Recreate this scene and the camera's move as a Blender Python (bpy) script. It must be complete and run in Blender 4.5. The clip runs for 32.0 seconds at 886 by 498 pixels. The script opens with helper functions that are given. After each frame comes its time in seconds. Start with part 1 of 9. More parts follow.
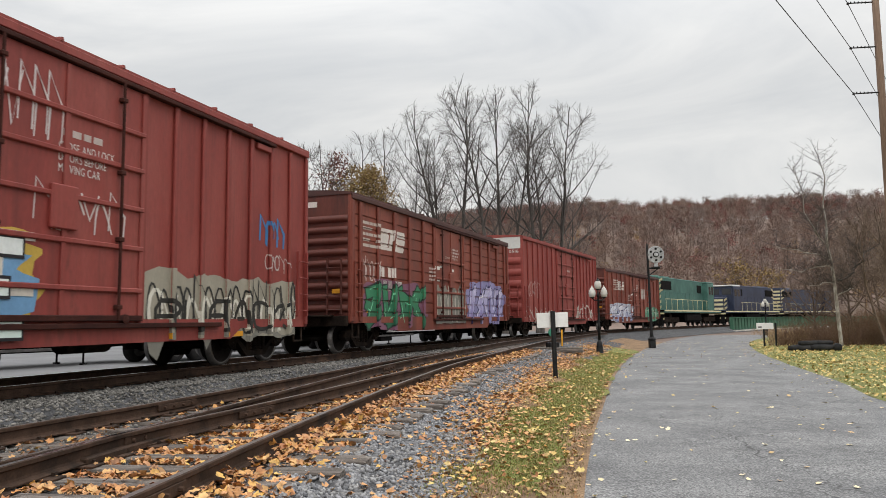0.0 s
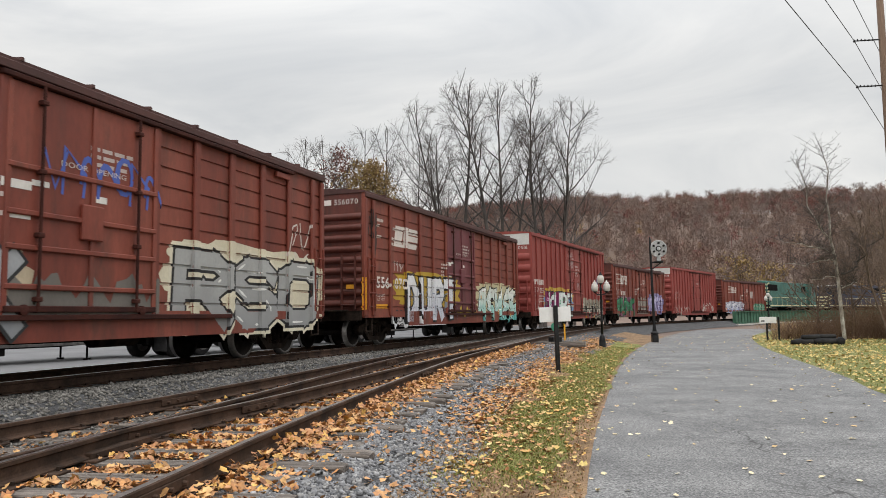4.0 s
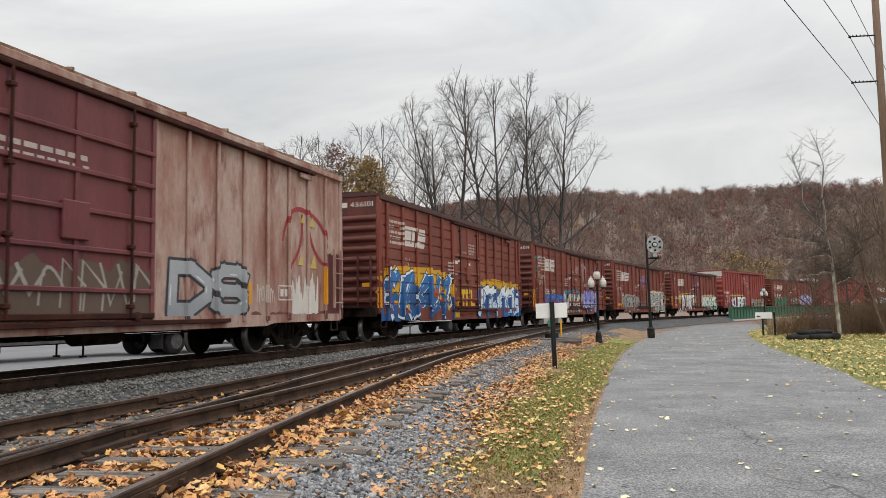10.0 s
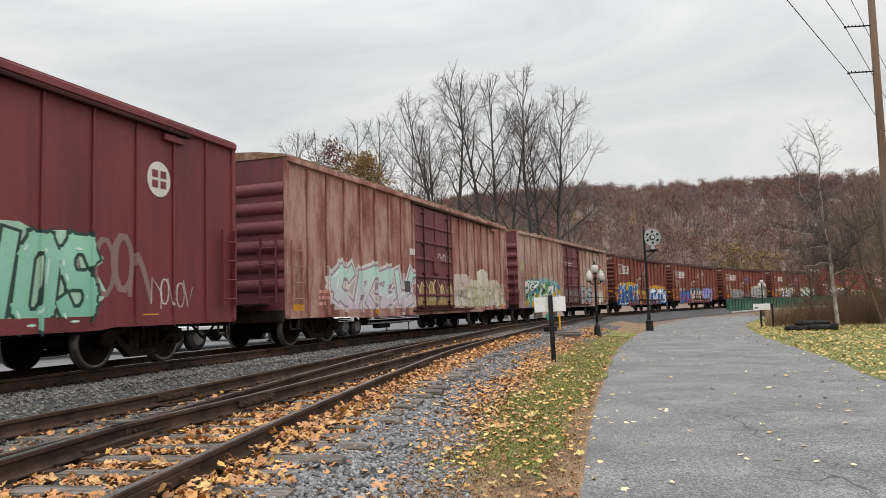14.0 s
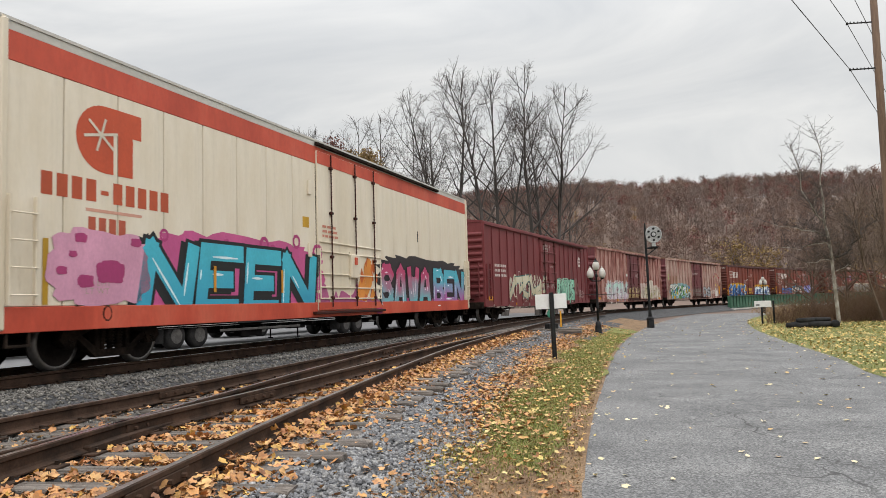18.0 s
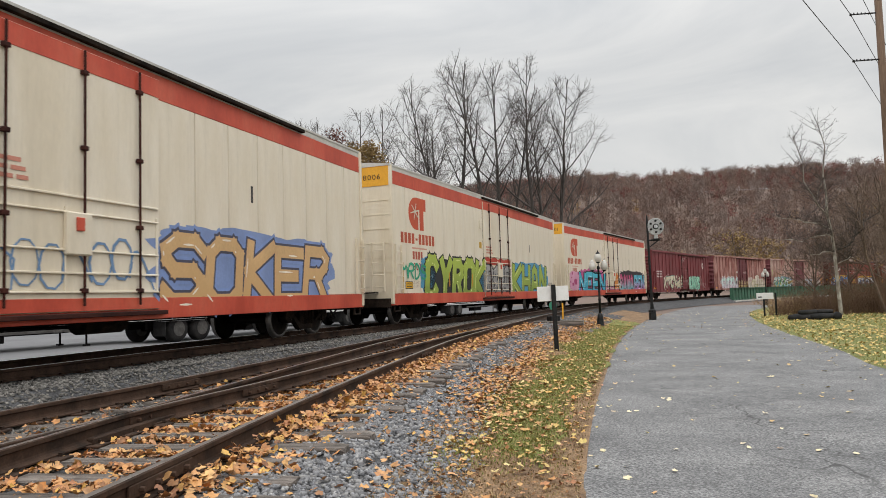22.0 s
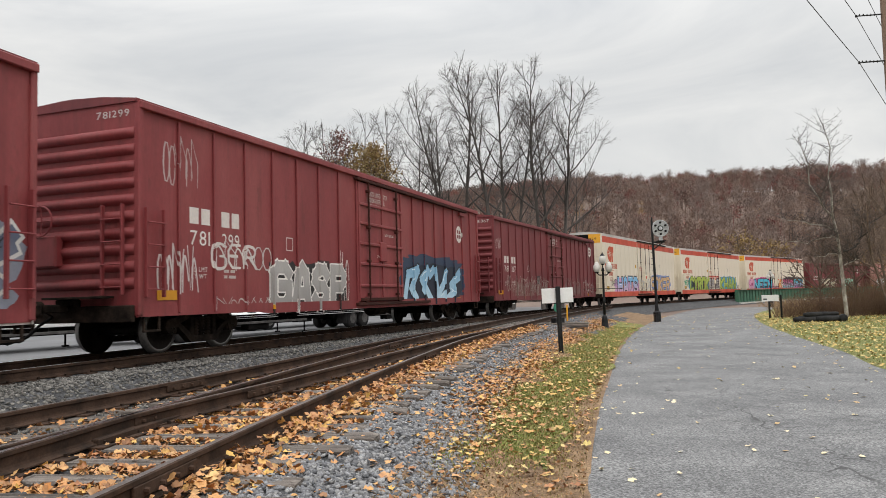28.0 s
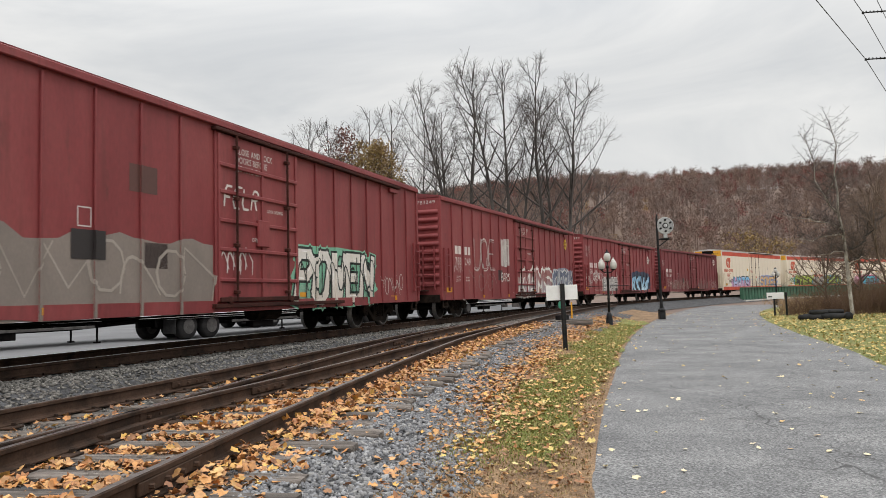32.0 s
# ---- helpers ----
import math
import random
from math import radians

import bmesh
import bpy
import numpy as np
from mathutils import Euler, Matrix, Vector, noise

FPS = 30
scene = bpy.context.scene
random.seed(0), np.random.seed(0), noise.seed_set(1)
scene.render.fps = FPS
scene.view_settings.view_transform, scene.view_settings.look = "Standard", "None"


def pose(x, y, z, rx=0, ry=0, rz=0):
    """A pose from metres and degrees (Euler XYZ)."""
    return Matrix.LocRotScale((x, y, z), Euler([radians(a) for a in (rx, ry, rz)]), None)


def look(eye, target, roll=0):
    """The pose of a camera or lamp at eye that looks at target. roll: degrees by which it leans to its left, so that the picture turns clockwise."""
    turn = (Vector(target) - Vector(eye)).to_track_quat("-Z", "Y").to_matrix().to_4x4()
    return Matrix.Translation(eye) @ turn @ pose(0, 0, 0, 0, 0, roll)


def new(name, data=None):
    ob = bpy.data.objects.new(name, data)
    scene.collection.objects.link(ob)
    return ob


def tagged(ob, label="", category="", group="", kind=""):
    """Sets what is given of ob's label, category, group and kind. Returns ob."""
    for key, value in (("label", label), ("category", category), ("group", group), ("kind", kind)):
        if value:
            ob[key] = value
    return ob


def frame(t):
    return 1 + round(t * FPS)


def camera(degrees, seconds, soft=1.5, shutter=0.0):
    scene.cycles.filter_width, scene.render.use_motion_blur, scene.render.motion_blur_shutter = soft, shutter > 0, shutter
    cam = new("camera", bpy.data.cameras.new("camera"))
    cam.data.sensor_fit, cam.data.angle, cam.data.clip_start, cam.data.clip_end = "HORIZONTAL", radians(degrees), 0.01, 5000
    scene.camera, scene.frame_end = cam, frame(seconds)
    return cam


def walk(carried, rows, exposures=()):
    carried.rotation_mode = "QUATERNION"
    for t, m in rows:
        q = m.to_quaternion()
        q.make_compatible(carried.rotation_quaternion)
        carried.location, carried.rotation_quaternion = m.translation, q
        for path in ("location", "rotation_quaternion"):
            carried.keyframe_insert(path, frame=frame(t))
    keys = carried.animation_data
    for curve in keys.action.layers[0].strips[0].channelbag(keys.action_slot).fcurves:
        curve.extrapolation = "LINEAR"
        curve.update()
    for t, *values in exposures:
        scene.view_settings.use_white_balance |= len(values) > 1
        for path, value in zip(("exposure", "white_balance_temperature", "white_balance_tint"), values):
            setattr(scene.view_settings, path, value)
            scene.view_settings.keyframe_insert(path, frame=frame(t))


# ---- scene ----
cam = camera(61.37, 32.0, 0.6, 0.1)
# hand-held camera that stays in one place: seconds and its turn in degrees
AIM = [
    (0.0, 95.487, 0.650, 0.119), (0.5, 95.486, 0.666, 0.119), (1.0, 95.457, 0.691, 0.094), (1.5, 95.417, 0.663, 0.115),
    (2.0, 95.417, 0.663, 0.115), (2.5, 95.365, 0.566, 0.180), (3.0, 95.351, 0.615, 0.241), (3.5, 95.243, 0.656, 0.297),
    (5.5, 94.568, 1.121, 0.311), (6.0, 94.502, 1.108, 0.329), (6.5, 94.503, 1.002, 0.349), (7.0, 94.522, 0.927, 0.298),
    (7.5, 94.555, 0.920, 0.231), (8.0, 94.565, 0.867, 0.153), (8.5, 94.594, 0.894, 0.094), (9.0, 94.626, 0.849, 0.069),
    (9.5, 94.696, 0.879, 0.064), (10.0, 94.805, 0.935, 0.065), (10.5, 94.886, 1.081, 0.059), (11.0, 94.961, 1.153, 0.073),
    (11.5, 94.975, 1.280, 0.066), (12.0, 94.930, 1.423, 0.057), (12.5, 94.784, 1.427, 0.013), (13.0, 94.660, 1.563, -0.002),
    (13.5, 94.510, 1.529, -0.045), (14.0, 94.420, 1.587, -0.046), (14.5, 94.348, 1.492, -0.072), (16.5, 94.307, 1.612, -0.129),
    (17.0, 94.308, 1.644, -0.097), (17.5, 94.268, 1.607, -0.041), (18.0, 94.196, 1.577, 0.034), (18.5, 94.086, 1.550, 0.086),
    (19.0, 94.019, 1.490, 0.143), (19.5, 93.993, 1.512, 0.178), (20.0, 93.987, 1.510, 0.208), (20.5, 93.946, 1.552, 0.198),
    (21.0, 93.870, 1.604, 0.197), (21.5, 93.737, 1.607, 0.183), (22.0, 93.613, 1.617, 0.187), (22.5, 93.516, 1.549, 0.231),
    (23.0, 93.508, 1.518, 0.298), (23.5, 93.520, 1.510, 0.355), (24.0, 93.564, 1.535, 0.385), (24.5, 93.568, 1.576, 0.378),
    (25.0, 93.577, 1.586, 0.380), (25.5, 93.584, 1.559, 0.395), (27.5, 93.747, 1.546, 0.509), (28.0, 93.750, 1.546, 0.519),
    (28.5, 93.756, 1.568, 0.567), (29.0, 93.734, 1.567, 0.610), (29.5, 93.708, 1.568, 0.669), (30.0, 93.692, 1.564, 0.729),
    (30.5, 93.651, 1.499, 0.776), (31.0, 93.625, 1.440, 0.803), (31.5, 93.573, 1.418, 0.835), (32.0, 93.528, 1.436, 0.854),
]
walk(cam, [(t, pose(0, 0, 1.55, rx, ry, rz)) for t, rx, ry, rz in AIM],
     [(0.0, 0.05), (18.0, 0.05), (20.0, -0.05), (23.0, -0.03), (25.0, 0.05), (32.0, 0.05)])

# ---- world and light ----
scene.view_settings.exposure = 0.0


def sky_world():
    w = bpy.data.worlds.new("overcast")
    w.use_nodes = True
    scene.world = w
    n, l = w.node_tree.nodes, w.node_tree.links
    n.clear()
    out = n.new("ShaderNodeOutputWorld")
    bg = n.new("ShaderNodeBackground")
    sky = n.new("ShaderNodeTexSky")
    sky.sky_type, sky.sun_disc = "NISHITA", False
    sky.sun_elevation, sky.sun_rotation = radians(38), radians(200)
    sky.air_density, sky.dust_density = 1.5, 4.0
    co = n.new("ShaderNodeTexCoord")
    mp = n.new("ShaderNodeMapping")
    mp.inputs["Scale"].default_value = (1.0, 1.0, 3.2)
    mp.inputs["Rotation"].default_value = (0.25, 0.35, 0.4)
    no = n.new("ShaderNodeTexNoise")
    no.inputs["Scale"].default_value, no.inputs["Detail"].default_value, no.inputs["Roughness"].default_value = 1.9, 6.0, 0.55
    no.inputs["Distortion"].default_value = 0.7
    rp = n.new("ShaderNodeValToRGB")
    e = rp.color_ramp.elements
    e[0].position, e[0].color = 0.34, (5.4, 5.55, 5.72, 1)
    e[1].position, e[1].color = 0.60, (7.5, 7.45, 7.32, 1)
    mx = n.new("ShaderNodeMixRGB")
    mx.inputs[0].default_value = 0.94
    l.new(co.outputs["Generated"], mp.inputs[0])
    l.new(mp.outputs[0], no.inputs["Vector"])
    l.new(no.outputs[0], rp.inputs[0])
    l.new(sky.outputs[0], mx.inputs[1])
    l.new(rp.outputs[0], mx.inputs[2])
    # an overcast sky is brighter towards the zenith
    sx = n.new("ShaderNodeSeparateXYZ")
    l.new(co.outputs["Generated"], sx.inputs[0])
    up = n.new("ShaderNodeMapRange")
    up.interpolation_type = "SMOOTHSTEP"
    up.inputs[1].default_value, up.inputs[2].default_value, up.inputs[3].default_value, up.inputs[4].default_value = 0.25, 1.0, 1.0, 3.15
    l.new(sx.outputs[2], up.inputs[0])
    vm = n.new("ShaderNodeVectorMath")
    vm.operation = "SCALE"
    l.new(mx.outputs[0], vm.inputs[0])
    l.new(up.outputs[0], vm.inputs["Scale"])
    l.new(vm.outputs[0], bg.inputs[0])
    bg.inputs[1].default_value = 0.11
    l.new(bg.outputs[0], out.inputs[0])


sky_world()
sun = new("sun", bpy.data.lights.new("sun", "SUN"))
sun.data.energy, sun.data.angle, sun.data.color = 0.8, radians(25), (1.0, 0.97, 0.93)
sun.matrix_world = look((0, 0, 80), (-20, 60, 0))

# ---- mesh tools ----
rng = random.Random(7)


class Build:
    """Collects faces for one mesh; each call adds one solid. Material slots by number."""

    def __init__(self):
        self.v, self.f, self.m = [], [], []

    def add(self, vs, fs, mat=0):
        b = len(self.v)
        self.v.extend(vs)
        self.f.extend([tuple(i + b for i in q) for q in fs])
        self.m.extend([mat] * len(fs))
        return self

    def box(self, x0, x1, y0, y1, z0, z1, mat=0, c=0.0):
        """A box, with its twelve edges cut by c."""
        if c <= 0:
            return self.add([(x0, y0, z0), (x1, y0, z0), (x1, y1, z0), (x0, y1, z0), (x0, y0, z1), (x1, y0, z1), (x1, y1, z1), (x0, y1, z1)],
                            [(0, 3, 2, 1), (4, 5, 6, 7), (0, 1, 5, 4), (1, 2, 6, 5), (2, 3, 7, 6), (3, 0, 4, 7)], mat)
        c = min(c, 0.45 * min(x1 - x0, y1 - y0, z1 - z0))
        xs, ys, zs = (x0, x0 + c, x1 - c, x1), (y0, y0 + c, y1 - c, y1), (z0, z0 + c, z1 - c, z1)
        vs, ix = [], {}

        def p(i, j, k):
            if (i, j, k) not in ix:
                ix[i, j, k] = len(vs)
                vs.append((xs[i], ys[j], zs[k]))
            return ix[i, j, k]
        fs = [(p(1, 1, 0), p(1, 2, 0), p(2, 2, 0), p(2, 1, 0)), (p(1, 1, 3), p(2, 1, 3), p(2, 2, 3), p(1, 2, 3)),
              (p(1, 0, 1), p(2, 0, 1), p(2, 0, 2), p(1, 0, 2)), (p(1, 3, 1), p(1, 3, 2), p(2, 3, 2), p(2, 3, 1)),
              (p(0, 1, 1), p(0, 1, 2), p(0, 2, 2), p(0, 2, 1)), (p(3, 1, 1), p(3, 2, 1), p(3, 2, 2), p(3, 1, 2))]
        for a, b in ((1, 0), (2, 3)):
            for d, e in ((1, 0), (2, 3)):
                fs.append((p(a, e, 1), p(b, d, 1), p(b, d, 2), p(a, e, 2)))
                fs.append((p(a, 1, e), p(a, 2, e), p(b, 2, d), p(b, 1, d)))
                fs.append((p(1, a, e), p(1, b, d), p(2, b, d), p(2, a, e)))
                for g, h in ((1, 0), (2, 3)):
                    fs.append((p(b, d, g), p(a, e, g), p(a, d, h)))
        return self.add(vs, fs, mat)

    def tube(self, a, b, r0, r1=None, n=8, mat=0, cap=True):
        """A straight tube or cone from a to b."""
        a, b = Vector(a), Vector(b)
        r1 = r0 if r1 is None else r1
        w = (b - a).normalized()
        u = w.orthogonal().normalized()
        t = w.cross(u)
        vs = []
        for c, r in ((a, r0), (b, r1)):
            vs += [tuple(c + r * (math.cos(6.28318 * i / n) * u + math.sin(6.28318 * i / n) * t)) for i in range(n)]
        fs = [(i, (i + 1) % n, n + (i + 1) % n, n + i) for i in range(n)]
        if cap:
            fs += [tuple(range(n - 1, -1, -1)), tuple(range(n, 2 * n))]
        return self.add(vs, fs, mat)

    def turned(self, rows, n=12, at=(0, 0, 0), axis="z", mat=0):
        """A turned body: rows of (radius, height) about an axis."""
        vs, fs = [], []
        for r, h in rows:
            for i in range(n):
                c, s = r * math.cos(6.28318 * i / n), r * math.sin(6.28318 * i / n)
                p = (c, s, h) if axis == "z" else ((h, c, s) if axis == "x" else (s, h, c))
                vs.append((p[0] + at[0], p[1] + at[1], p[2] + at[2]))
        for k in range(len(rows) - 1):
            for i in range(n):
                fs.append((k * n + i, k * n + (i + 1) % n, (k + 1) * n + (i + 1) % n, (k + 1) * n + i))
        fs += [tuple(range(n - 1, -1, -1)), tuple(range((len(rows) - 1) * n, len(rows) * n))]
        return self.add(vs, fs, mat)

    def prism(self, outline, y0, y1, mat=0):
        """An outline in x, z pushed from y0 to y1."""
        n = len(outline)
        vs = [(x, y0, z) for x, z in outline] + [(x, y1, z) for x, z in outline]
        fs = [tuple(range(n)), tuple(range(2 * n - 1, n - 1, -1))] + [((i + 1) % n, i, n + i, n + (i + 1) % n) for i in range(n)]
        return self.add(vs, fs, mat)

    def mesh(self, name, mats, smooth=False):
        me = bpy.data.meshes.new(name)
        me.from_pydata(self.v, [], self.f)
        for m in (mats if isinstance(mats, (list, tuple)) else [mats]):
            me.materials.append(m)
        if any(self.m):
            me.polygons.foreach_set("material_index", self.m)
        if smooth:
            me.polygons.foreach_set("use_smooth", [True] * len(me.polygons))
        me.update()
        return me


def part(name, b, mat, parent, label="", at=None, smooth=False):
    """One mesh object under a thing or a part."""
    me = b if isinstance(b, bpy.types.Mesh) else b.mesh(name, mat, smooth)
    ob = new(name, me)
    ob.parent = parent
    if at is not None:
        ob.matrix_basis = at if isinstance(at, Matrix) else Matrix.Translation(at)
    if label:
        ob["label"] = label
    return ob


def thing(name, label, category, at=None, group="", kind=""):
    ob = new(name)
    ob.empty_display_size = 0.2
    if at is not None:
        ob.matrix_basis = at
    return tagged(ob, label, category, group, kind)


def solid(name, b, mat, label, category="", at=None, group="", kind="", smooth=False):
    me = b if isinstance(b, bpy.types.Mesh) else b.mesh(name, mat, smooth)
    ob = new(name, me)
    if at is not None:
        ob.matrix_basis = at
    return tagged(ob, label, category, group, kind)


def array_mesh(name, verts, faces, mats, per=None):
    """A large mesh from arrays of equal-sided faces."""
    me = bpy.data.meshes.new(name)
    nf, k = faces.shape
    me.vertices.add(len(verts))
    me.vertices.foreach_set("co", np.asarray(verts, np.float32).ravel())
    me.loops.add(nf * k)
    me.loops.foreach_set("vertex_index", np.asarray(faces, np.int32).ravel())
    me.polygons.add(nf)
    me.polygons.foreach_set("loop_start", np.arange(0, nf * k, k, dtype=np.int32))
    for m in (mats if isinstance(mats, (list, tuple)) else [mats]):
        me.materials.append(m)
    if per is not None:
        me.polygons.foreach_set("material_index", np.asarray(per, np.int32))
    me.update(calc_edges=True)
    return me


# ---- the plan of the tracks ----
TX, TY, TD, TK, TK2 = -5.862, 14.50, 0.31483, 0.003532, 1.94e-5   # the main track: a point, its heading to the right of +y, its bend and the bend's growth
RAIL_Z = 0.69                                       # top of the main track's rails
S_IN, S_OUT = -30.0, 132.0                          # the bend's two ends; straight beyond
_u = np.arange(S_IN, S_OUT + 0.01, 0.25)
_d = TD + TK * _u + TK2 * _u * _u / 2
_z = int(round(-S_IN / 0.25))
_cx, _cy = (np.concatenate(([0.0], np.cumsum((f(_d[1:]) + f(_d[:-1])) * 0.125))) for f in (np.sin, np.cos))
_cx, _cy = TX + _cx - _cx[_z], TY + _cy - _cy[_z]


_cx, _cy = [float(v) for v in _cx], [float(v) for v in _cy]


def on_track(s):
    """Place, and heading, on the main track's centre line, s metres along it."""
    q = min(max(s, S_IN), S_OUT)
    d = TD + TK * q + TK2 * q * q / 2
    u = (q - S_IN) * 4
    i = min(int(u), len(_cx) - 2)
    u -= i
    x, y = _cx[i] + (_cx[i + 1] - _cx[i]) * u, _cy[i] + (_cy[i + 1] - _cy[i]) * u
    return x + (s - q) * math.sin(d), y + (s - q) * math.cos(d), d


def track_side(s, off):
    """A point off metres to the right of the main track's centre."""
    x, y, d = on_track(s)
    return x + off * math.cos(d), y - off * math.sin(d)


def along(x, y):
    """Distance along the main track and to its right, of a point near it."""
    s = y - TY
    for _ in range(5):
        px, py, d = on_track(s)
        s += (x - px) * math.sin(d) + (y - py) * math.cos(d)
    px, py, d = on_track(s)
    return s, (x - px) * math.cos(d) - (y - py) * math.sin(d)


def spline(rows, u):
    """Smooth curve through rows of numbers; the first number is the way along."""
    k = 0
    while k < len(rows) - 2 and u > rows[k + 1][0]:
        k += 1
    a, b = rows[k], rows[k + 1]
    p, n = rows[max(k - 1, 0)], rows[min(k + 2, len(rows) - 1)]
    h = b[0] - a[0]
    t = (u - a[0]) / h
    t = min(max(t, -3), 3)
    out = []
    for i in range(1, len(a)):
        ma = (b[i] - p[i]) / max(b[0] - p[0], 1e-6) * h
        mb = (n[i] - a[i]) / max(n[0] - a[0], 1e-6) * h
        if t < 0:
            out.append(a[i] + ma * t)
            continue
        if t > 1:
            out.append(b[i] + mb * (t - 1))
            continue
        t2, t3 = t * t, t * t * t
        out.append((2 * t3 - 3 * t2 + 1) * a[i] + (t3 - 2 * t2 + t) * ma + (3 * t2 - 2 * t3) * b[i] + (t3 - t2) * mb)
    return out[0] if len(out) == 1 else out


TABLES = {}


def curve_at(rows, u):
    """The smooth curve through rows, read from a table of close steps."""
    k = id(rows)
    if k not in TABLES:
        lo, hi = rows[0][0] - 6.0, rows[-1][0] + 6.0
        TABLES[k] = (rows, lo, [spline(rows, lo + 0.1 * i) for i in range(int((hi - lo) * 10) + 2)])
    _, lo, t = TABLES[k]
    q = (u - lo) * 10
    i = min(max(int(q), 0), len(t) - 2)
    return t[i] + (t[i + 1] - t[i]) * (q - i)


# the siding's right rail and the diverging track's left rail: y, x
RAIL_D = [(-3.0, -2.82), (4.46, -1.99), (9.43, -1.33), (14.4, -0.40), (17.74, 0.33), (23.67, 2.02), (28.66, 3.53), (36.0, 5.85), (43.0, 8.2), (50.0, 10.8)]
RAIL_B = [(-3.0, -6.95), (4.6, -5.32), (7.8, -4.59), (12.06, -3.33), (15.81, -2.23), (20.0, -0.97), (24.2, 0.61), (29.2, 2.12), (36.5, 4.45), (43.5, 6.8), (50.5, 9.4)]


def siding_z(y):
    return 0.50 + 0.19 * min(max((y - 10) / 20.0, 0), 1)


def road_left(y):
    return curve_at(ROAD_L, y)


def road_right(y):
    return curve_at(ROAD_R, y)


# the lane's two edges: y, x
ROAD_L = [(-30, -4.2), (-10, -2.0), (2, 0.35), (6.23, 1.09), (9.67, 1.84), (13.3, 2.74), (20.4, 4.56), (28.8, 6.99), (41.7, 11.41), (56.9, 17.73), (71, 24.84), (76, 27.6)]
ROAD_R = [(-30, 3.0), (-10, 5.2), (2, 6.5), (13.7, 8.0), (18.1, 9.41), (24.0, 11.05), (31.1, 13.17), (37.4, 15.31), (45.75, 18.58), (54, 22.6), (61.9, 28.0), (66, 34.0)]

# ---- materials ----
def surf(name, cols, scale=1.0, fine=12.0, rough=0.8, metal=0.0, bump=0.3, stretch=(1, 1, 1), rand="", spread=0.25, grit=0.3, dist=0.004, spots=None, spec=0.5):
    """A worn surface: cols laid by a coarse noise, grain by a fine one, relief by both. rand: object or island."""
    m = bpy.data.materials.new(name)
    m.use_nodes = True
    n, l = m.node_tree.nodes, m.node_tree.links
    bs = n["Principled BSDF"]
    co, mp = n.new("ShaderNodeTexCoord"), n.new("ShaderNodeMapping")
    l.new(co.outputs["Object"], mp.inputs[0])
    mp.inputs["Scale"].default_value = stretch
    vec = mp.outputs[0]
    pick = None
    if rand:
        if rand == "object":
            pick = n.new("ShaderNodeObjectInfo").outputs["Random"]
        else:
            pick = n.new("ShaderNodeNewGeometry").outputs["Random Per Island"]
        ad = n.new("ShaderNodeVectorMath")
        ad.operation = "MULTIPLY_ADD"
        cb = n.new("ShaderNodeCombineXYZ")
        for i in range(3):
            l.new(pick, cb.inputs[i])
        l.new(cb.outputs[0], ad.inputs[0])
        ad.inputs[1].default_value = (37.0, 23.0, 51.0)
        l.new(vec, ad.inputs[2])
        vec = ad.outputs[0]
    a, b = n.new("ShaderNodeTexNoise"), n.new("ShaderNodeTexNoise")
    for q, sc, de in ((a, scale, 6.0), (b, fine, 4.0)):
        l.new(vec, q.inputs["Vector"])
        q.inputs["Scale"].default_value, q.inputs["Detail"].default_value, q.inputs["Roughness"].default_value = sc, de, 0.62
    rp = n.new("ShaderNodeValToRGB")
    e = rp.color_ramp.elements
    while len(e) < len(cols):
        e.new(0.5)
    for i, c in enumerate(cols):
        e[i].position = 0.34 + 0.32 * i / max(1, len(cols) - 1)
        e[i].color = (*c, 1)
    l.new(a.outputs[0], rp.inputs[0])
    col = rp.outputs[0]
    if spots:
        sc, lo, hi, sp = spots
        d = n.new("ShaderNodeTexNoise")
        l.new(vec, d.inputs["Vector"])
        d.inputs["Scale"].default_value, d.inputs["Detail"].default_value, d.inputs["Roughness"].default_value = sc, 8.0, 0.7
        mr = n.new("ShaderNodeMapRange")
        mr.inputs[1].default_value, mr.inputs[2].default_value = lo, hi
        l.new(d.outputs[0], mr.inputs[0])
        mx = n.new("ShaderNodeMixRGB")
        l.new(mr.outputs[0], mx.inputs[0])
        l.new(col, mx.inputs[1])
        mx.inputs[2].default_value = (*sp, 1)
        col = mx.outputs[0]
    hs = n.new("ShaderNodeHueSaturation")
    l.new(col, hs.inputs["Color"])
    mr = n.new("ShaderNodeMapRange")
    mr.inputs[1].default_value, mr.inputs[2].default_value = 0.25, 0.75
    mr.inputs[3].default_value, mr.inputs[4].default_value = 1 - grit, 1 + grit
    l.new(b.outputs[0], mr.inputs[0])
    val = mr.outputs[0]
    if pick:
        mu = n.new("ShaderNodeMath")
        mu.operation = "MULTIPLY"
        m2 = n.new("ShaderNodeMapRange")
        m2.inputs[3].default_value, m2.inputs[4].default_value = 1 - spread, 1 + spread
        l.new(pick, m2.inputs[0])
        l.new(val, mu.inputs[0])
        l.new(m2.outputs[0], mu.inputs[1])
        val = mu.outputs[0]
    l.new(val, hs.inputs["Value"])
    l.new(hs.outputs[0], bs.inputs["Base Color"])
    bs.inputs["Roughness"].default_value, bs.inputs["Metallic"].default_value = rough, metal
    bs.inputs["Specular IOR Level"].default_value = spec
    if bump:
        bm = n.new("ShaderNodeBump")
        bm.inputs["Strength"].default_value, bm.inputs["Distance"].default_value = bump, dist
        l.new(b.outputs[0], bm.inputs["Height"])
        l.new(bm.outputs[0], bs.inputs["Normal"])
    return m


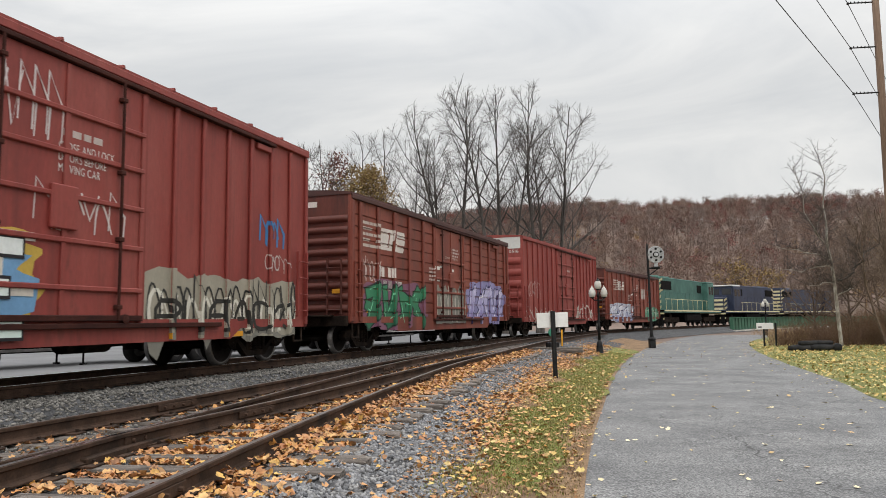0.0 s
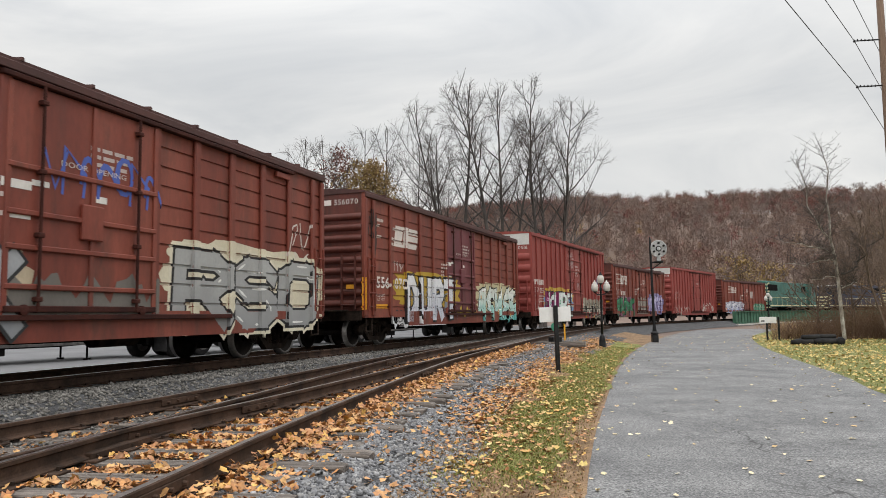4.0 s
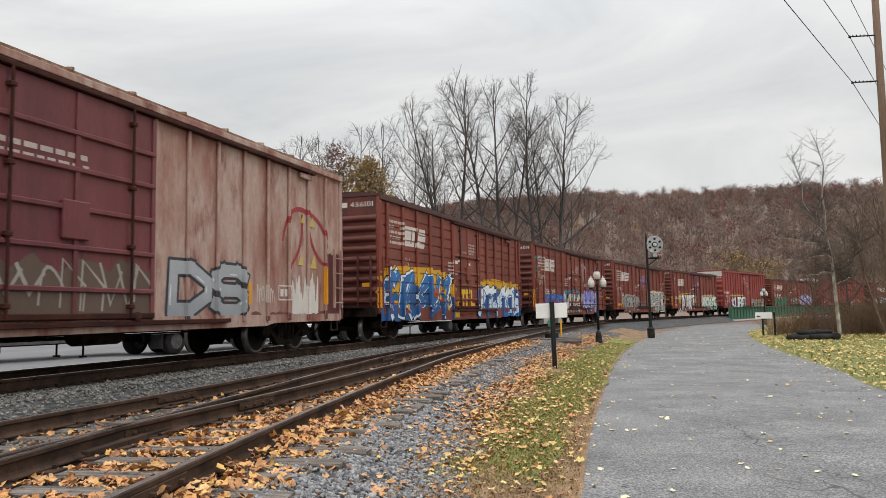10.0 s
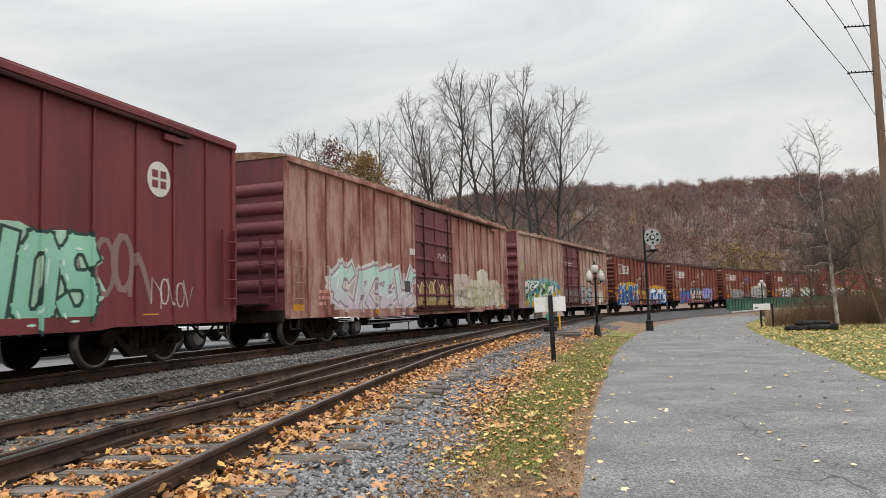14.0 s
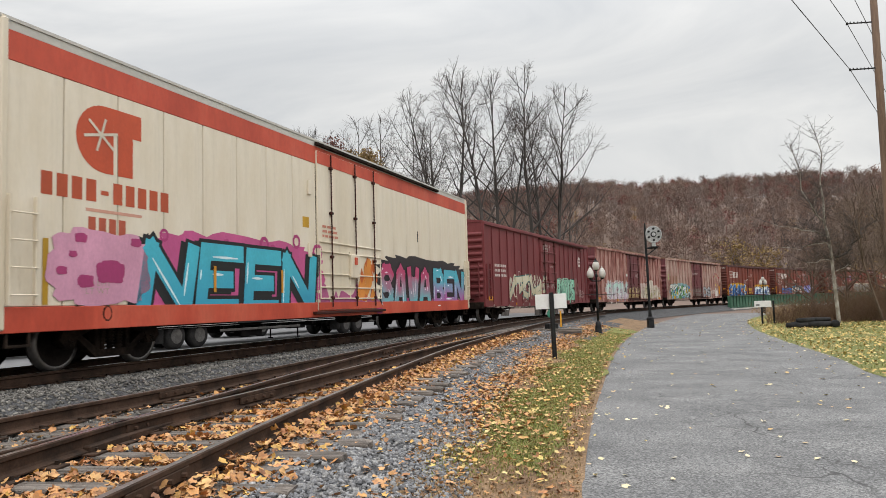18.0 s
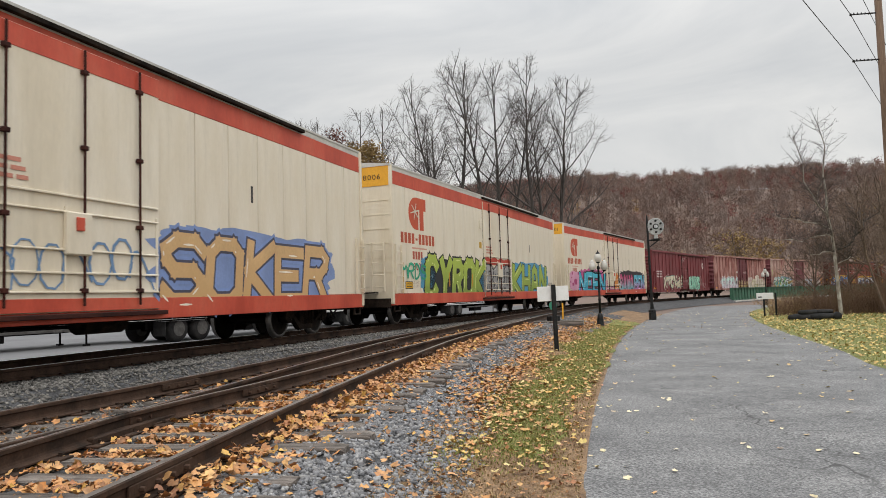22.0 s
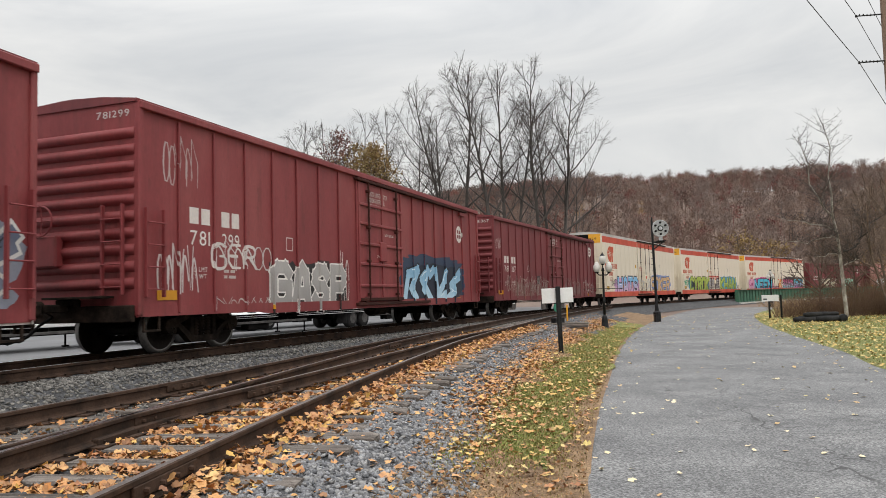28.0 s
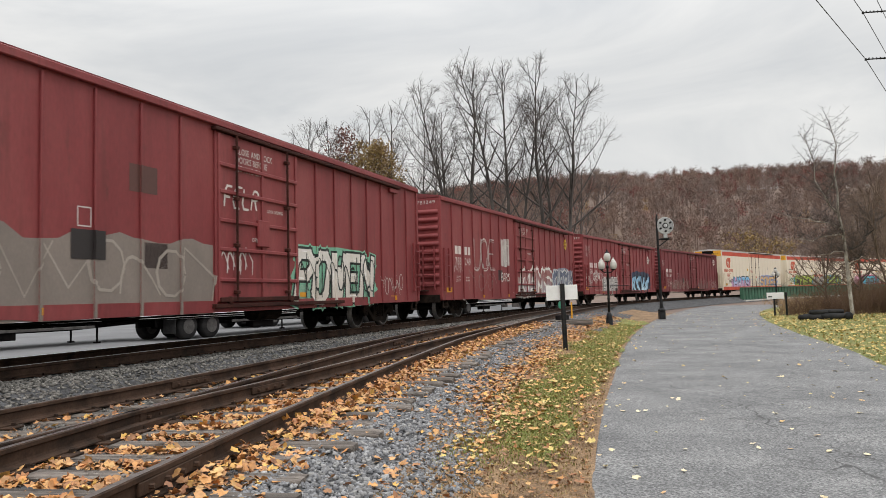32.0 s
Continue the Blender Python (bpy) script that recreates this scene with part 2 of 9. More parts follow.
def hexa(h):
    """A colour from its screen code, made linear."""
    c = [int(h[i:i + 2], 16) / 255 for i in (0, 2, 4)]
    return tuple(v / 12.92 if v <= 0.04045 else ((v + 0.055) / 1.055) ** 2.4 for v in c)


def tone(c, k):
    return tuple(min(1, v * k) for v in c)


PAINTS = {}


def paint(code, rough=0.6):
    """Sprayed or brushed paint, a little faded and dirty."""
    if code not in PAINTS:
        c = hexa(code)
        PAINTS[code] = surf("paint_" + code, [tone(c, 0.78), c], 1.3, 30.0, rough, 0, 0.05, (1, 1, 0.5), grit=0.10)
    return PAINTS[code]


def spray(code, low, z0, z1):
    """Two spray colours that fade into one another from z0 up to z1, with a cloudy edge."""
    key = (code, low, round(z0, 2), round(z1, 2))
    if key not in PAINTS:
        m = surf("spray_" + code, [tone(hexa(code), 0.85), hexa(code)], 1.3, 30.0, 0.6, 0, 0.05, (1, 1, 0.5), grit=0.10)
        n, l = m.node_tree.nodes, m.node_tree.links
        bs = n["Principled BSDF"]
        src = bs.inputs["Base Color"].links[0].from_socket
        co, sx, no = n.new("ShaderNodeTexCoord"), n.new("ShaderNodeSeparateXYZ"), n.new("ShaderNodeTexNoise")
        no.inputs["Scale"].default_value, no.inputs["Detail"].default_value = 2.2, 3.0
        l.new(co.outputs["Object"], sx.inputs[0])
        l.new(co.outputs["Object"], no.inputs["Vector"])
        ma, mr, mx = n.new("ShaderNodeMath"), n.new("ShaderNodeMapRange"), n.new("ShaderNodeMixRGB")
        ma.operation = "MULTIPLY_ADD"
        l.new(no.outputs[0], ma.inputs[0])
        ma.inputs[1].default_value = 1.1
        l.new(sx.outputs[2], ma.inputs[2])
        mr.inputs[1].default_value, mr.inputs[2].default_value = z0 + 0.45, z1 + 0.65
        l.new(ma.outputs[0], mr.inputs[0])
        l.new(mr.outputs[0], mx.inputs[0])
        mx.inputs[1].default_value = (*hexa(low), 1)
        l.new(src, mx.inputs[2])
        l.new(mx.outputs[0], bs.inputs["Base Color"])
        PAINTS[key] = m
    return PAINTS[key]


M_GROUND = surf("leaf_litter_and_soil", [(0.125, 0.088, 0.07), (0.16, 0.113, 0.09), (0.19, 0.135, 0.10)], 0.3, 8.0, 0.95, bump=0.6, dist=0.02)
M_LAWN = surf("lawn_with_dry_patches", [(0.10, 0.12, 0.03), (0.15, 0.16, 0.042), (0.21, 0.175, 0.065)], 0.5, 30.0, 0.95, bump=0.9, grit=0.5, dist=0.03)
M_VERGE = surf("trodden_verge", [(0.13, 0.08, 0.045), (0.21, 0.13, 0.07), (0.29, 0.19, 0.105)], 2.2, 40.0, 0.95, bump=1.0, grit=0.7, dist=0.02)
M_TURF = surf("short_green_turf", [(0.12, 0.14, 0.035), (0.16, 0.18, 0.04), (0.22, 0.20, 0.065)], 2.5, 45.0, 0.95, bump=1.0, grit=0.6, dist=0.03)
M_ROAD = surf("old_asphalt", [(0.145, 0.145, 0.146), (0.178, 0.178, 0.178), (0.22, 0.218, 0.215)], 0.8, 42.0, 0.9, bump=0.4, grit=1.0, dist=0.006, spots=(0.7, 0.46, 0.68, (0.095, 0.095, 0.098)))


def crack(m, scale, wide, dark):
    """Crack lines over a paved surface."""
    n, l = m.node_tree.nodes, m.node_tree.links
    bs = n["Principled BSDF"]
    src = bs.inputs["Base Color"].links[0].from_socket
    co, no, vo = n.new("ShaderNodeTexCoord"), n.new("ShaderNodeTexNoise"), n.new("ShaderNodeTexVoronoi")
    no.inputs["Scale"].default_value, no.inputs["Detail"].default_value = 1.3, 5.0
    ad = n.new("ShaderNodeVectorMath")
    ad.operation = "MULTIPLY_ADD"
    l.new(co.outputs["Object"], no.inputs["Vector"])
    l.new(no.outputs["Color"], ad.inputs[0])
    ad.inputs[1].default_value = (0.9, 0.9, 0.0)
    l.new(co.outputs["Object"], ad.inputs[2])
    vo.feature = "DISTANCE_TO_EDGE"
    vo.inputs["Scale"].default_value = scale
    l.new(ad.outputs[0], vo.inputs["Vector"])
    mr = n.new("ShaderNodeMapRange")
    mr.inputs[1].default_value, mr.inputs[2].default_value = wide * 0.3, wide
    mr.inputs[3].default_value, mr.inputs[4].default_value = 1.0, 0.0
    l.new(vo.outputs["Distance"], mr.inputs[0])
    mu = n.new("ShaderNodeMath")
    mu.operation = "MULTIPLY"
    n2 = n.new("ShaderNodeTexNoise")
    n2.inputs["Scale"].default_value = 0.35
    l.new(co.outputs["Object"], n2.inputs["Vector"])
    m2 = n.new("ShaderNodeMapRange")
    m2.inputs[1].default_value, m2.inputs[2].default_value = 0.45, 0.58
    l.new(n2.outputs[0], m2.inputs[0])
    l.new(mr.outputs[0], mu.inputs[0])
    l.new(m2.outputs[0], mu.inputs[1])
    mx = n.new("ShaderNodeMixRGB")
    l.new(mu.outputs[0], mx.inputs[0])
    l.new(src, mx.inputs[1])
    mx.inputs[2].default_value = (*dark, 1)
    l.new(mx.outputs[0], bs.inputs["Base Color"])


def chips(m, scale, light, dark):
    """Stone chips of a worn paved surface, pale and dark."""
    n, l = m.node_tree.nodes, m.node_tree.links
    bs = n["Principled BSDF"]
    src = bs.inputs["Base Color"].links[0].from_socket
    co, vo, sp = n.new("ShaderNodeTexCoord"), n.new("ShaderNodeTexVoronoi"), n.new("ShaderNodeSeparateColor")
    vo.inputs["Scale"].default_value = scale
    l.new(co.outputs["Object"], vo.inputs["Vector"])
    l.new(vo.outputs["Color"], sp.inputs[0])
    for chan, lo, hi, col, amount in ((0, 0.72, 0.95, light, 0.45), (1, 0.60, 0.9, dark, 0.75)):
        mr, mx = n.new("ShaderNodeMapRange"), n.new("ShaderNodeMixRGB")
        mr.inputs[1].default_value, mr.inputs[2].default_value, mr.inputs[4].default_value = lo, hi, amount
        l.new(sp.outputs[chan], mr.inputs[0])
        l.new(mr.outputs[0], mx.inputs[0])
        l.new(src, mx.inputs[1])
        mx.inputs[2].default_value = (*col, 1)
        src = mx.outputs[0]
    l.new(src, bs.inputs["Base Color"])


chips(M_ROAD, 62.0, (0.33, 0.33, 0.325), (0.06, 0.06, 0.062))
crack(M_ROAD, 0.5, 0.006, (0.05, 0.05, 0.05))
crack(M_ROAD, 2.6, 0.022, (0.085, 0.085, 0.085))


def choices(name, cols, rough=0.7, grain=30.0, trans=0.0):
    """Each island takes one of the colours."""
    m = bpy.data.materials.new(name)
    m.use_nodes = True
    n, l = m.node_tree.nodes, m.node_tree.links
    bs = n["Principled BSDF"]
    geo, rp = n.new("ShaderNodeNewGeometry"), n.new("ShaderNodeValToRGB")
    rp.color_ramp.interpolation = "LINEAR"
    e = rp.color_ramp.elements
    while len(e) < len(cols):
        e.new(0.5)
    for i, c in enumerate(cols):
        e[i].position, e[i].color = i / (len(cols) - 1), (*c, 1)
    l.new(geo.outputs["Random Per Island"], rp.inputs[0])
    no, co = n.new("ShaderNodeTexNoise"), n.new("ShaderNodeTexCoord")
    no.inputs["Scale"].default_value, no.inputs["Detail"].default_value = grain, 3.0
    l.new(co.outputs["Object"], no.inputs["Vector"])
    hs, mr = n.new("ShaderNodeHueSaturation"), n.new("ShaderNodeMapRange")
    mr.inputs[1].default_value, mr.inputs[2].default_value, mr.inputs[3].default_value, mr.inputs[4].default_value = 0.3, 0.7, 0.72, 1.25
    l.new(no.outputs[0], mr.inputs[0])
    l.new(mr.outputs[0], hs.inputs["Value"])
    l.new(rp.outputs[0], hs.inputs["Color"])
    l.new(hs.outputs[0], bs.inputs["Base Color"])
    bs.inputs["Roughness"].default_value = rough
    return m


M_STONE = choices("crushed_stone", [(0.084, 0.087, 0.094), (0.168, 0.170, 0.180), (0.277, 0.278, 0.287), (0.134, 0.133, 0.139), (0.353, 0.349, 0.344), (0.202, 0.195, 0.189), (0.109, 0.112, 0.123)], 0.85, 40.0)
M_STONE2 = choices("dusty_crushed_stone", [(0.067, 0.063, 0.059), (0.126, 0.119, 0.107), (0.200, 0.187, 0.169), (0.096, 0.090, 0.083), (0.266, 0.252, 0.228), (0.148, 0.137, 0.124)], 0.9, 40.0)
M_LEAF = choices("fallen_maple_leaf", [(0.50, 0.21, 0.06), (0.56, 0.29, 0.10), (0.22, 0.095, 0.045), (0.64, 0.38, 0.15), (0.30, 0.12, 0.05), (0.60, 0.33, 0.14), (0.40, 0.17, 0.065), (0.66, 0.40, 0.10), (0.26, 0.12, 0.06), (0.54, 0.25, 0.08)], 0.6, 25.0)
M_CRUMB = choices("crumbled_brown_leaf", [(0.16, 0.08, 0.04), (0.30, 0.15, 0.06), (0.10, 0.055, 0.03), (0.42, 0.24, 0.10), (0.22, 0.12, 0.055)], 0.8, 25.0)
M_STRAW = choices("dry_straw_grass", [(0.32, 0.22, 0.11), (0.22, 0.14, 0.07), (0.42, 0.31, 0.17), (0.18, 0.15, 0.05)], 0.85, 12.0)
M_LEAFY = choices("fallen_yellow_leaf", [(0.55, 0.40, 0.12), (0.48, 0.32, 0.09), (0.66, 0.52, 0.22), (0.38, 0.25, 0.08), (0.58, 0.45, 0.14), (0.46, 0.25, 0.09)], 0.6, 25.0)
M_LEAFP = choices("pale_dry_leaf", [(0.62, 0.52, 0.30), (0.68, 0.60, 0.42), (0.58, 0.40, 0.22), (0.55, 0.45, 0.16), (0.52, 0.26, 0.16)], 0.6, 25.0)
M_GRASS = choices("grass_blades", [(0.13, 0.17, 0.03), (0.17, 0.21, 0.04), (0.24, 0.24, 0.06), (0.36, 0.27, 0.11), (0.15, 0.19, 0.035)], 0.7, 12.0)
M_BARK = surf("grey_brown_bark", [(0.035, 0.03, 0.027), (0.065, 0.056, 0.05), (0.10, 0.088, 0.08)], 1.2, 18.0, 0.95, bump=0.6, stretch=(1, 1, 0.25), dist=0.02)
M_TWIG = surf("grey_brown_twigs", [(0.045, 0.036, 0.032), (0.085, 0.068, 0.058)], 0.5, 5.0, 0.95, bump=0)
M_WHITEBARK = surf("pale_sycamore_bark", [(0.46, 0.44, 0.39), (0.27, 0.24, 0.20), (0.12, 0.10, 0.075)], 3.0, 14.0, 0.85, bump=0.3, stretch=(1, 1, 0.5))
M_POLE = surf("brown_utility_pole", [(0.12, 0.075, 0.05), (0.19, 0.125, 0.085)], 2.0, 18.0, 0.9, bump=0.5, stretch=(2, 2, 0.15))
M_IRON = surf("black_painted_iron", [(0.012, 0.012, 0.013), (0.03, 0.03, 0.03)], 3.0, 25.0, 0.5, 0.3, 0.2, spec=0.2)
M_GLOBE = surf("frosted_lamp_glass", [(0.46, 0.44, 0.40), (0.58, 0.56, 0.52)], 3.0, 10.0, 0.3, 0, 0, grit=0.04)
M_BOARD = surf("white_sign_board", [(0.78, 0.78, 0.77), (0.70, 0.70, 0.68)], 3.0, 18.0, 0.6, 0, 0.05, grit=0.05)
M_GREEN = surf("faded_green_girder", [hexa("2d5140"), hexa("3b6650"), hexa("4a7560")], 0.8, 14.0, 0.7, 0, 0.2, (1, 1, 0.4), grit=0.2, spots=(1.5, 0.6, 0.75, (0.06, 0.045, 0.03)))
M_STONEWALL = surf("pale_concrete_edge", [(0.42, 0.40, 0.36), (0.52, 0.50, 0.46)], 0.8, 14.0, 0.9, 0, 0.2)
M_SILVER = surf("dull_silver_signal_paint", [(0.36, 0.37, 0.37), (0.50, 0.51, 0.51)], 2.0, 14.0, 0.5, 0.3, 0.1)
M_TARGET = surf("green_switch_target", [(0.02, 0.16, 0.10), (0.04, 0.22, 0.14)], 3.0, 14.0, 0.5, 0, 0.1)
M_RUBBER = surf("black_rubber", [(0.012, 0.012, 0.013), (0.035, 0.034, 0.033)], 2.5, 25.0, 0.85, 0, 0.4, spec=0.2)
M_RIM = surf("grimy_wheel_rim", [(0.05, 0.048, 0.045), (0.12, 0.115, 0.11)], 4.0, 25.0, 0.7, 0.2, 0.2)
M_WHITEP = surf("white_vehicle_paint", [(0.62, 0.62, 0.61), (0.74, 0.74, 0.73)], 1.5, 14.0, 0.5, 0, 0.05, grit=0.08)
M_LOT = surf("pale_concrete_lot", [(0.10, 0.10, 0.104), (0.15, 0.15, 0.155)], 0.3, 20.0, 0.9, bump=0.2)
M_BALLAST = surf("ballast_bed", [(0.03, 0.03, 0.031), (0.07, 0.07, 0.073), (0.12, 0.12, 0.124)], 6.0, 28.0, 0.95, bump=1.0, grit=0.6, dist=0.03)
M_RAIL = surf("rusty_rail_side", [(0.022, 0.014, 0.010), (0.05, 0.029, 0.019), (0.075, 0.044, 0.03)], 3.0, 40.0, 0.8, 0.0, 0.3, spec=0.2)
M_RAILTOP = surf("rail_head_worn", [(0.16, 0.14, 0.125), (0.24, 0.22, 0.21)], 2.0, 30.0, 0.42, 0.8, 0.1)
M_RAILSHINE = surf("polished_rail_head", [(0.45, 0.45, 0.46), (0.6, 0.6, 0.6)], 2.0, 30.0, 0.28, 1.0, 0.05)
M_TIE = surf("weathered_tie", [(0.05, 0.042, 0.036), (0.13, 0.11, 0.095), (0.23, 0.20, 0.175)], 3.0, 30.0, 0.9, bump=0.9, stretch=(0.5, 6, 6), rand="object", dist=0.012)
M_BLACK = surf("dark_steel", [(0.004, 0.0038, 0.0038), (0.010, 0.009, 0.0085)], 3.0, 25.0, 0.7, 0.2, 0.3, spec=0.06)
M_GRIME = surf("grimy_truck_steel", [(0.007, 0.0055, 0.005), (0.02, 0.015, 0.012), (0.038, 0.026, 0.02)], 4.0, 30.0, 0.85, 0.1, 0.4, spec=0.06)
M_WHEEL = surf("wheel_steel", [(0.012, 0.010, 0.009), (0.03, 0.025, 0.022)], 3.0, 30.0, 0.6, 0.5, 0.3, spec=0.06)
M_TREAD = surf("wheel_tread", [(0.16, 0.15, 0.145), (0.24, 0.23, 0.22)], 3.0, 20.0, 0.4, 0.8, 0.05)

# ---- ground, lane, track bed ----
RIDGE = [(-180, 3.0), (-90, 3.0), (-45, 3.6), (-16, 6.2), (-7, 7.1), (1, 8.1), (7, 8.1), (10, 8.4), (14, 8.3), (18, 8.35), (22, 8.2), (25, 8.1), (28, 7.8), (31, 7.65), (45, 7.0), (90, 5.0), (180, 3.0)]


def smooth(a, b, v):
    """A soft step from 0 at a to 1 at b."""
    t = min(max((v - a) / (b - a), 0), 1)
    return t * t * (3 - 2 * t)


def hill_z(x, y):
    r, az = math.hypot(x, y), math.degrees(math.atan2(x, y))
    e = math.tan(radians(-0.25 + float(np.interp(az, [q[0] for q in RIDGE], [q[1] for q in RIDGE]))))
    top = max(430 * e - 7.0, 2)
    w = smooth(150, 430, r) * top
    return w + (noise.noise(Vector((x * 0.012, y * 0.012, 0))) * 5 * smooth(150, 300, r))


def ground_sheet():
    radii = [0.0] + [1.5 * 1.13 ** i for i in range(64)]
    n = 180
    vs, fs = [(0, 0, -0.06)], []
    for r in radii[1:]:
        for i in range(n):
            a = 6.28318 * i / n
            x, y = r * math.sin(a), r * math.cos(a)
            vs.append((x, y, -0.06 + hill_z(x, y)))
    for i in range(n):
        fs.append((0, 1 + (i + 1) % n, 1 + i))
    for k in range(len(radii) - 2):
        for i in range(n):
            a, b = 1 + k * n + i, 1 + k * n + (i + 1) % n
            fs.append((a, b, b + n, a + n))
    b = Build()
    b.add(vs, fs)
    solid("ground", b, M_GROUND, "valley floor of dry grass and soil rising to a wooded hill", kind="structure", smooth=True)


def strip(name, left, right, rows, cols, zf, mat, label):
    """A sheet between two lines, rows by cols, with its height from zf(x, y)."""
    vs, fs = [], []
    for i, u in enumerate(rows):
        (lx, ly), (rx, ry) = left(u), right(u)
        for j in range(cols + 1):
            t = j / cols
            x, y = lx + (rx - lx) * t, ly + (ry - ly) * t
            vs.append((x, y, zf(x, y)))
            if i and j:
                a = i * (cols + 1) + j
                fs.append((a - 1 - cols - 1, a - cols - 1, a, a - 1))
    b = Build()
    b.add(vs, fs)
    return solid(name, b, mat, label, kind="structure", smooth=True)


def spaced(a, b, step):
    n = max(2, int((b - a) / step))
    return [a + (b - a) * i / n for i in range(n + 1)]


def bed_z(x, y):
    """Height of the ballast: two shoulders that flatten towards the lane."""
    s, o = along(x, y)
    zm = RAIL_Z - 0.19
    h = zm if abs(o) < 1.9 else zm - (abs(o) - 1.9) * 0.45
    if o > 0 and y < 52:
        d = x - curve_at(RAIL_D, y)
        zs = siding_z(y) - (0.235 if y < 26 else 0.215)
        k = (zs if d < 0.3 else zs + 0.03 * smooth(0.3, 0.8, d) - max(d - 0.6, 0) * 0.19) - 0.6 * max(d - 2.3, 0) - 0.8 * smooth(40, 51, y)
        h = max(h, k)
    h += 0.022 * noise.noise(Vector((x * 1.7, y * 1.7, 0))) + 0.012 * noise.noise(Vector((x * 7, y * 7, 3)))
    return max(h, -0.03)


def lane_z(x, y):
    return 0.012 * noise.noise(Vector((x * 0.4, y * 0.4, 5)))


def verge_z(x, y):
    d = x - curve_at(RAIL_D, y)
    return max(siding_z(y) - 0.235 - (d - 0.6) * 0.17, 0.0) * smooth(4.2, 1.2, d) + 0.012 + 0.03 * smooth(1.35, 2.1, d) * smooth(0.0, 0.5, road_left(y) - x) + 0.02 * noise.noise(Vector((x * 1.1, y * 1.1, 2)))


def lawn_z(x, y):
    return 0.022 * smooth(-0.02, 0.6, x - road_right(y)) + 0.05 * noise.noise(Vector((x * 0.3, y * 0.3, 1))) * smooth(0, 1.5, x - road_right(y)) + 0.006 * max(x - road_right(y), 0)


ground_sheet()
strip("road", lambda u: (road_left(u), u), lambda u: (road_right(u), u), spaced(-28, 66, 0.5), 16, lane_z, M_ROAD, "narrow grey patched asphalt lane with fallen leaves")
strip("trackbed", lambda u: track_side(u, -2.9), lambda u: (curve_at(RAIL_D, on_track(u)[1] - 0.3 * 5) + 3.0, on_track(u)[1] - 1.5) if on_track(u)[1] < 50 else track_side(u, 3.2),
      spaced(-16, 38, 0.25), 44, bed_z, M_BALLAST, "grey crushed stone ballast bed under the tracks")
strip("trackbed_far", lambda u: track_side(u, -3.0), lambda u: track_side(u, 3.1), spaced(38, 160, 2.0), 8, bed_z, M_BALLAST, "grey crushed stone ballast bed under the tracks")
strip("lot", lambda u: track_side(u, -75), lambda u: track_side(u, -2.95), spaced(-60, 75, 3.0), 12, lambda x, y: 0.10, M_LOT, "pale worn concrete yard beyond the tracks")
strip("lawn", lambda u: (road_right(u) - 0.02, u), lambda u: (road_right(u) + 26, u - 4), spaced(-10, 58, 0.7), 30, lawn_z, M_LAWN, "lawn of green and dry grass strewn with yellow leaves")
strip("verge", lambda u: (curve_at(RAIL_D, u) + 1.35, u), lambda u: (road_left(u) + 0.02, u), spaced(-4, 48, 0.35), 12, verge_z, M_VERGE, "grassy verge between the ballast and the lane")

strip("turf", lambda u: (road_left(u) - (1.0 + 0.22 * math.sin(u * 1.3) + 0.12 * math.sin(u * 3.7)) * smooth(6.4, 8.5, u) - 0.35, u), lambda u: (road_left(u) - 0.35 + 0.14 * math.sin(u * 1.7) * smooth(6.4, 8, u) + 0.28 * smooth(10, 16, u), u),
      spaced(6.4, 36, 0.3), 8, lambda x, y: verge_z(x, y) + 0.012, M_TURF, "patch of short green grass in the verge")


# ---- tracks ----
PROFILE = [(-0.07, 0), (0.07, 0), (0.07, 0.012), (0.02, 0.03), (0.012, 0.05), (0.012, 0.12), (0.036, 0.135), (0.036, 0.165), (0.026, 0.174), (-0.026, 0.174), (-0.036, 0.165), (-0.036, 0.135), (-0.012, 0.12), (-0.012, 0.05), (-0.02, 0.03), (-0.07, 0.012)]


def rail(name, pts, parent, top=M_RAILTOP, label=""):
    """A rail swept along points; the points give its running surface."""
    b, n = Build(), len(PROFILE)
    vs, fs, ms = [], [], []
    for i, p in enumerate(pts):
        a, c = Vector(pts[max(i - 1, 0)]), Vector(pts[min(i + 1, len(pts) - 1)])
        w = (c - a).normalized()
        u = Vector((w.y, -w.x, 0)).normalized()
        for q, h in PROFILE:
            vs.append((p[0] + u.x * q, p[1] + u.y * q, p[2] - 0.174 + h))
        if i:
            for j in range(n):
                k = (j + 1) % n
                fs.append(((i - 1) * n + j, (i - 1) * n + k, i * n + k, i * n + j))
                ms.append(1 if j in (8, 9) or j == 8 else 0)
    fs += [tuple(range(n)), tuple(range(len(vs) - 1, len(vs) - n - 1, -1))]
    ms += [0, 0]
    b.v, b.f, b.m = vs, fs, ms
    return part(name, b, [M_RAIL, top], parent, label)


main_track = thing("main_track", "curved main railway track with steel rails on ties", "railway track", kind="structure")
siding = thing("siding", "turnout of rusty rails with leaf-strewn wooden ties", "railway track", kind="structure")
for off in (-0.7535, 0.7535):
    rail("rail", [(*track_side(s, off), RAIL_Z) for s in spaced(-40, 200, 1.5)], main_track, M_RAILSHINE)
OFF = 1.507


def beside(rows, y, off):
    """A point off metres to the right of a rail, square to it."""
    x, x2 = curve_at(rows, y), curve_at(rows, y + 0.2)
    d = Vector((x2 - x, 0.2)).normalized()
    return x + d.y * off, y - d.x * off


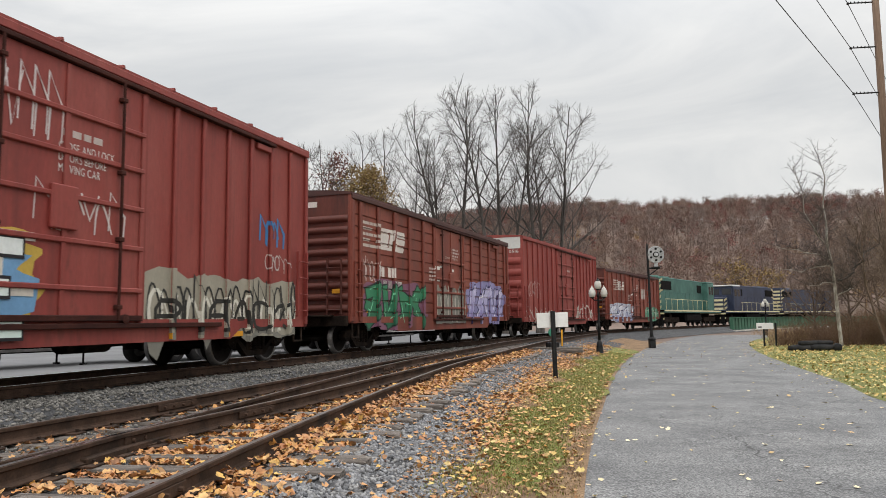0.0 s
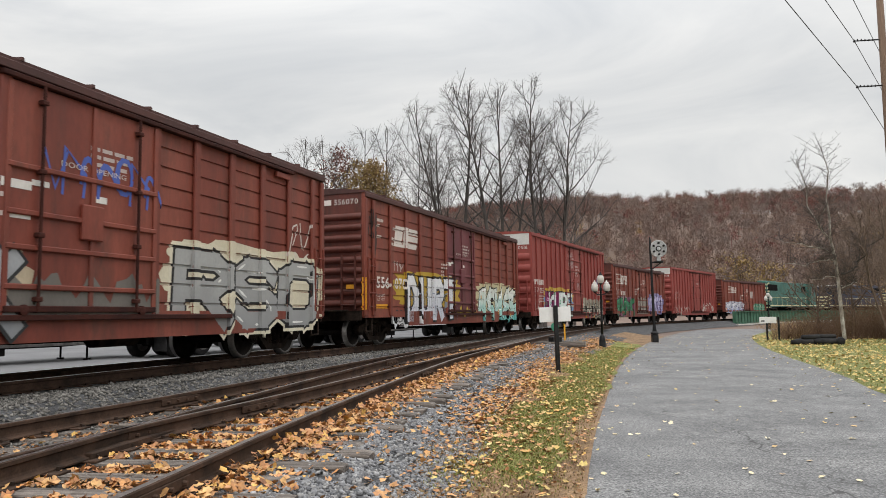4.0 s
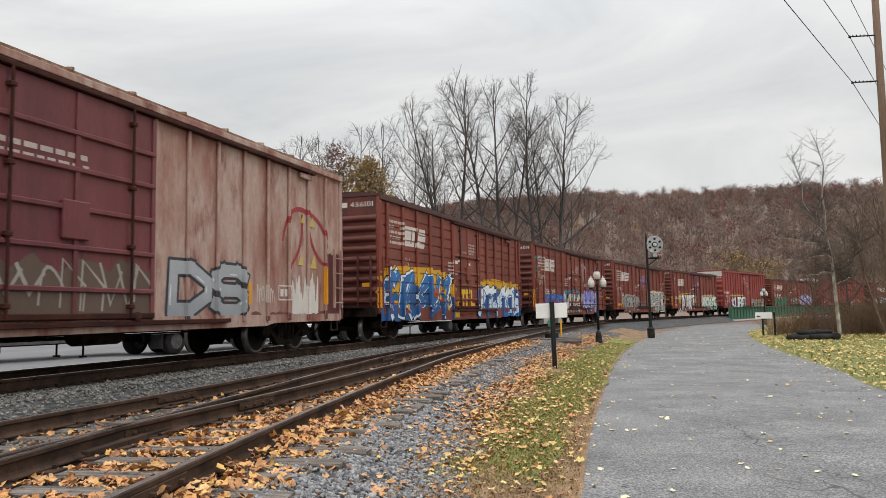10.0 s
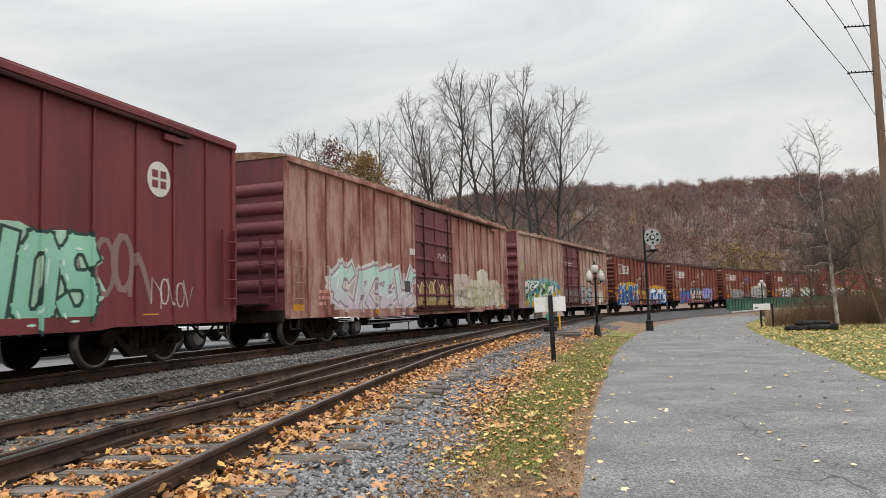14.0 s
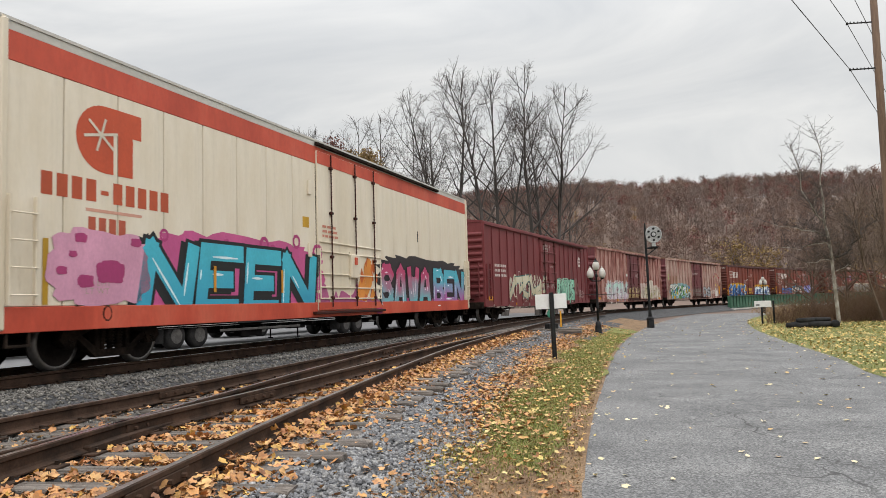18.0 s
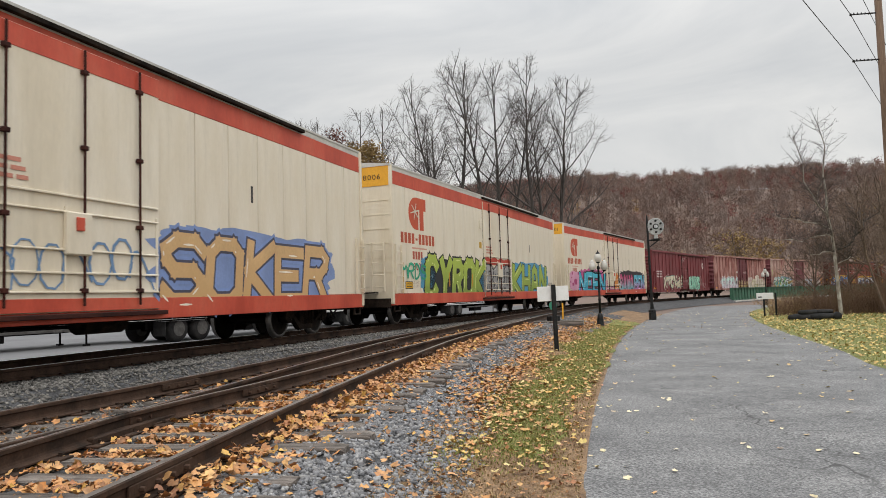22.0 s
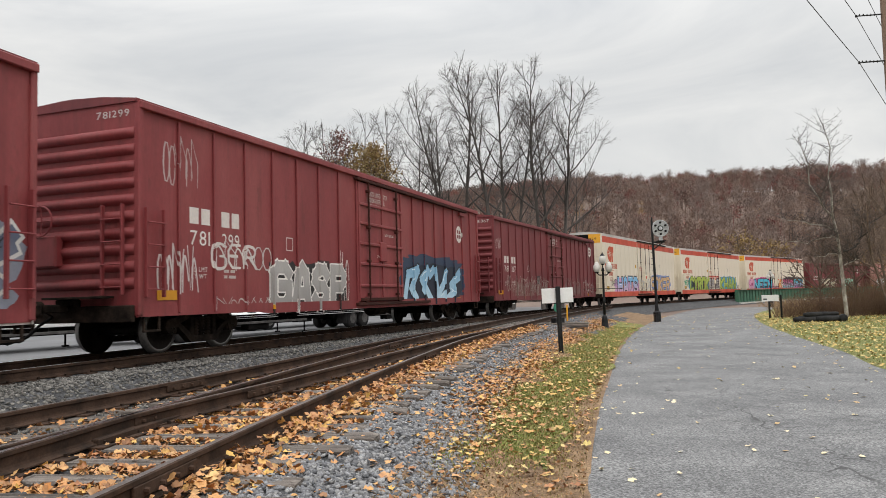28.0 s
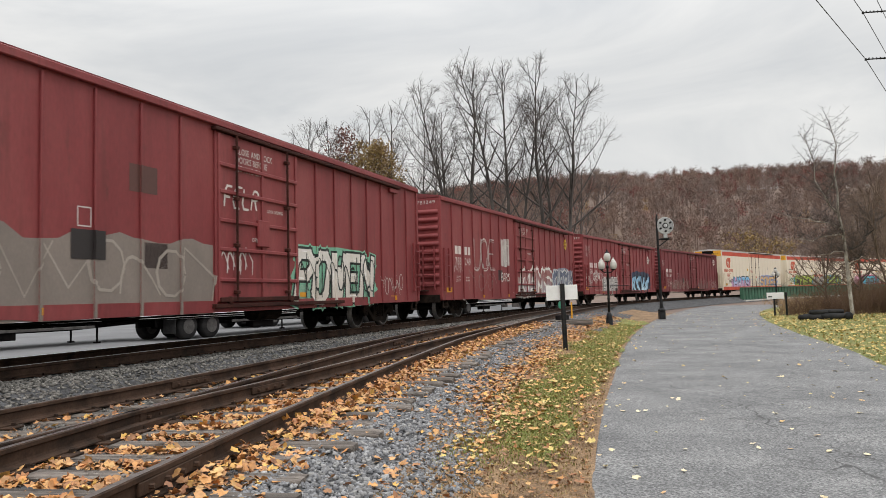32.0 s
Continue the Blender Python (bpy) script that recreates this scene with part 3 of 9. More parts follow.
rail("rail", [(curve_at(RAIL_D, y), y, siding_z(y)) for y in spaced(-3, 50, 0.8)], siding)
rail("rail", [(curve_at(RAIL_B, y), y, siding_z(y)) for y in spaced(-3, 50, 0.8)], siding)
rail("closure_rail", [(*beside(RAIL_D, y, -OFF), siding_z(y)) for y in spaced(-3, 27, 0.8)], siding, M_RAILSHINE)
rail("closure_rail", [(*beside(RAIL_B, y, OFF), siding_z(y)) for y in spaced(-3, 26, 0.8)], siding)

# ---- the train: where it is ----
KINDS = "NHNHNNNNKKBRRRBBBB"
LENGTH = [17.82, 17.46, 17.55, 17.63, 17.93, 17.81, 17.70, 17.63, 20.64, 20.60, 21.03, 22.96, 22.62, 23.20, 20.45, 20.89, 21.31, 20.50]   # over couplers, first car to last
RUN = [(0, 57.74), (1.1, 67.70), (6, 112.10), (9, 139.26), (11.3, 160.20), (13, 175.79), (19, 230.35), (23, 266.45), (28, 310.95), (30.3, 331.47), (32, 346.67)]
GAP = 1.085
REAR = 0.29     # how much farther the shorter cars' bodies stop short of the rear coupler than of the front one


def train_at(t):
    """How far the first car's front coupler has come along the main track."""
    return spline(RUN, t)


def car_pose(s_mid, base):
    """A car's pose from where its two trucks stand on the track."""
    ax, ay, _ = on_track(s_mid - base / 2)
    bx, by, _ = on_track(s_mid + base / 2)
    return pose((ax + bx) / 2, (ay + by) / 2, RAIL_Z, 0, 0, math.degrees(math.atan2(by - ay, bx - ax)))


ROLL = []     # every car: the empty, its middle's distance behind the first front coupler, its truck spacing
AXLES = []    # every wheelset

# ---- paint on the cars: lettering and graffiti ----
GLYPHS = {}
FATS = (0.0, 0.02)
CHARS = "ABCDEFGHIJKLMNOPRSTUVWXYZ0123456789"


def cut_letters():
    """Flat outlines of every letter and figure, plain and fattened, as points and faces."""
    made = []
    for fat in FATS:
        for ch in CHARS:
            cu = bpy.data.curves.new("letter", "FONT")
            cu.body, cu.offset, cu.resolution_u = ch, fat, 3
            made.append((ch, round(fat, 3), new("letter", cu)))
    dg = bpy.context.evaluated_depsgraph_get()
    for ch, fat, ob in made:
        me = bpy.data.meshes.new_from_object(ob.evaluated_get(dg))
        GLYPHS[ch, fat] = ([tuple(v.co)[:2] for v in me.vertices], [tuple(q.vertices) for q in me.polygons])
        bpy.data.meshes.remove(me)
    for ch, fat, ob in made:
        cu = ob.data
        bpy.data.objects.remove(ob)
        bpy.data.curves.remove(cu)


def glyph(text, fat=0.0, tight=0.06):
    """Lines of letters, each letter one shape."""
    fat = round(min(FATS, key=lambda q: abs(q - fat)), 3)
    rows, y = [], 0.0
    for line in text.split("\n"):
        x = 0.0
        for ch in line:
            if ch not in CHARS:
                x += 0.3
                continue
            vs, fs = GLYPHS[ch, fat]
            ref = GLYPHS[ch, 0.0][0]
            lo, hi = min(v[0] for v in ref), max(v[0] for v in ref)
            rows.append(([(x - lo + v[0], y + v[1]) for v in vs], fs))
            x += hi - lo + tight
        y -= 0.95
    return rows


def fitted(rows, box=None):
    """Scales letters to a box 1 by 1, or by the box of other letters."""
    src = box or rows
    xs = [v[0] for vs, _ in src for v in vs]
    ys = [v[1] for vs, _ in src for v in vs]
    x0, x1, y0, y1 = min(xs), max(xs), min(ys), max(ys)
    return [([((v[0] - x0) / (x1 - x0), (v[1] - y0) / (y1 - y0)) for v in vs], fs) for vs, fs in rows]


cut_letters()


def ribbon(pts, w, taper=0.3):
    """A painted stroke along points: outline points and faces."""
    vs, fs, n = [], [], len(pts)
    for i, p in enumerate(pts):
        a, b = pts[max(i - 1, 0)], pts[min(i + 1, n - 1)]
        d = Vector((b[0] - a[0], b[1] - a[1]))
        d = d.normalized() if d.length > 1e-6 else Vector((1, 0))
        k = w * (1 - taper * abs(2 * i / (n - 1) - 1)) / 2
        vs += [(p[0] - d.y * k, p[1] + d.x * k), (p[0] + d.y * k, p[1] - d.x * k)]
        if i:
            fs.append((2 * i - 1, 2 * i + 1, 2 * i, 2 * i - 2))
    return vs, fs


def bend(a, b, c, n=6):
    return [((1 - t) ** 2 * a[0] + 2 * t * (1 - t) * b[0] + t * t * c[0], (1 - t) ** 2 * a[1] + 2 * t * (1 - t) * b[1] + t * t * c[1]) for t in [i / n for i in range(n + 1)]]


# strokes of the sprayed letters on a grid of 5 by 7; the figures stand for strokes that spell nothing
SKELETON = {"A": "00 15 26 35 40,12 32", "B": "00 06 36 45 44 33 03,33 42 41 30 00", "C": "45 36 16 05 01 10 30 41", "D": "00 06 26 44 42 20 00", "E": "46 06 00 40,03 33", "F": "46 06 00,03 33",
            "G": "45 36 16 05 01 10 30 41 43 23", "H": "00 06,40 46,03 43", "I": "20 26", "K": "00 06,46 03 40", "L": "06 00 40", "M": "00 06 23 46 40", "N": "00 06 40 46", "O": "10 01 05 16 36 45 41 30 10",
            "P": "00 06 36 45 44 33 03", "R": "00 06 36 45 44 33 03,23 40", "S": "45 36 16 05 04 13 33 42 41 30 10 01", "T": "06 46,26 20", "U": "06 01 10 30 41 46", "W": "06 10 24 30 46", "Y": "06 23 46,23 20",
            "1": "00 15 46 22,31 40", "2": "06 11 33 46,20 41", "3": "40 04 26 12,35 46", "4": "05 36 10 42,03 22", "5": "46 13 32 00,24 45", "6": "06 30 44 15,00 21"}


def written(word, x0, x1, z0, z1, sw, seed, slant, wild):
    """The strokes of a word, letter by letter, that a brush sw wide fits into a box."""
    r = random.Random(seed)
    cw, h, out = (x1 - x0) / len(word), z1 - z0, []
    for i, ch in enumerate(word):
        k, up, tilt = r.uniform(0.94, 1.04), r.uniform(-0.03, 0.03) * wild * h, r.uniform(-0.08, 0.08) * wild
        wd = max(cw * r.uniform(0.94, 1.06) - sw * 1.12, cw * 0.3)
        for run in SKELETON.get(ch, "").split(",") if ch in SKELETON else ():
            pts = []
            for q in run.split():
                u, v = int(q[0]) / 4 - 0.5 + r.uniform(-0.03, 0.03) * wild, int(q[1]) / 6 - 0.5
                x = x0 + cw * (i + 0.5) + u * wd + (slant + tilt) * h * v
                pts.append((x, min(max((z0 + z1) / 2 + up + v * (h * k - sw), z0 + sw / 2), z1 - sw / 2)))
            out.append((i, pts))
    return out


def slab(pts, w):
    """A fat stroke with square joints: one quad a length."""
    out = []
    for (ax, az), (bx, bz) in zip(pts, pts[1:]):
        d = Vector((bx - ax, bz - az))
        d = d.normalized() if d.length > 1e-6 else Vector((1, 0))
        e, k = d * w * 0.42, Vector((-d.y, d.x)) * w / 2
        a, b = Vector((ax, az)) - e, Vector((bx, bz)) + e
        out.append(([tuple(a + k), tuple(a - k), tuple(b - k), tuple(b + k)], [(0, 1, 2, 3)]))
    return out


def rounded(pts):
    """Points with their corners cut, for a quick hand."""
    out = [pts[0]]
    for a, b in zip(pts, pts[1:]):
        out += [(a[0] * 0.72 + b[0] * 0.28, a[1] * 0.72 + b[1] * 0.28), (a[0] * 0.28 + b[0] * 0.72, a[1] * 0.28 + b[1] * 0.72)]
    return out + [pts[-1]]


class Side:
    """The near side of one car: lays flat paint over its posts and grooves. x from the car's rear corner, z from the rail."""

    def __init__(self, car, half, face, posts, grooves):
        self.car, self.half, self.face, self.posts, self.grooves = car, half, face, posts, grooves
        self.layer = {}

    def lay(self, name, pieces, mat, level, label="", below=()):
        """pieces: flat shapes in x, z. level: coats of paint below this one. below: a line, x z slope, above which nothing is laid."""
        b = Build()
        step = 0.0
        gap = min(0.0002, 0.0034 / max(len(pieces), 1))
        for vs, fs in pieces:
            b.add([(x - self.half, -step, z) for x, z in vs], fs)
            step += gap
        if not b.v:
            return None
        me = b.mesh(name, mat)
        bm = bmesh.new()
        bm.from_mesh(me)
        if below:
            bmesh.ops.bisect_plane(bm, geom=bm.verts[:] + bm.edges[:] + bm.faces[:], plane_co=(below[0] - self.half, 0, below[1]), plane_no=(-below[2], 0, 1), dist=1e-5, clear_outer=True)
            if not bm.verts:
                bm.free()
                return None
        lo, hi = min(v.co.x for v in bm.verts), max(v.co.x for v in bm.verts)
        zl, zh = min(v.co.z for v in bm.verts), max(v.co.z for v in bm.verts)
        e = 0.003

        def cut(co, no):
            bmesh.ops.bisect_plane(bm, geom=bm.verts[:] + bm.edges[:] + bm.faces[:], plane_co=co, plane_no=no, dist=1e-5)
        for a, c, _ in self.posts:
            for q in (a - e, a + e, c - e, c + e):
                if lo < q - self.half < hi:
                    cut((q - self.half, 0, 0), (1, 0, 0))
        for a, c, _ in self.grooves:
            for q in (a - e, a + e, c - e, c + e):
                if zl < q < zh:
                    cut((0, 0, q), (0, 0, 1))
        for v in bm.verts:
            x, d = v.co.x + self.half, 0.0
            on = False
            for a, c, h in self.posts:
                if a - e / 2 < x < c + e / 2:
                    d, on = h, True
            if not on:
                for a, c, h in self.grooves:
                    if a < v.co.z < c:
                        d = h
            v.co.y = -self.face - d - 0.004 * level - 0.003 + v.co.y
        for f in bm.faces:
            f.normal_update()
            if f.normal.y > 0:
                f.normal_flip()
        bm.to_mesh(me)
        bm.free()
        return part(name, me, mat, self.car, label)

    def words(self, text, x0, x1, z0, z1, code, level=0, name="lettering", fat=0.0):
        rows = fitted(glyph(text, fat, 0.14))
        self.lay(name, [([(x0 + (x1 - x0) * u, z0 + (z1 - z0) * v) for u, v in vs], fs) for vs, fs in rows], paint(code), level)

    def bars(self, rows, code, level=0, name="stencil_bar", stuff=False):
        """rows: plain bars, x0, x1, z0, z1."""
        quads = [([(a, c), (b, c), (b, d), (a, d)], [(0, 1, 2, 3)]) for a, b, c, d in rows]
        if stuff:
            tagged(self.lay(name, quads, paint(code), level), kind="stuff")
        else:
            for q in quads:
                self.lay(name, [q], paint(code), level)

    def patch(self, x0, x1, z0, z1, code, rag=0.12, level=0, name="paint_patch", seed=1):
        """A rolled-on patch with a ragged edge."""
        r = random.Random(seed)
        n = 26
        low = [(x0 + (x1 - x0) * i / n, z0 + rag * 0.2 * r.random()) for i in range(n + 1)]
        up = [(x0 + (x1 - x0) * i / n, z1 - rag * r.random() - rag * (0.5 + 0.5 * math.sin(i * 0.9 + seed))) for i in range(n + 1)]
        vs = low + up
        fs = [(i, i + 1, n + 2 + i, n + 1 + i) for i in range(n)]
        self.lay(name, [(vs, fs)], paint(code), level)

    def cloud(self, x0, x1, z0, z1, code, level=0, seed=1, bumps=9, name="graffiti_cloud"):
        r = random.Random(seed)
        n, vs = 72, []
        for i in range(n):
            a = 6.28318 * i / n
            k = 0.86 + 0.14 * abs(math.sin(a * bumps / 2 + seed)) + 0.05 * r.random()
            c, s = math.cos(a), math.sin(a)
            q = max(abs(c) ** 0.55, 1e-3), max(abs(s) ** 0.55, 1e-3)
            vs.append(((x0 + x1) / 2 + math.copysign(q[0], c) * k * (x1 - x0) / 2, (z0 + z1) / 2 + math.copysign(q[1], s) * k * (z1 - z0) / 2))
        vs.append(((x0 + x1) / 2, (z0 + z1) / 2))
        self.lay(name, [(vs, [(i, (i + 1) % n, n) for i in range(n)])], paint(code), level)

    def block(self, word, x0, x1, z0, z1, fill, line, low="", shine="", halo="", level=1, seed=1, slant=0.08, fat=0.30, rim=0.055, glow=0.09, wild=1.0, drop=""):
        """A sprayed piece of fat angular letters side by side. low: the colour that the fill fades to at its foot. drop: the colour of a block shadow."""
        h = z1 - z0 - 2 * rim
        cw = (x1 - x0) / len(word)
        sw = min(fat * cw, 0.235 * h)
        rows = written(word, x0 + rim, x1 - rim, z0 + rim, z1 - rim, sw, seed, slant, wild)
        runs = {}
        for i, p in rows:
            runs.setdefault(i, []).append(p)
        rows = [p for _, p in rows]
        if halo:
            self.lay("graffiti_halo", [q for p in rows for q in slab(p, sw + 2 * rim + 2 * glow)], paint(halo), level)
            level += 1
        if drop:
            self.lay("graffiti_shadow", [q for p in rows for q in slab([(x - 0.13, z - 0.05) for x, z in p], sw + 2 * rim)], paint(drop), level)
            level += 1
        coat = spray(fill, low, z0 + 0.15 * h, z0 + 0.75 * h) if low else paint(fill)
        for ps in runs.values():
            self.lay("graffiti_outline", [q for p in ps for q in slab(p, sw + 2 * rim)], paint(line), level)
            self.lay("graffiti_letter", [q for p in ps for q in slab(p, sw)], coat, level + 1)
        if shine:
            r = random.Random(seed + 5)
            out = []
            for p in rows:
                for (ax, az), (bx, bz) in zip(p, p[1:]):
                    if r.random() < 0.65:
                        a, b = r.uniform(0.0, 0.4), r.uniform(0.5, 1.0)
                        d = Vector((bx - ax, bz - az)).normalized() if (bx, bz) != (ax, az) else Vector((1, 0))
                        if d.y < 0:
                            d = -d
                        ox, oz = -d.y * sw * 0.28, d.x * sw * 0.28
                        out.append(ribbon([(ax + (bx - ax) * t + ox, az + (bz - az) * t + oz) for t in (a, (a + b) / 2, b)], sw * 0.16, 0.6))
            if out:
                tagged(self.lay("graffiti_shine", out, paint(shine), level + 2), kind="stuff")

    def tag(self, word, x0, x1, z0, z1, code, w=0.05, level=1, seed=1, slant=0.15, name="spray_tag"):
        """A hand-sprayed word in single strokes."""
        rows = written(word, x0, x1, z0, z1, w, seed, slant, 1.4)
        tagged(self.lay(name, [ribbon(rounded(p), w, 0.35) for _, p in rows], paint(code), level), kind="stuff")

    def rings(self, x0, x1, z0, z1, code, n=8, size=0.09, level=5, seed=1):
        """Small sprayed rings and dots."""
        r = random.Random(seed)
        out = []
        for i in range(n):
            cx, cz, q = x0 + (x1 - x0) * (i + r.random()) / n, r.uniform(z0, z1), size * r.uniform(0.5, 1.1)
            out.append(ribbon([(cx + q * math.cos(0.698 * k), cz + q * math.sin(0.698 * k)) for k in range(10)], q * 0.55, 0.0))
        tagged(self.lay("graffiti_ring", out, paint(code), level), kind="stuff")

    def scribble(self, x0, x1, z0, z1, code, n=6, w=0.045, level=1, seed=1, name="spray_tag"):
        """A loose hand-sprayed tag: looping strokes side by side."""
        r = random.Random(seed)
        out, W, H = [], x1 - x0, z1 - z0
        for i in range(n):
            a, b = x0 + W * i / n, x0 + W * (i + 1.25) / n
            k = r.randrange(4)
            if k == 0:
                pts = bend((a, z0 + H * r.random() * 0.3), (a + 0.1 * W / n, z1 + H * 0.4), (b, z0 + H * r.random() * 0.4), 8)
            elif k == 1:
                c = ((a + b) / 2, z0 + H * (0.35 + 0.3 * r.random()))
                q = W / n * 0.5
                pts = [(c[0] + q * math.cos(t * 0.62), c[1] + H * 0.4 * math.sin(t * 0.62)) for t in range(11)]
            elif k == 2:
                pts = [(a, z1 - H * 0.2 * r.random()), ((a + b) / 2, z0 + H * 0.4 * r.random()), (b, z1 - H * 0.3 * r.random())]
            else:
                pts = [(a, z0 + H * 0.2 * r.random()), (a + 0.1 * W / n, z1), (b, z0 + H * 0.5), (b - 0.1 * W / n, z0)]
            out.append(ribbon(pts, w * (0.7 + 0.6 * r.random()), 0.4))
        tagged(self.lay(name, out, paint(code), level), kind="stuff")

    def shards(self, x0, x1, z0, z1, codes, n=30, size=0.45, level=1, seed=1, name="graffiti_shape"):
        """Interlocked angular colour shapes of a wild piece, one coat a colour."""
        r = random.Random(seed)
        for k, code in enumerate(codes):
            out = []
            for i in range(max(1, n // len(codes))):
                cx, cz = r.uniform(x0 + 0.1, x1 - 0.1), r.uniform(z0 + 0.08, z1 - 0.12)
                m, a0, s = r.choice((4, 5, 6, 7)), r.random() * 6, size * (0.5 + 0.8 * r.random())
                vs = []
                for j in range(m):
                    a = a0 + 6.28318 * j / m
                    q = s * (0.35 + 0.65 * r.random())
                    vs.append((min(max(cx + q * math.cos(a) * 0.8, x0), x1), min(max(cz + q * math.sin(a), z0), z1)))
                vs.append((cx, cz))
                out.append((vs, [(j, (j + 1) % m, m) for j in range(m)]))
            tagged(self.lay(name, out, paint(code), level + k), kind="stuff")

    def emblem(self, x, z, r, code, back, level=1, ry=None):
        """A round plain emblem: a disc, a ring and a cross of bars."""
        n = 24
        self.lay("emblem_disc", [([(x + r * math.cos(6.28318 * i / n), z + r * math.sin(6.28318 * i / n)) for i in range(n)] + [(x, z)], [(i, (i + 1) % n, n) for i in range(n)])], paint(code), level)
        self.bars([(x - r * 0.62, x - r * 0.1, z - r * 0.5, z - r * 0.08), (x + r * 0.1, x + r * 0.62, z - r * 0.5, z - r * 0.08),
                   (x - r * 0.62, x - r * 0.1, z + r * 0.08, z + r * 0.5), (x + r * 0.1, x + r * 0.62, z + r * 0.08, z + r * 0.5)], back, level + 1, "emblem_bar")

# ---- freight cars ----
def car_paint(name, cols, spot=(0.05, 0.022, 0.014), rough=0.62, k=(0.57, 0.74), grit=0.14, run=0.45):
    """Old car paint: blotches, with narrow streaks of dirt and faded paint running down."""
    m = surf(name, cols, 0.7, 26.0, rough, 0, 0.12, (1, 1, 0.28), grit=grit, spots=(1.9, k[0], k[1], spot))
    n, l = m.node_tree.nodes, m.node_tree.links
    bs = n["Principled BSDF"]
    src = bs.inputs["Base Color"].links[0].from_socket
    co, mp = n.new("ShaderNodeTexCoord"), n.new("ShaderNodeMapping")
    mp.inputs["Scale"].default_value = (5.0, 5.0, 0.22)
    l.new(co.outputs["Object"], mp.inputs[0])
    for seed, lo, hi, col, amount in ((0.0, 0.52, 0.78, tone(spot, 0.6), run), (7.3, 0.60, 0.82, tone(cols[-1], 1.7), run * 0.6)):
        no, mr, mx = n.new("ShaderNodeTexNoise"), n.new("ShaderNodeMapRange"), n.new("ShaderNodeMixRGB")
        no.noise_dimensions = "4D"
        no.inputs["W"].default_value, no.inputs["Scale"].default_value, no.inputs["Detail"].default_value, no.inputs["Roughness"].default_value = seed, 1.0, 7.0, 0.68
        l.new(mp.outputs[0], no.inputs["Vector"])
        mr.inputs[1].default_value, mr.inputs[2].default_value, mr.inputs[4].default_value = lo, hi, amount
        l.new(no.outputs[0], mr.inputs[0])
        l.new(mr.outputs[0], mx.inputs[0])
        l.new(src, mx.inputs[1])
        mx.inputs[2].default_value = (*col, 1)
        src = mx.outputs[0]
    l.new(src, bs.inputs["Base Color"])
    return m


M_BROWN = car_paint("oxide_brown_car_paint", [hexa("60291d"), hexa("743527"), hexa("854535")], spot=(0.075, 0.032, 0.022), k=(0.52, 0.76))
# the ribbed cars' end walls: a darker version of the body's brown
M_BROWNEND = car_paint("dark_brown_end_paint", [hexa("3e1a13"), hexa("542419"), hexa("643026")], spot=(0.03, 0.013, 0.009), k=(0.50, 0.74))
M_DOORGRIME = surf("dark_rusty_door_gear", [hexa("2b1512"), hexa("44231c")], 2.0, 25.0, 0.8, 0, 0.2, spec=0.2)
M_RED = car_paint("mineral_red_car_paint", [hexa("70292b"), hexa("7e3234"), hexa("86403f")], k=(0.62, 0.80))
M_DEEP = car_paint("deep_red_car_paint", [hexa("5e2226"), hexa("6d2a2d"), hexa("773437")], k=(0.62, 0.80))
M_HIGH = car_paint("bright_oxide_red_car_paint", [hexa("752b26"), hexa("83352e"), hexa("8c433b")], k=(0.62, 0.80))
M_FADED = surf("faded_pinkish_car_paint", [hexa("7a443b"), hexa("987468"), hexa("ad968b"), hexa("8a5c51")], 0.75, 22.0, 0.75, 0, 0.2, (1.3, 1, 0.4), grit=0.16, spots=(1.6, 0.54, 0.70, hexa("6e3a31")))
M_FADED2 = surf("faded_rosy_car_paint", [hexa("66332d"), hexa("8e5a51"), hexa("aa857b"), hexa("7a453d")], 0.8, 22.0, 0.75, 0, 0.2, (1.3, 1, 0.4), grit=0.16, spots=(1.4, 0.52, 0.68, hexa("66322c")))
M_DOORRED = car_paint("maroon_door_paint", [hexa("54242a"), hexa("622c31"), hexa("6e383a")])
M_CREAM = car_paint("cream_white_panel", [hexa("cdc1aa"), hexa("d8cdb8"), hexa("e0d7c6")], spot=hexa("b3a48a"), rough=0.42, k=(0.64, 0.86), grit=0.04, run=0.22)
M_ORANGE = surf("orange_red_band", [hexa("a83c27"), hexa("bd4a33"), hexa("c45c44")], 0.8, 18.0, 0.55, 0, 0.06, (1, 1, 0.4), grit=0.1)
M_YELLOW = surf("amber_paint", [hexa("d2921c"), hexa("e0a42c")], 0.8, 18.0, 0.55, 0, 0.05, grit=0.1)
M_ROOFW = surf("pale_grey_roof", [hexa("b0aea8"), hexa("c4c2bc")], 0.8, 14.0, 0.6, 0, 0.1, grit=0.1)
M_ROOFD = surf("dark_weathered_roof", [hexa("3a201c"), hexa("4d2b26")], 0.8, 14.0, 0.7, 0, 0.1, grit=0.2)
M_RUSTROOF = surf("rust_streaked_roof", [hexa("8d7a66"), hexa("75523d"), hexa("a39180")], 1.4, 14.0, 0.8, 0, 0.2, grit=0.25)
M_WHITEEND = surf("grey_white_paint", [hexa("b9b8b4"), hexa("c9c8c4")], 0.8, 16.0, 0.6, 0, 0.05, grit=0.1)

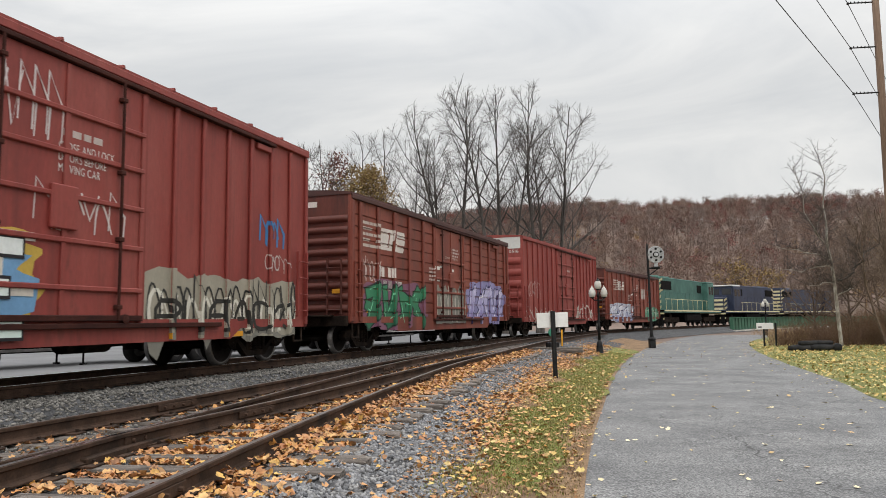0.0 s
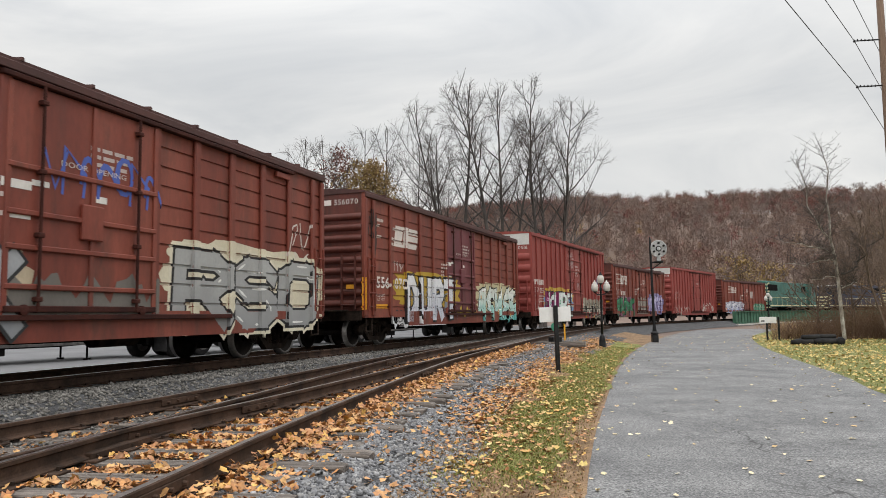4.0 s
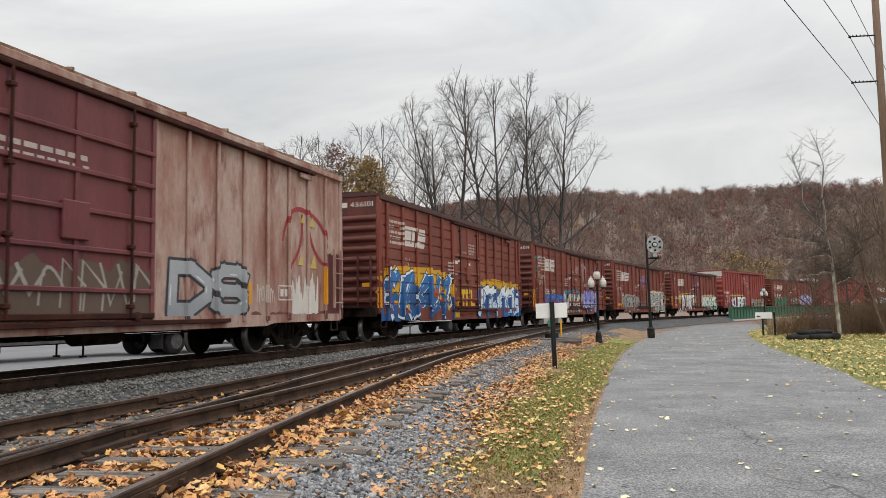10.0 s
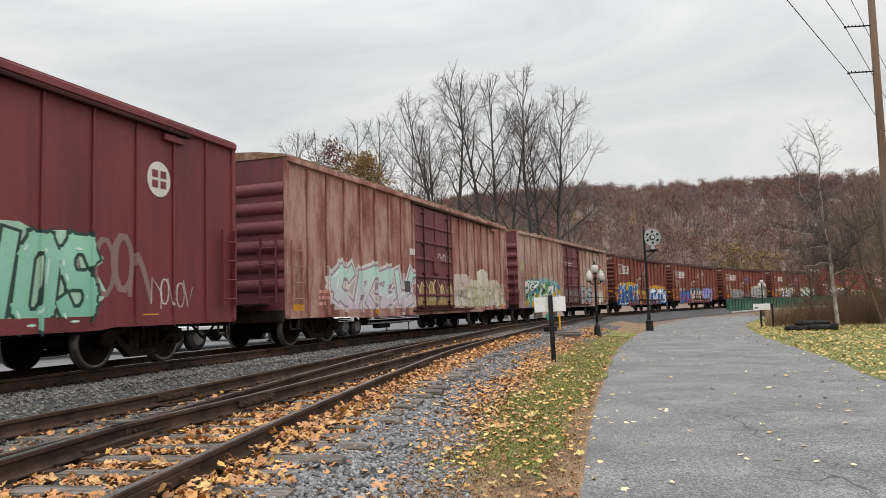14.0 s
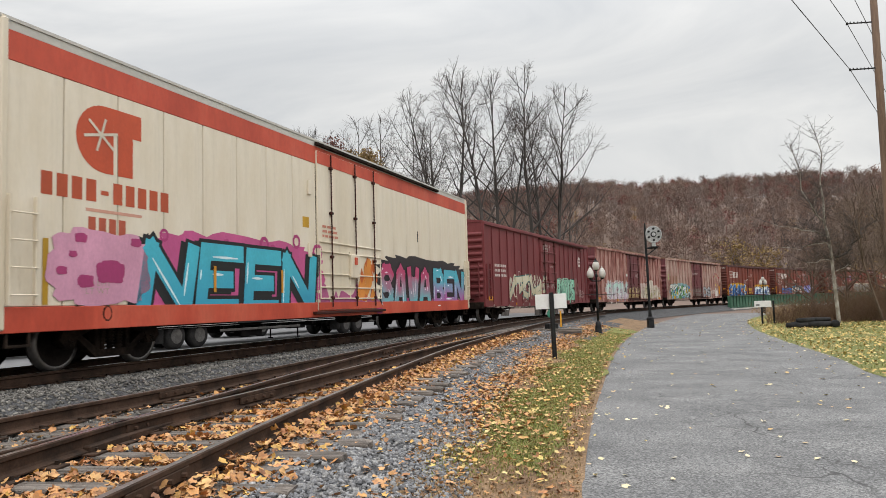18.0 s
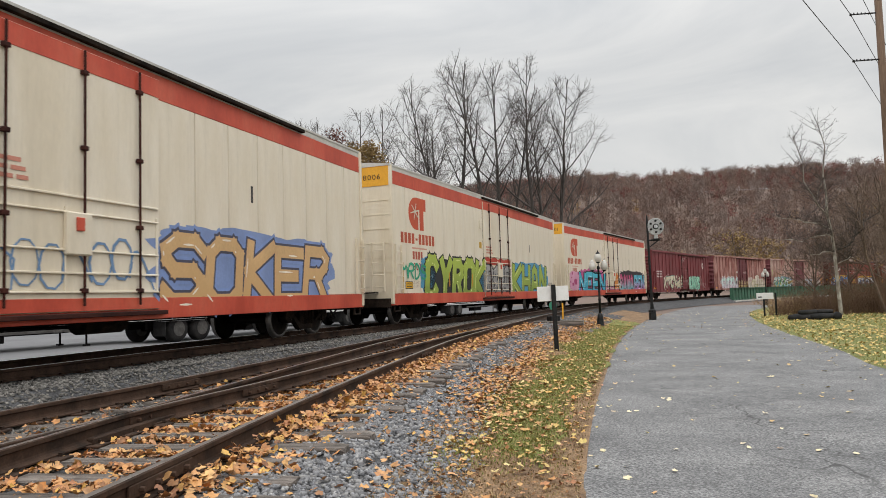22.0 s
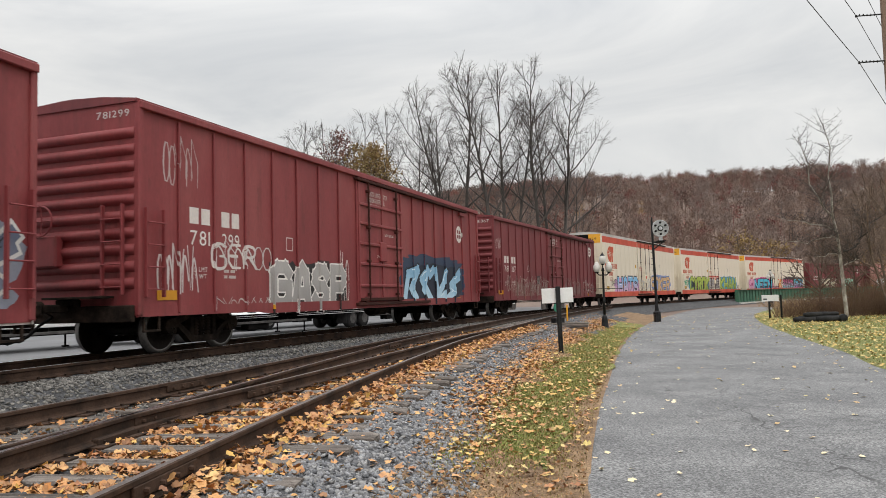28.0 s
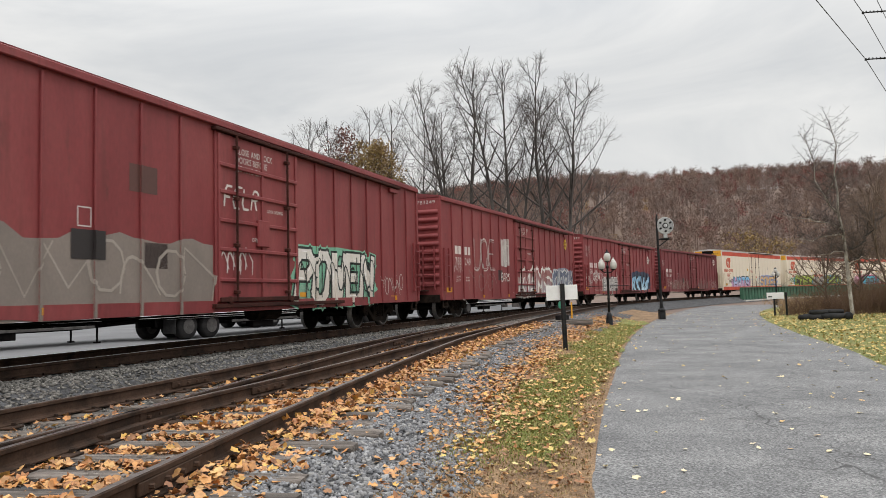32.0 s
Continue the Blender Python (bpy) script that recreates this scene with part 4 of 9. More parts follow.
# kind: eave, sill, truck inset, door from the middle back and forward, panels each side of the door, post width and depth, face
SPEC = {
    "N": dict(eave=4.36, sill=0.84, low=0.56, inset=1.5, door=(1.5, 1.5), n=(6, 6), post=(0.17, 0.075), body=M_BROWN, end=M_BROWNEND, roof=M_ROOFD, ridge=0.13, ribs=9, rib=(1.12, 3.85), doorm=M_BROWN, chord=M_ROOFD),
    "H": dict(eave=4.96, sill=0.78, low=0.56, inset=1.5, door=(1.67, 1.85), n=(7, 7), post=(0.11, 0.07), body=M_HIGH, end=M_HIGH, roof=M_HIGH, ridge=0.10, ribs=5, rib=(1.3, 4.1), doorm=M_HIGH),
    "K": dict(eave=4.48, sill=0.70, low=0.62, inset=2.1, door=(1.75, 1.88), n=(8, 8), post=(0.07, 0.075), body=M_FADED, end=M_DOORRED, roof=M_RUSTROOF, ridge=0.16, ribs=6, rib=(1.3, 4.0), doorm=M_DOORRED),
    "B": dict(eave=4.33, sill=0.70, low=0.64, inset=2.2, door=(1.36, 1.57), n=(8, 8), post=(0.05, 0.045), body=M_RED, end=M_RED, roof=M_DEEP, ridge=0.13, ribs=10, rib=(1.15, 3.95), doorm=M_RED),
    "R": dict(eave=4.96, sill=0.66, low=0.62, inset=2.5, door=(1.75, 1.95), n=(8, 8), post=(0, 0), body=M_CREAM, end=M_CREAM, roof=M_ROOFW, ridge=0.12, ribs=0, rib=(1.3, 4.0), doorm=M_CREAM),
}
SHARED = {}


def shared(key, make):
    """One mesh for all its repeats."""
    if key not in SHARED:
        SHARED[key] = make()
    return SHARED[key]


def wheelset_mesh():
    b = Build()
    for s in (-1, 1):
        b.turned([(0.10, s * 0.64), (0.12, s * 0.66), (0.33, s * 0.68), (0.36, s * 0.67), (0.445, s * 0.665), (0.447, s * 0.69), (0.425, s * 0.71), (0.418, s * 0.80), (0.36, s * 0.80), (0.33, s * 0.765), (0.14, s * 0.755), (0.12, s * 0.79), (0.085, s * 0.80)], 28, axis="y")
        b.m[-2 - 28 * 12 + 28 * 5:-2 - 28 * 12 + 28 * 8] = [1] * (28 * 3)
        b.turned([(0.075, s * 0.79), (0.075, s * 0.98), (0.10, s * 0.985), (0.10, s * 1.06), (0.03, s * 1.065)], 12, axis="y")
    b.tube((0, -0.7, 0), (0, 0.7, 0), 0.09, n=12)
    for k in range(3):
        a = 2.0944 * k
        for s in (-1, 1):
            b.box(0.045 * math.cos(a) - 0.012, 0.045 * math.cos(a) + 0.012, s * 1.075 - 0.012, s * 1.075 + 0.012, 0.045 * math.sin(a) - 0.012, 0.045 * math.sin(a) + 0.012)
    return b.mesh("wheelset", [M_WHEEL, M_TREAD], True)


def frame_mesh():
    """Cast side frame with its two pedestal jaws and the spring window."""
    b = Build()
    out = [(-1.08, 0.46), (-1.02, 0.60), (-0.82, 0.63), (-0.42, 0.80), (0.42, 0.80), (0.82, 0.63), (1.02, 0.60), (1.08, 0.46), (0.98, 0.34), (0.80, 0.33), (0.74, 0.50), (0.40, 0.62), (0.40, 0.66), (-0.40, 0.66), (-0.40, 0.62), (-0.74, 0.50), (-0.80, 0.33), (-0.98, 0.34)]
    b.prism(out, -0.08, 0.08)
    b.prism([(-0.80, 0.52), (-0.36, 0.16), (0.36, 0.16), (0.80, 0.52), (0.68, 0.54), (0.30, 0.28), (-0.30, 0.28), (-0.68, 0.54)], -0.07, 0.07)
    for x in (-0.33, 0.33):
        b.box(x - 0.05, x + 0.05, -0.075, 0.075, 0.2, 0.72, c=0.015)
    for x in (-0.89, 0.89):
        b.box(x - 0.13, x + 0.13, -0.06, 0.1, 0.34, 0.56, c=0.03)
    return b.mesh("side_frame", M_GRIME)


def spring_mesh():
    b = Build()
    for x in (-0.18, 0.0, 0.18):
        for k in range(6):
            b.tube((x, 0, 0.30 + 0.055 * k), (x, 0, 0.335 + 0.055 * k), 0.075, n=10)
        b.tube((x, 0, 0.27), (x, 0, 0.63), 0.05, n=8)
    return b.mesh("spring_pack", M_GRIME)


def truck(car, x):
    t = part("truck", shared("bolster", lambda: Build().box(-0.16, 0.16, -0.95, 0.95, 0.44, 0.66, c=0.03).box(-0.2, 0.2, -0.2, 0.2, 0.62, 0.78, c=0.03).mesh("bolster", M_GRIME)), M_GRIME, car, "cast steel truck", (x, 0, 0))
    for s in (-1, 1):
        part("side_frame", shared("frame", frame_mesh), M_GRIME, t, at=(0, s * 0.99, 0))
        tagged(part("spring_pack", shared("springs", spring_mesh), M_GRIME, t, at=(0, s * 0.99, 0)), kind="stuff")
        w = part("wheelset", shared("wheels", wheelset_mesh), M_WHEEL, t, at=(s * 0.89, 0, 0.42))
        AXLES.append(w)
    for s in (-1, 1):
        for e in (-1, 1):
            part("brake_shoe", shared("shoe", lambda: Build().box(-0.04, 0.04, -0.06, 0.06, -0.14, 0.14, c=0.02).mesh("brake_shoe", M_BLACK)), M_BLACK, t, at=(s * 0.41, e * 0.75, 0.45))


def coupler_mesh():
    b = Build()
    b.box(-0.2, 0.62, -0.07, 0.07, 0.78, 0.92, c=0.02)
    b.box(0.55, 0.98, -0.17, 0.02, 0.70, 0.98, c=0.04)
    b.box(0.72, 1.02, 0.0, 0.16, 0.72, 0.96, c=0.05)
    b.box(0.02, 0.12, -0.26, 0.26, 0.70, 1.0, c=0.02)
    return b.mesh("coupler", M_GRIME)


def hose_mesh():
    b = Build()
    pts = [(0.1, -0.3, 0.72), (0.35, -0.3, 0.6), (0.6, -0.28, 0.42), (0.85, -0.2, 0.34), (1.07, -0.1, 0.36)]
    for p, q in zip(pts, pts[1:]):
        b.tube(p, q, 0.028, n=8)
    return b.mesh("air_hose", M_BLACK)


def ladder_mesh(h, w=0.42, mat=None, rungs=4):
    """Grab irons up a corner: rungs on two bent stiles."""
    b = Build()
    for x in (0, w):
        b.box(x - 0.02, x + 0.02, -0.07, 0.0, 0, h, c=0.006)
    for k in range(rungs):
        z = h * (k + 0.35) / rungs
        b.tube((0, -0.08, z), (w, -0.08, z), 0.013, n=6)
    return b.mesh("ladder", mat)


def roof_mesh(half, eave, ridge, mat, seams=True):
    b = Build()
    w = 1.53 if seams else 1.475
    out = [(-w, eave - 0.05), (w, eave - 0.05), (w, eave + 0.0), (0.75, eave + ridge * 0.72), (0.1, eave + ridge), (-0.1, eave + ridge), (-0.75, eave + ridge * 0.72), (-w, eave)]
    n = len(out)
    vs = [(x, y, z) for x in (-half - 0.03, half + 0.03) for y, z in out]
    b.add(vs, [tuple(range(n - 1, -1, -1)), tuple(range(n, 2 * n))] + [(i, (i + 1) % n, n + (i + 1) % n, n + i) for i in range(n)])
    if seams:
        k = int(2 * half / 1.25)
        for i in range(1, k):
            x = -half + 2 * half * i / k
            for s in (-1, 1):
                b.add([(x - 0.03, s * 1.54, eave - 0.01), (x + 0.03, s * 1.54, eave - 0.01), (x + 0.03, s * 0.1, eave + ridge - 0.01), (x - 0.03, s * 0.1, eave + ridge - 0.01),
                       (x - 0.02, s * 1.54, eave + 0.045), (x + 0.02, s * 1.54, eave + 0.045), (x + 0.02, s * 0.1, eave + ridge + 0.04), (x - 0.02, s * 0.1, eave + ridge + 0.04)],
                      [(4, 5, 6, 7), (0, 1, 5, 4), (1, 2, 6, 5), (2, 3, 7, 6), (3, 0, 4, 7)])
    return b.mesh("roof", mat)


def door_beams(kind, w, h):
    """Heights of a door's stiffeners."""
    return [0.12, 0.30, 0.47, 0.64, 0.80] if kind != "N" else [0.10, 0.27, 0.42, 0.62]


def freight_car(kind, L, label, mats=None):
    sp = dict(SPEC[kind])
    sp.update(mats or {})
    tail = REAR if kind in "NH" else 0.0
    half = L / 2 - GAP - tail / 2
    name = "refrigerator_car" if kind == "R" else "boxcar"
    car = thing(name, label, "boxcar" if kind != "R" else "refrigerator car", group="freight cars of the train")
    eave, sill, low, face = sp["eave"], sp["sill"], sp["low"], 1.46
    dr, df = -sp["door"][0], sp["door"][1]
    pw, pd = sp["post"]
    body = sp["body"]
    posts, grooves = [], []
    if kind == "N":
        grooves = [(1.10 + 0.335 * i, 1.145 + 0.335 * i, -0.03) for i in range(9)]
    # sides: a rolled sheet with its grooves, posts proud of it
    for s in (-1, 1):
        b = Build()
        zs = [(sill, 0)]
        for a, c, d in grooves:
            zs += [(a, 0), (a + 0.006, d), (c - 0.006, d), (c, 0)]
        zs.append((eave - 0.04, 0))
        if kind == "R":
            nn = 8
            for x0, x1 in ((-half, dr), (df, half)):
                for i in range(nn):
                    a, c = x0 + (x1 - x0) * i / nn, x0 + (x1 - x0) * (i + 1) / nn
                    key = ("rpanel", round(c - a, 3), s)
                    part("panel", shared(key, lambda: Build().box(0.010, c - a - 0.010, min(s * face, s * (face - 0.06)), max(s * face, s * (face - 0.06)), 0.98, 4.36, c=0.009).mesh("panel", body)), body, car, at=(a, 0, 0))
            part("side_band", Build().box(-half, half, min(s * (face + 0.004), s * (face - 0.05)), max(s * (face + 0.004), s * (face - 0.05)), 4.362, 4.78, c=0.004), M_ORANGE, car, "orange-red band under the roof")
            part("side_cap", Build().box(-half, half, min(s * face, s * (face - 0.05)), max(s * face, s * (face - 0.05)), 4.782, eave - 0.05, c=0.004), sp["roof"], car)
            part("side_sill", Build().box(-half, half, min(s * (face + 0.02), s * (face - 0.05)), max(s * (face + 0.02), s * (face - 0.05)), low, 0.975, c=0.008), M_ORANGE, car, "orange-red side sill")
            part("side_backing", Build().box(-half + 0.02, half - 0.02, min(s * (face - 0.09), s * (face - 0.07)), max(s * (face - 0.09), s * (face - 0.07)), 0.7, eave - 0.06), M_BLACK, car)
        else:
            for x0, x1 in ((-half, half),):
                vs = [(x, s * (face + d), z) for x in (x0, x1) for z, d in zs]
                m = len(zs)
                b.add(vs, [((i, i + 1, m + i + 1, m + i) if s > 0 else (i + 1, i, m + i, m + i + 1)) for i in range(m - 1)])
            part("side_sheet", b, body, car)
            part("side_backing", Build().box(-half + 0.02, half - 0.02, min(s * (face - 0.05), s * (face - 0.04)), max(s * (face - 0.05), s * (face - 0.04)), sill + 0.02, eave - 0.06), M_BLACK, car)
            # sill, deeper between the trucks
            ins = sp["inset"] + 1.25
            part("side_sill", Build().prism([(-half, sill + 0.16), (-half, sill - 0.02), (-half + ins, sill - 0.02), (-half + ins + 0.35, low), (half - ins - 0.35, low), (half - ins, sill - 0.02), (half, sill - 0.02), (half, sill + 0.16)],
                                            min(s * (face + 0.016), s * (face - 0.03)), max(s * (face + 0.016), s * (face - 0.03))), body, car)
            part("top_chord", Build().box(-half, half, min(s * (face - 0.02), s * (face + 0.085)), max(s * (face - 0.02), s * (face + 0.085)), eave - 0.17, eave - 0.045, c=0.012), sp.get("chord", body), car)
            xs = [q * e for q in (half, half - 0.56, half - 1.68, half - 2.81, half - 3.94, half - 5.07, 1.5) for e in (-1, 1)] if kind == "N" else []
            for (x0, x1), n in (((-half, dr), sp["n"][0]), ((df, half), sp["n"][1])) if kind != "N" else ():
                xs += [x0 + (x1 - x0) * i / n for i in range(n + 1)]
            me = shared(("post", kind, s, body.name, round(eave, 2)), lambda: Build().box(-pw / 2, pw / 2, min(0, s * pd), max(0, s * pd), sill + 0.02, eave - 0.2, c=min(pw, pd) * 0.3).mesh("side_post", sp.get("postm", body)))
            for x in xs:
                x = min(max(x, -half + pw / 2), half - pw / 2)
                part("side_post", me, body, car, at=(x, s * face, 0))
                if s < 0:
                    posts.append((x - pw / 2 + half + tail, x + pw / 2 + half + tail, pd))
        # door with its stiffeners, bars and tracks
        dh = eave - 0.28 - (sill + 0.12)
        door = part("door", Build().box(dr, df, min(s * face, s * (face + 0.055)), max(s * face, s * (face + 0.055)), sill + 0.12, eave - 0.28, c=0.01), sp["doorm"], car, "sliding door")
        if s < 0:
            posts.append((dr + half + tail, df + half + tail, 0.055))
        w = df - dr
        if kind == "R":
            part("door_head", Build().box(dr, df, min(s * (face + 0.05), s * (face + 0.063)), max(s * (face + 0.05), s * (face + 0.063)), 4.362, eave - 0.29, c=0.003), M_ORANGE, door, "orange-red band across the door")
            part("door_skirt", Build().box(dr, df, min(s * (face + 0.05), s * (face + 0.063)), max(s * (face + 0.05), s * (face + 0.063)), sill + 0.13, 0.975, c=0.003), M_ORANGE, door, "orange-red door foot")
            for k in (0.17, 0.54, 0.86):
                part("locking_bar", Build().tube((dr + w * k, s * (face + 0.10), sill + 0.2), (dr + w * k, s * (face + 0.10), eave - 0.30), 0.019, n=8), M_DOORGRIME, door)
                for z in (0.10, 0.36, 0.64, 0.93):
                    part("bar_keeper", Build().box(dr + w * k - 0.06, dr + w * k + 0.06, min(s * (face + 0.05), s * (face + 0.13)), max(s * (face + 0.05), s * (face + 0.13)), sill + dh * z, sill + dh * z + 0.07, c=0.012), M_DOORGRIME, door)
            for z, q in ((0.10, 0.035), (0.17, 0.035), (0.255, 0.03), (0.395, 0.03), (0.455, 0.035)):
                part("door_bar", Build().box(dr + 0.05, df - 0.05, min(s * (face + 0.05), s * (face + 0.09)), max(s * (face + 0.05), s * (face + 0.09)), sill + dh * z, sill + dh * z + q, c=0.008), M_CREAM, door)
            for x0, x1 in ((dr + 0.05, dr + 0.10), (df - 0.10, df - 0.05), (dr + w * 0.54 - 0.35, dr + w * 0.54 - 0.31)):
                part("door_frame", Build().box(x0, x1, min(s * (face + 0.05), s * (face + 0.08)), max(s * (face + 0.05), s * (face + 0.08)), sill + dh * 0.1, sill + dh * 0.42, c=0.008), M_CREAM, door)
            part("lock_box", Build().box(dr + w * 0.44, dr + w * 0.57, min(s * (face + 0.05), s * (face + 0.15)), max(s * (face + 0.05), s * (face + 0.15)), sill + dh * 0.24, sill + dh * 0.40, c=0.02), M_CREAM, door)
            part("lock_handle", Build().box(dr + w * 0.48, dr + w * 0.52, min(s * (face + 0.15), s * (face + 0.18)), max(s * (face + 0.15), s * (face + 0.18)), sill + dh * 0.33, sill + dh * 0.38, c=0.008), M_ORANGE, door)
            part("threshold", Build().box(dr - 0.25, df + 0.15, min(s * (face + 0.02), s * (face + 0.12)), max(s * (face + 0.02), s * (face + 0.12)), sill + 0.03, sill + 0.10, c=0.01), M_DOORGRIME, car)
            for z in (2.05, 3.55):
                part("side_step", Build().box(dr - 0.42, dr - 0.28, min(s * face, s * (face + 0.05)), max(s * face, s * (face + 0.05)), z, z + 0.34, c=0.012).box(dr - 0.40, dr - 0.30, min(s * (face + 0.05), s * (face + 0.056)), max(s * (face + 0.05), s * (face + 0.056)), z + 0.2, z + 0.23), M_CREAM, car)
            part("door_track", Build().box(dr - 0.05, half - 3.4, min(s * (face + 0.01), s * (face + 0.10)), max(s * (face + 0.01), s * (face + 0.10)), eave - 0.16, eave - 0.08, c=0.01), M_GRIME, car)
        else:
            for k in door_beams(kind, w, dh):
                part("door_beam", Build().box(dr + 0.04, df - 0.04, min(s * (face + 0.05), s * (face + 0.105)), max(s * (face + 0.05), s * (face + 0.105)), sill + 0.12 + dh * k, sill + 0.2 + dh * k, c=0.015), sp["doorm"], door)
            for k in (0.02, 0.52, 0.98):
                part("door_stile", Build().box(dr + w * k - 0.045, dr + w * k + 0.045, min(s * (face + 0.05), s * (face + 0.09)), max(s * (face + 0.05), s * (face + 0.09)), sill + 0.14, eave - 0.3, c=0.01), sp["doorm"], door)
            for k in (0.19, 0.83):
                part("locking_bar", Build().tube((dr + w * k, s * (face + 0.12), sill + 0.14), (dr + w * k, s * (face + 0.12), eave - 0.26), 0.026, n=6), M_DOORGRIME, door)
            for k in (0.06, 0.34, 0.62, 0.93):
                for q in (0.19, 0.83):
                    part("bar_keeper", shared(("keeper", s), lambda: Build().box(-0.055, 0.055, min(s * 0.05, s * 0.155), max(s * 0.05, s * 0.155), -0.035, 0.035, c=0.012).mesh("bar_keeper", M_DOORGRIME)), M_DOORGRIME, door, at=(dr + w * q, s * face, sill + 0.12 + dh * k))
            for k in (0.12, 0.88):
                part("door_roller", shared(("roller", s), lambda: Build().turned([(0.03, 0), (0.075, s * 0.01), (0.075, s * 0.06), (0.03, s * 0.07)], 12, axis="y").mesh("door_roller", M_DOORGRIME)), M_DOORGRIME, door, at=(dr + w * k, s * (face + 0.06), sill + 0.16))
            part("door_rail", Build().box(dr + 0.04, df - 0.04, min(s * (face + 0.055), s * (face + 0.12)), max(s * (face + 0.055), s * (face + 0.12)), sill + 0.13, sill + 0.22, c=0.012), M_DOORGRIME, door)
            part("door_lock", Build().box(dr + w * 0.44, dr + w * 0.58, min(s * (face + 0.05), s * (face + 0.13)), max(s * (face + 0.05), s * (face + 0.13)), sill + dh * 0.38, sill + dh * 0.55, c=0.02), sp["doorm"], door)
            part("door_track", Build().box(dr - 0.1, half - 1.6, min(s * face, s * (face + 0.13)), max(s * face, s * (face + 0.13)), eave - 0.27, eave - 0.2, c=0.01), M_DOORGRIME, car)
            part("door_sill", Build().box(dr - 0.1, df + 2.2, min(s * face, s * (face + 0.11)), max(s * face, s * (face + 0.11)), sill + 0.02, sill + 0.10, c=0.01), M_DOORGRIME, car)
            part("number_board", Build().box(half - 2.3, half - 1.75, min(s * (face + 0.01), s * (face + 0.09)), max(s * (face + 0.01), s * (face + 0.09)), eave - 0.42, eave - 0.30, c=0.01), body, car)
    # ends: sheet and pressed ribs
    for e in (-1, 1):
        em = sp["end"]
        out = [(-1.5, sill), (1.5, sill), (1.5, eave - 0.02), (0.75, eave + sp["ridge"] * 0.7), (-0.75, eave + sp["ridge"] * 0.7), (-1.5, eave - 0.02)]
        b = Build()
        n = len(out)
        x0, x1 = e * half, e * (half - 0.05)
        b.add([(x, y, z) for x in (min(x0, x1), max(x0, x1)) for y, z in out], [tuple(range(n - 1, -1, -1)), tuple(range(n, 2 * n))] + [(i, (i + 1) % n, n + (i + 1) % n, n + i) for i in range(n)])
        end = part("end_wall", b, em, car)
        if sp["ribs"]:
            za, zb = sp["rib"]
            pitch = (zb - za) / sp["ribs"]

            def rib():
                q, g = Build(), pitch * 0.66
                rows = [(0, 0.0), (0.045, 0.10), (0.085, 0.3), (0.095, 0.5), (0.08, 0.72), (0.04, 0.9), (0, 1.0)]
                vs = []
                for y, k in ((-1.40, 0.15), (-1.28, 1), (1.28, 1), (1.40, 0.15)):
                    vs += [(e * d * k, y, g * t) for d, t in rows]
                m = len(rows)
                q.add(vs, [((j * m + i, j * m + i + 1, (j + 1) * m + i + 1, (j + 1) * m + i) if e < 0 else (j * m + i + 1, j * m + i, (j + 1) * m + i, (j + 1) * m + i + 1)) for j in range(3) for i in range(m - 1)])
                return q.mesh("end_rib", em, True)
            me = shared(("rib", kind, e, em.name), rib)
            for i in range(sp["ribs"]):
                part("end_rib", me, em, end, at=(e * half, 0, za + pitch * i))
        for s in (-1, 1):
            cm = body if kind != "R" else M_CREAM
            part("corner_post", Build().box(min(e * (half + 0.012), e * (half - 0.1)), max(e * (half + 0.012), e * (half - 0.1)), min(s * 1.40, s * 1.512), max(s * 1.40, s * 1.512), sill, eave - 0.04, c=0.02), cm, car)
            lm = shared(("ladder", kind, s, cm.name), lambda: ladder_mesh(1.5, 0.42, cm))
            part("ladder", lm, cm, car, at=Matrix.Translation((e * (half - 0.32) - (0.21 if s < 0 else -0.21), s * (face + 0.05), 1.0)) @ (pose(0, 0, 0) if s < 0 else pose(0, 0, 0, 0, 0, 180)))
            part("sill_step", shared(("step", s), lambda: Build().box(-0.2, -0.16, -0.02, 0.02, 0.42, sill, c=0.006).box(0.16, 0.2, -0.02, 0.02, 0.42, sill, c=0.006).box(-0.2, 0.2, -0.03, 0.03, 0.42, 0.46, c=0.006).mesh("sill_step", M_GRIME)), M_GRIME, car, at=(e * (half - 0.35), s * 1.44, 0))
        part("end_ladder", shared(("endladder", e, em.name), lambda: ladder_mesh(1.5, 0.42, em)), em, car, at=Matrix.Translation((e * (half + 0.10), -0.85 if e < 0 else 0.85, 1.05)) @ pose(0, 0, 0, 0, 0, -90 if e < 0 else 90))
        part("crossover_step", Build().box(min(e * (half + 0.02), e * (half + 0.3)), max(e * (half + 0.02), e * (half + 0.3)), -1.0, 0.3, 1.0, 1.04, c=0.006), M_GRIME, car)
        part("end_sill", Build().box(min(e * half, e * (half + 0.09)), max(e * half, e * (half + 0.09)), -1.42, 1.42, sill - 0.1, sill + 0.18, c=0.015), M_GRIME, car)
        turn = pose(e * (half - 0.06), 0, 0, 0, 0, 0 if e > 0 else 180)
        part("coupler", shared("coupler", coupler_mesh), M_GRIME, car, at=turn)
        part("air_hose", shared("hose", hose_mesh), M_BLACK, car, at=turn)
        part("uncoupling_rod", shared("rod", lambda: Build().tube((0.1, -1.3, 0.74), (0.1, -0.3, 0.7), 0.015, n=6).tube((0.1, -0.3, 0.7), (0.5, -0.06, 0.8), 0.015, n=6).mesh("uncoupling_rod", M_GRIME)), M_GRIME, car, at=turn)
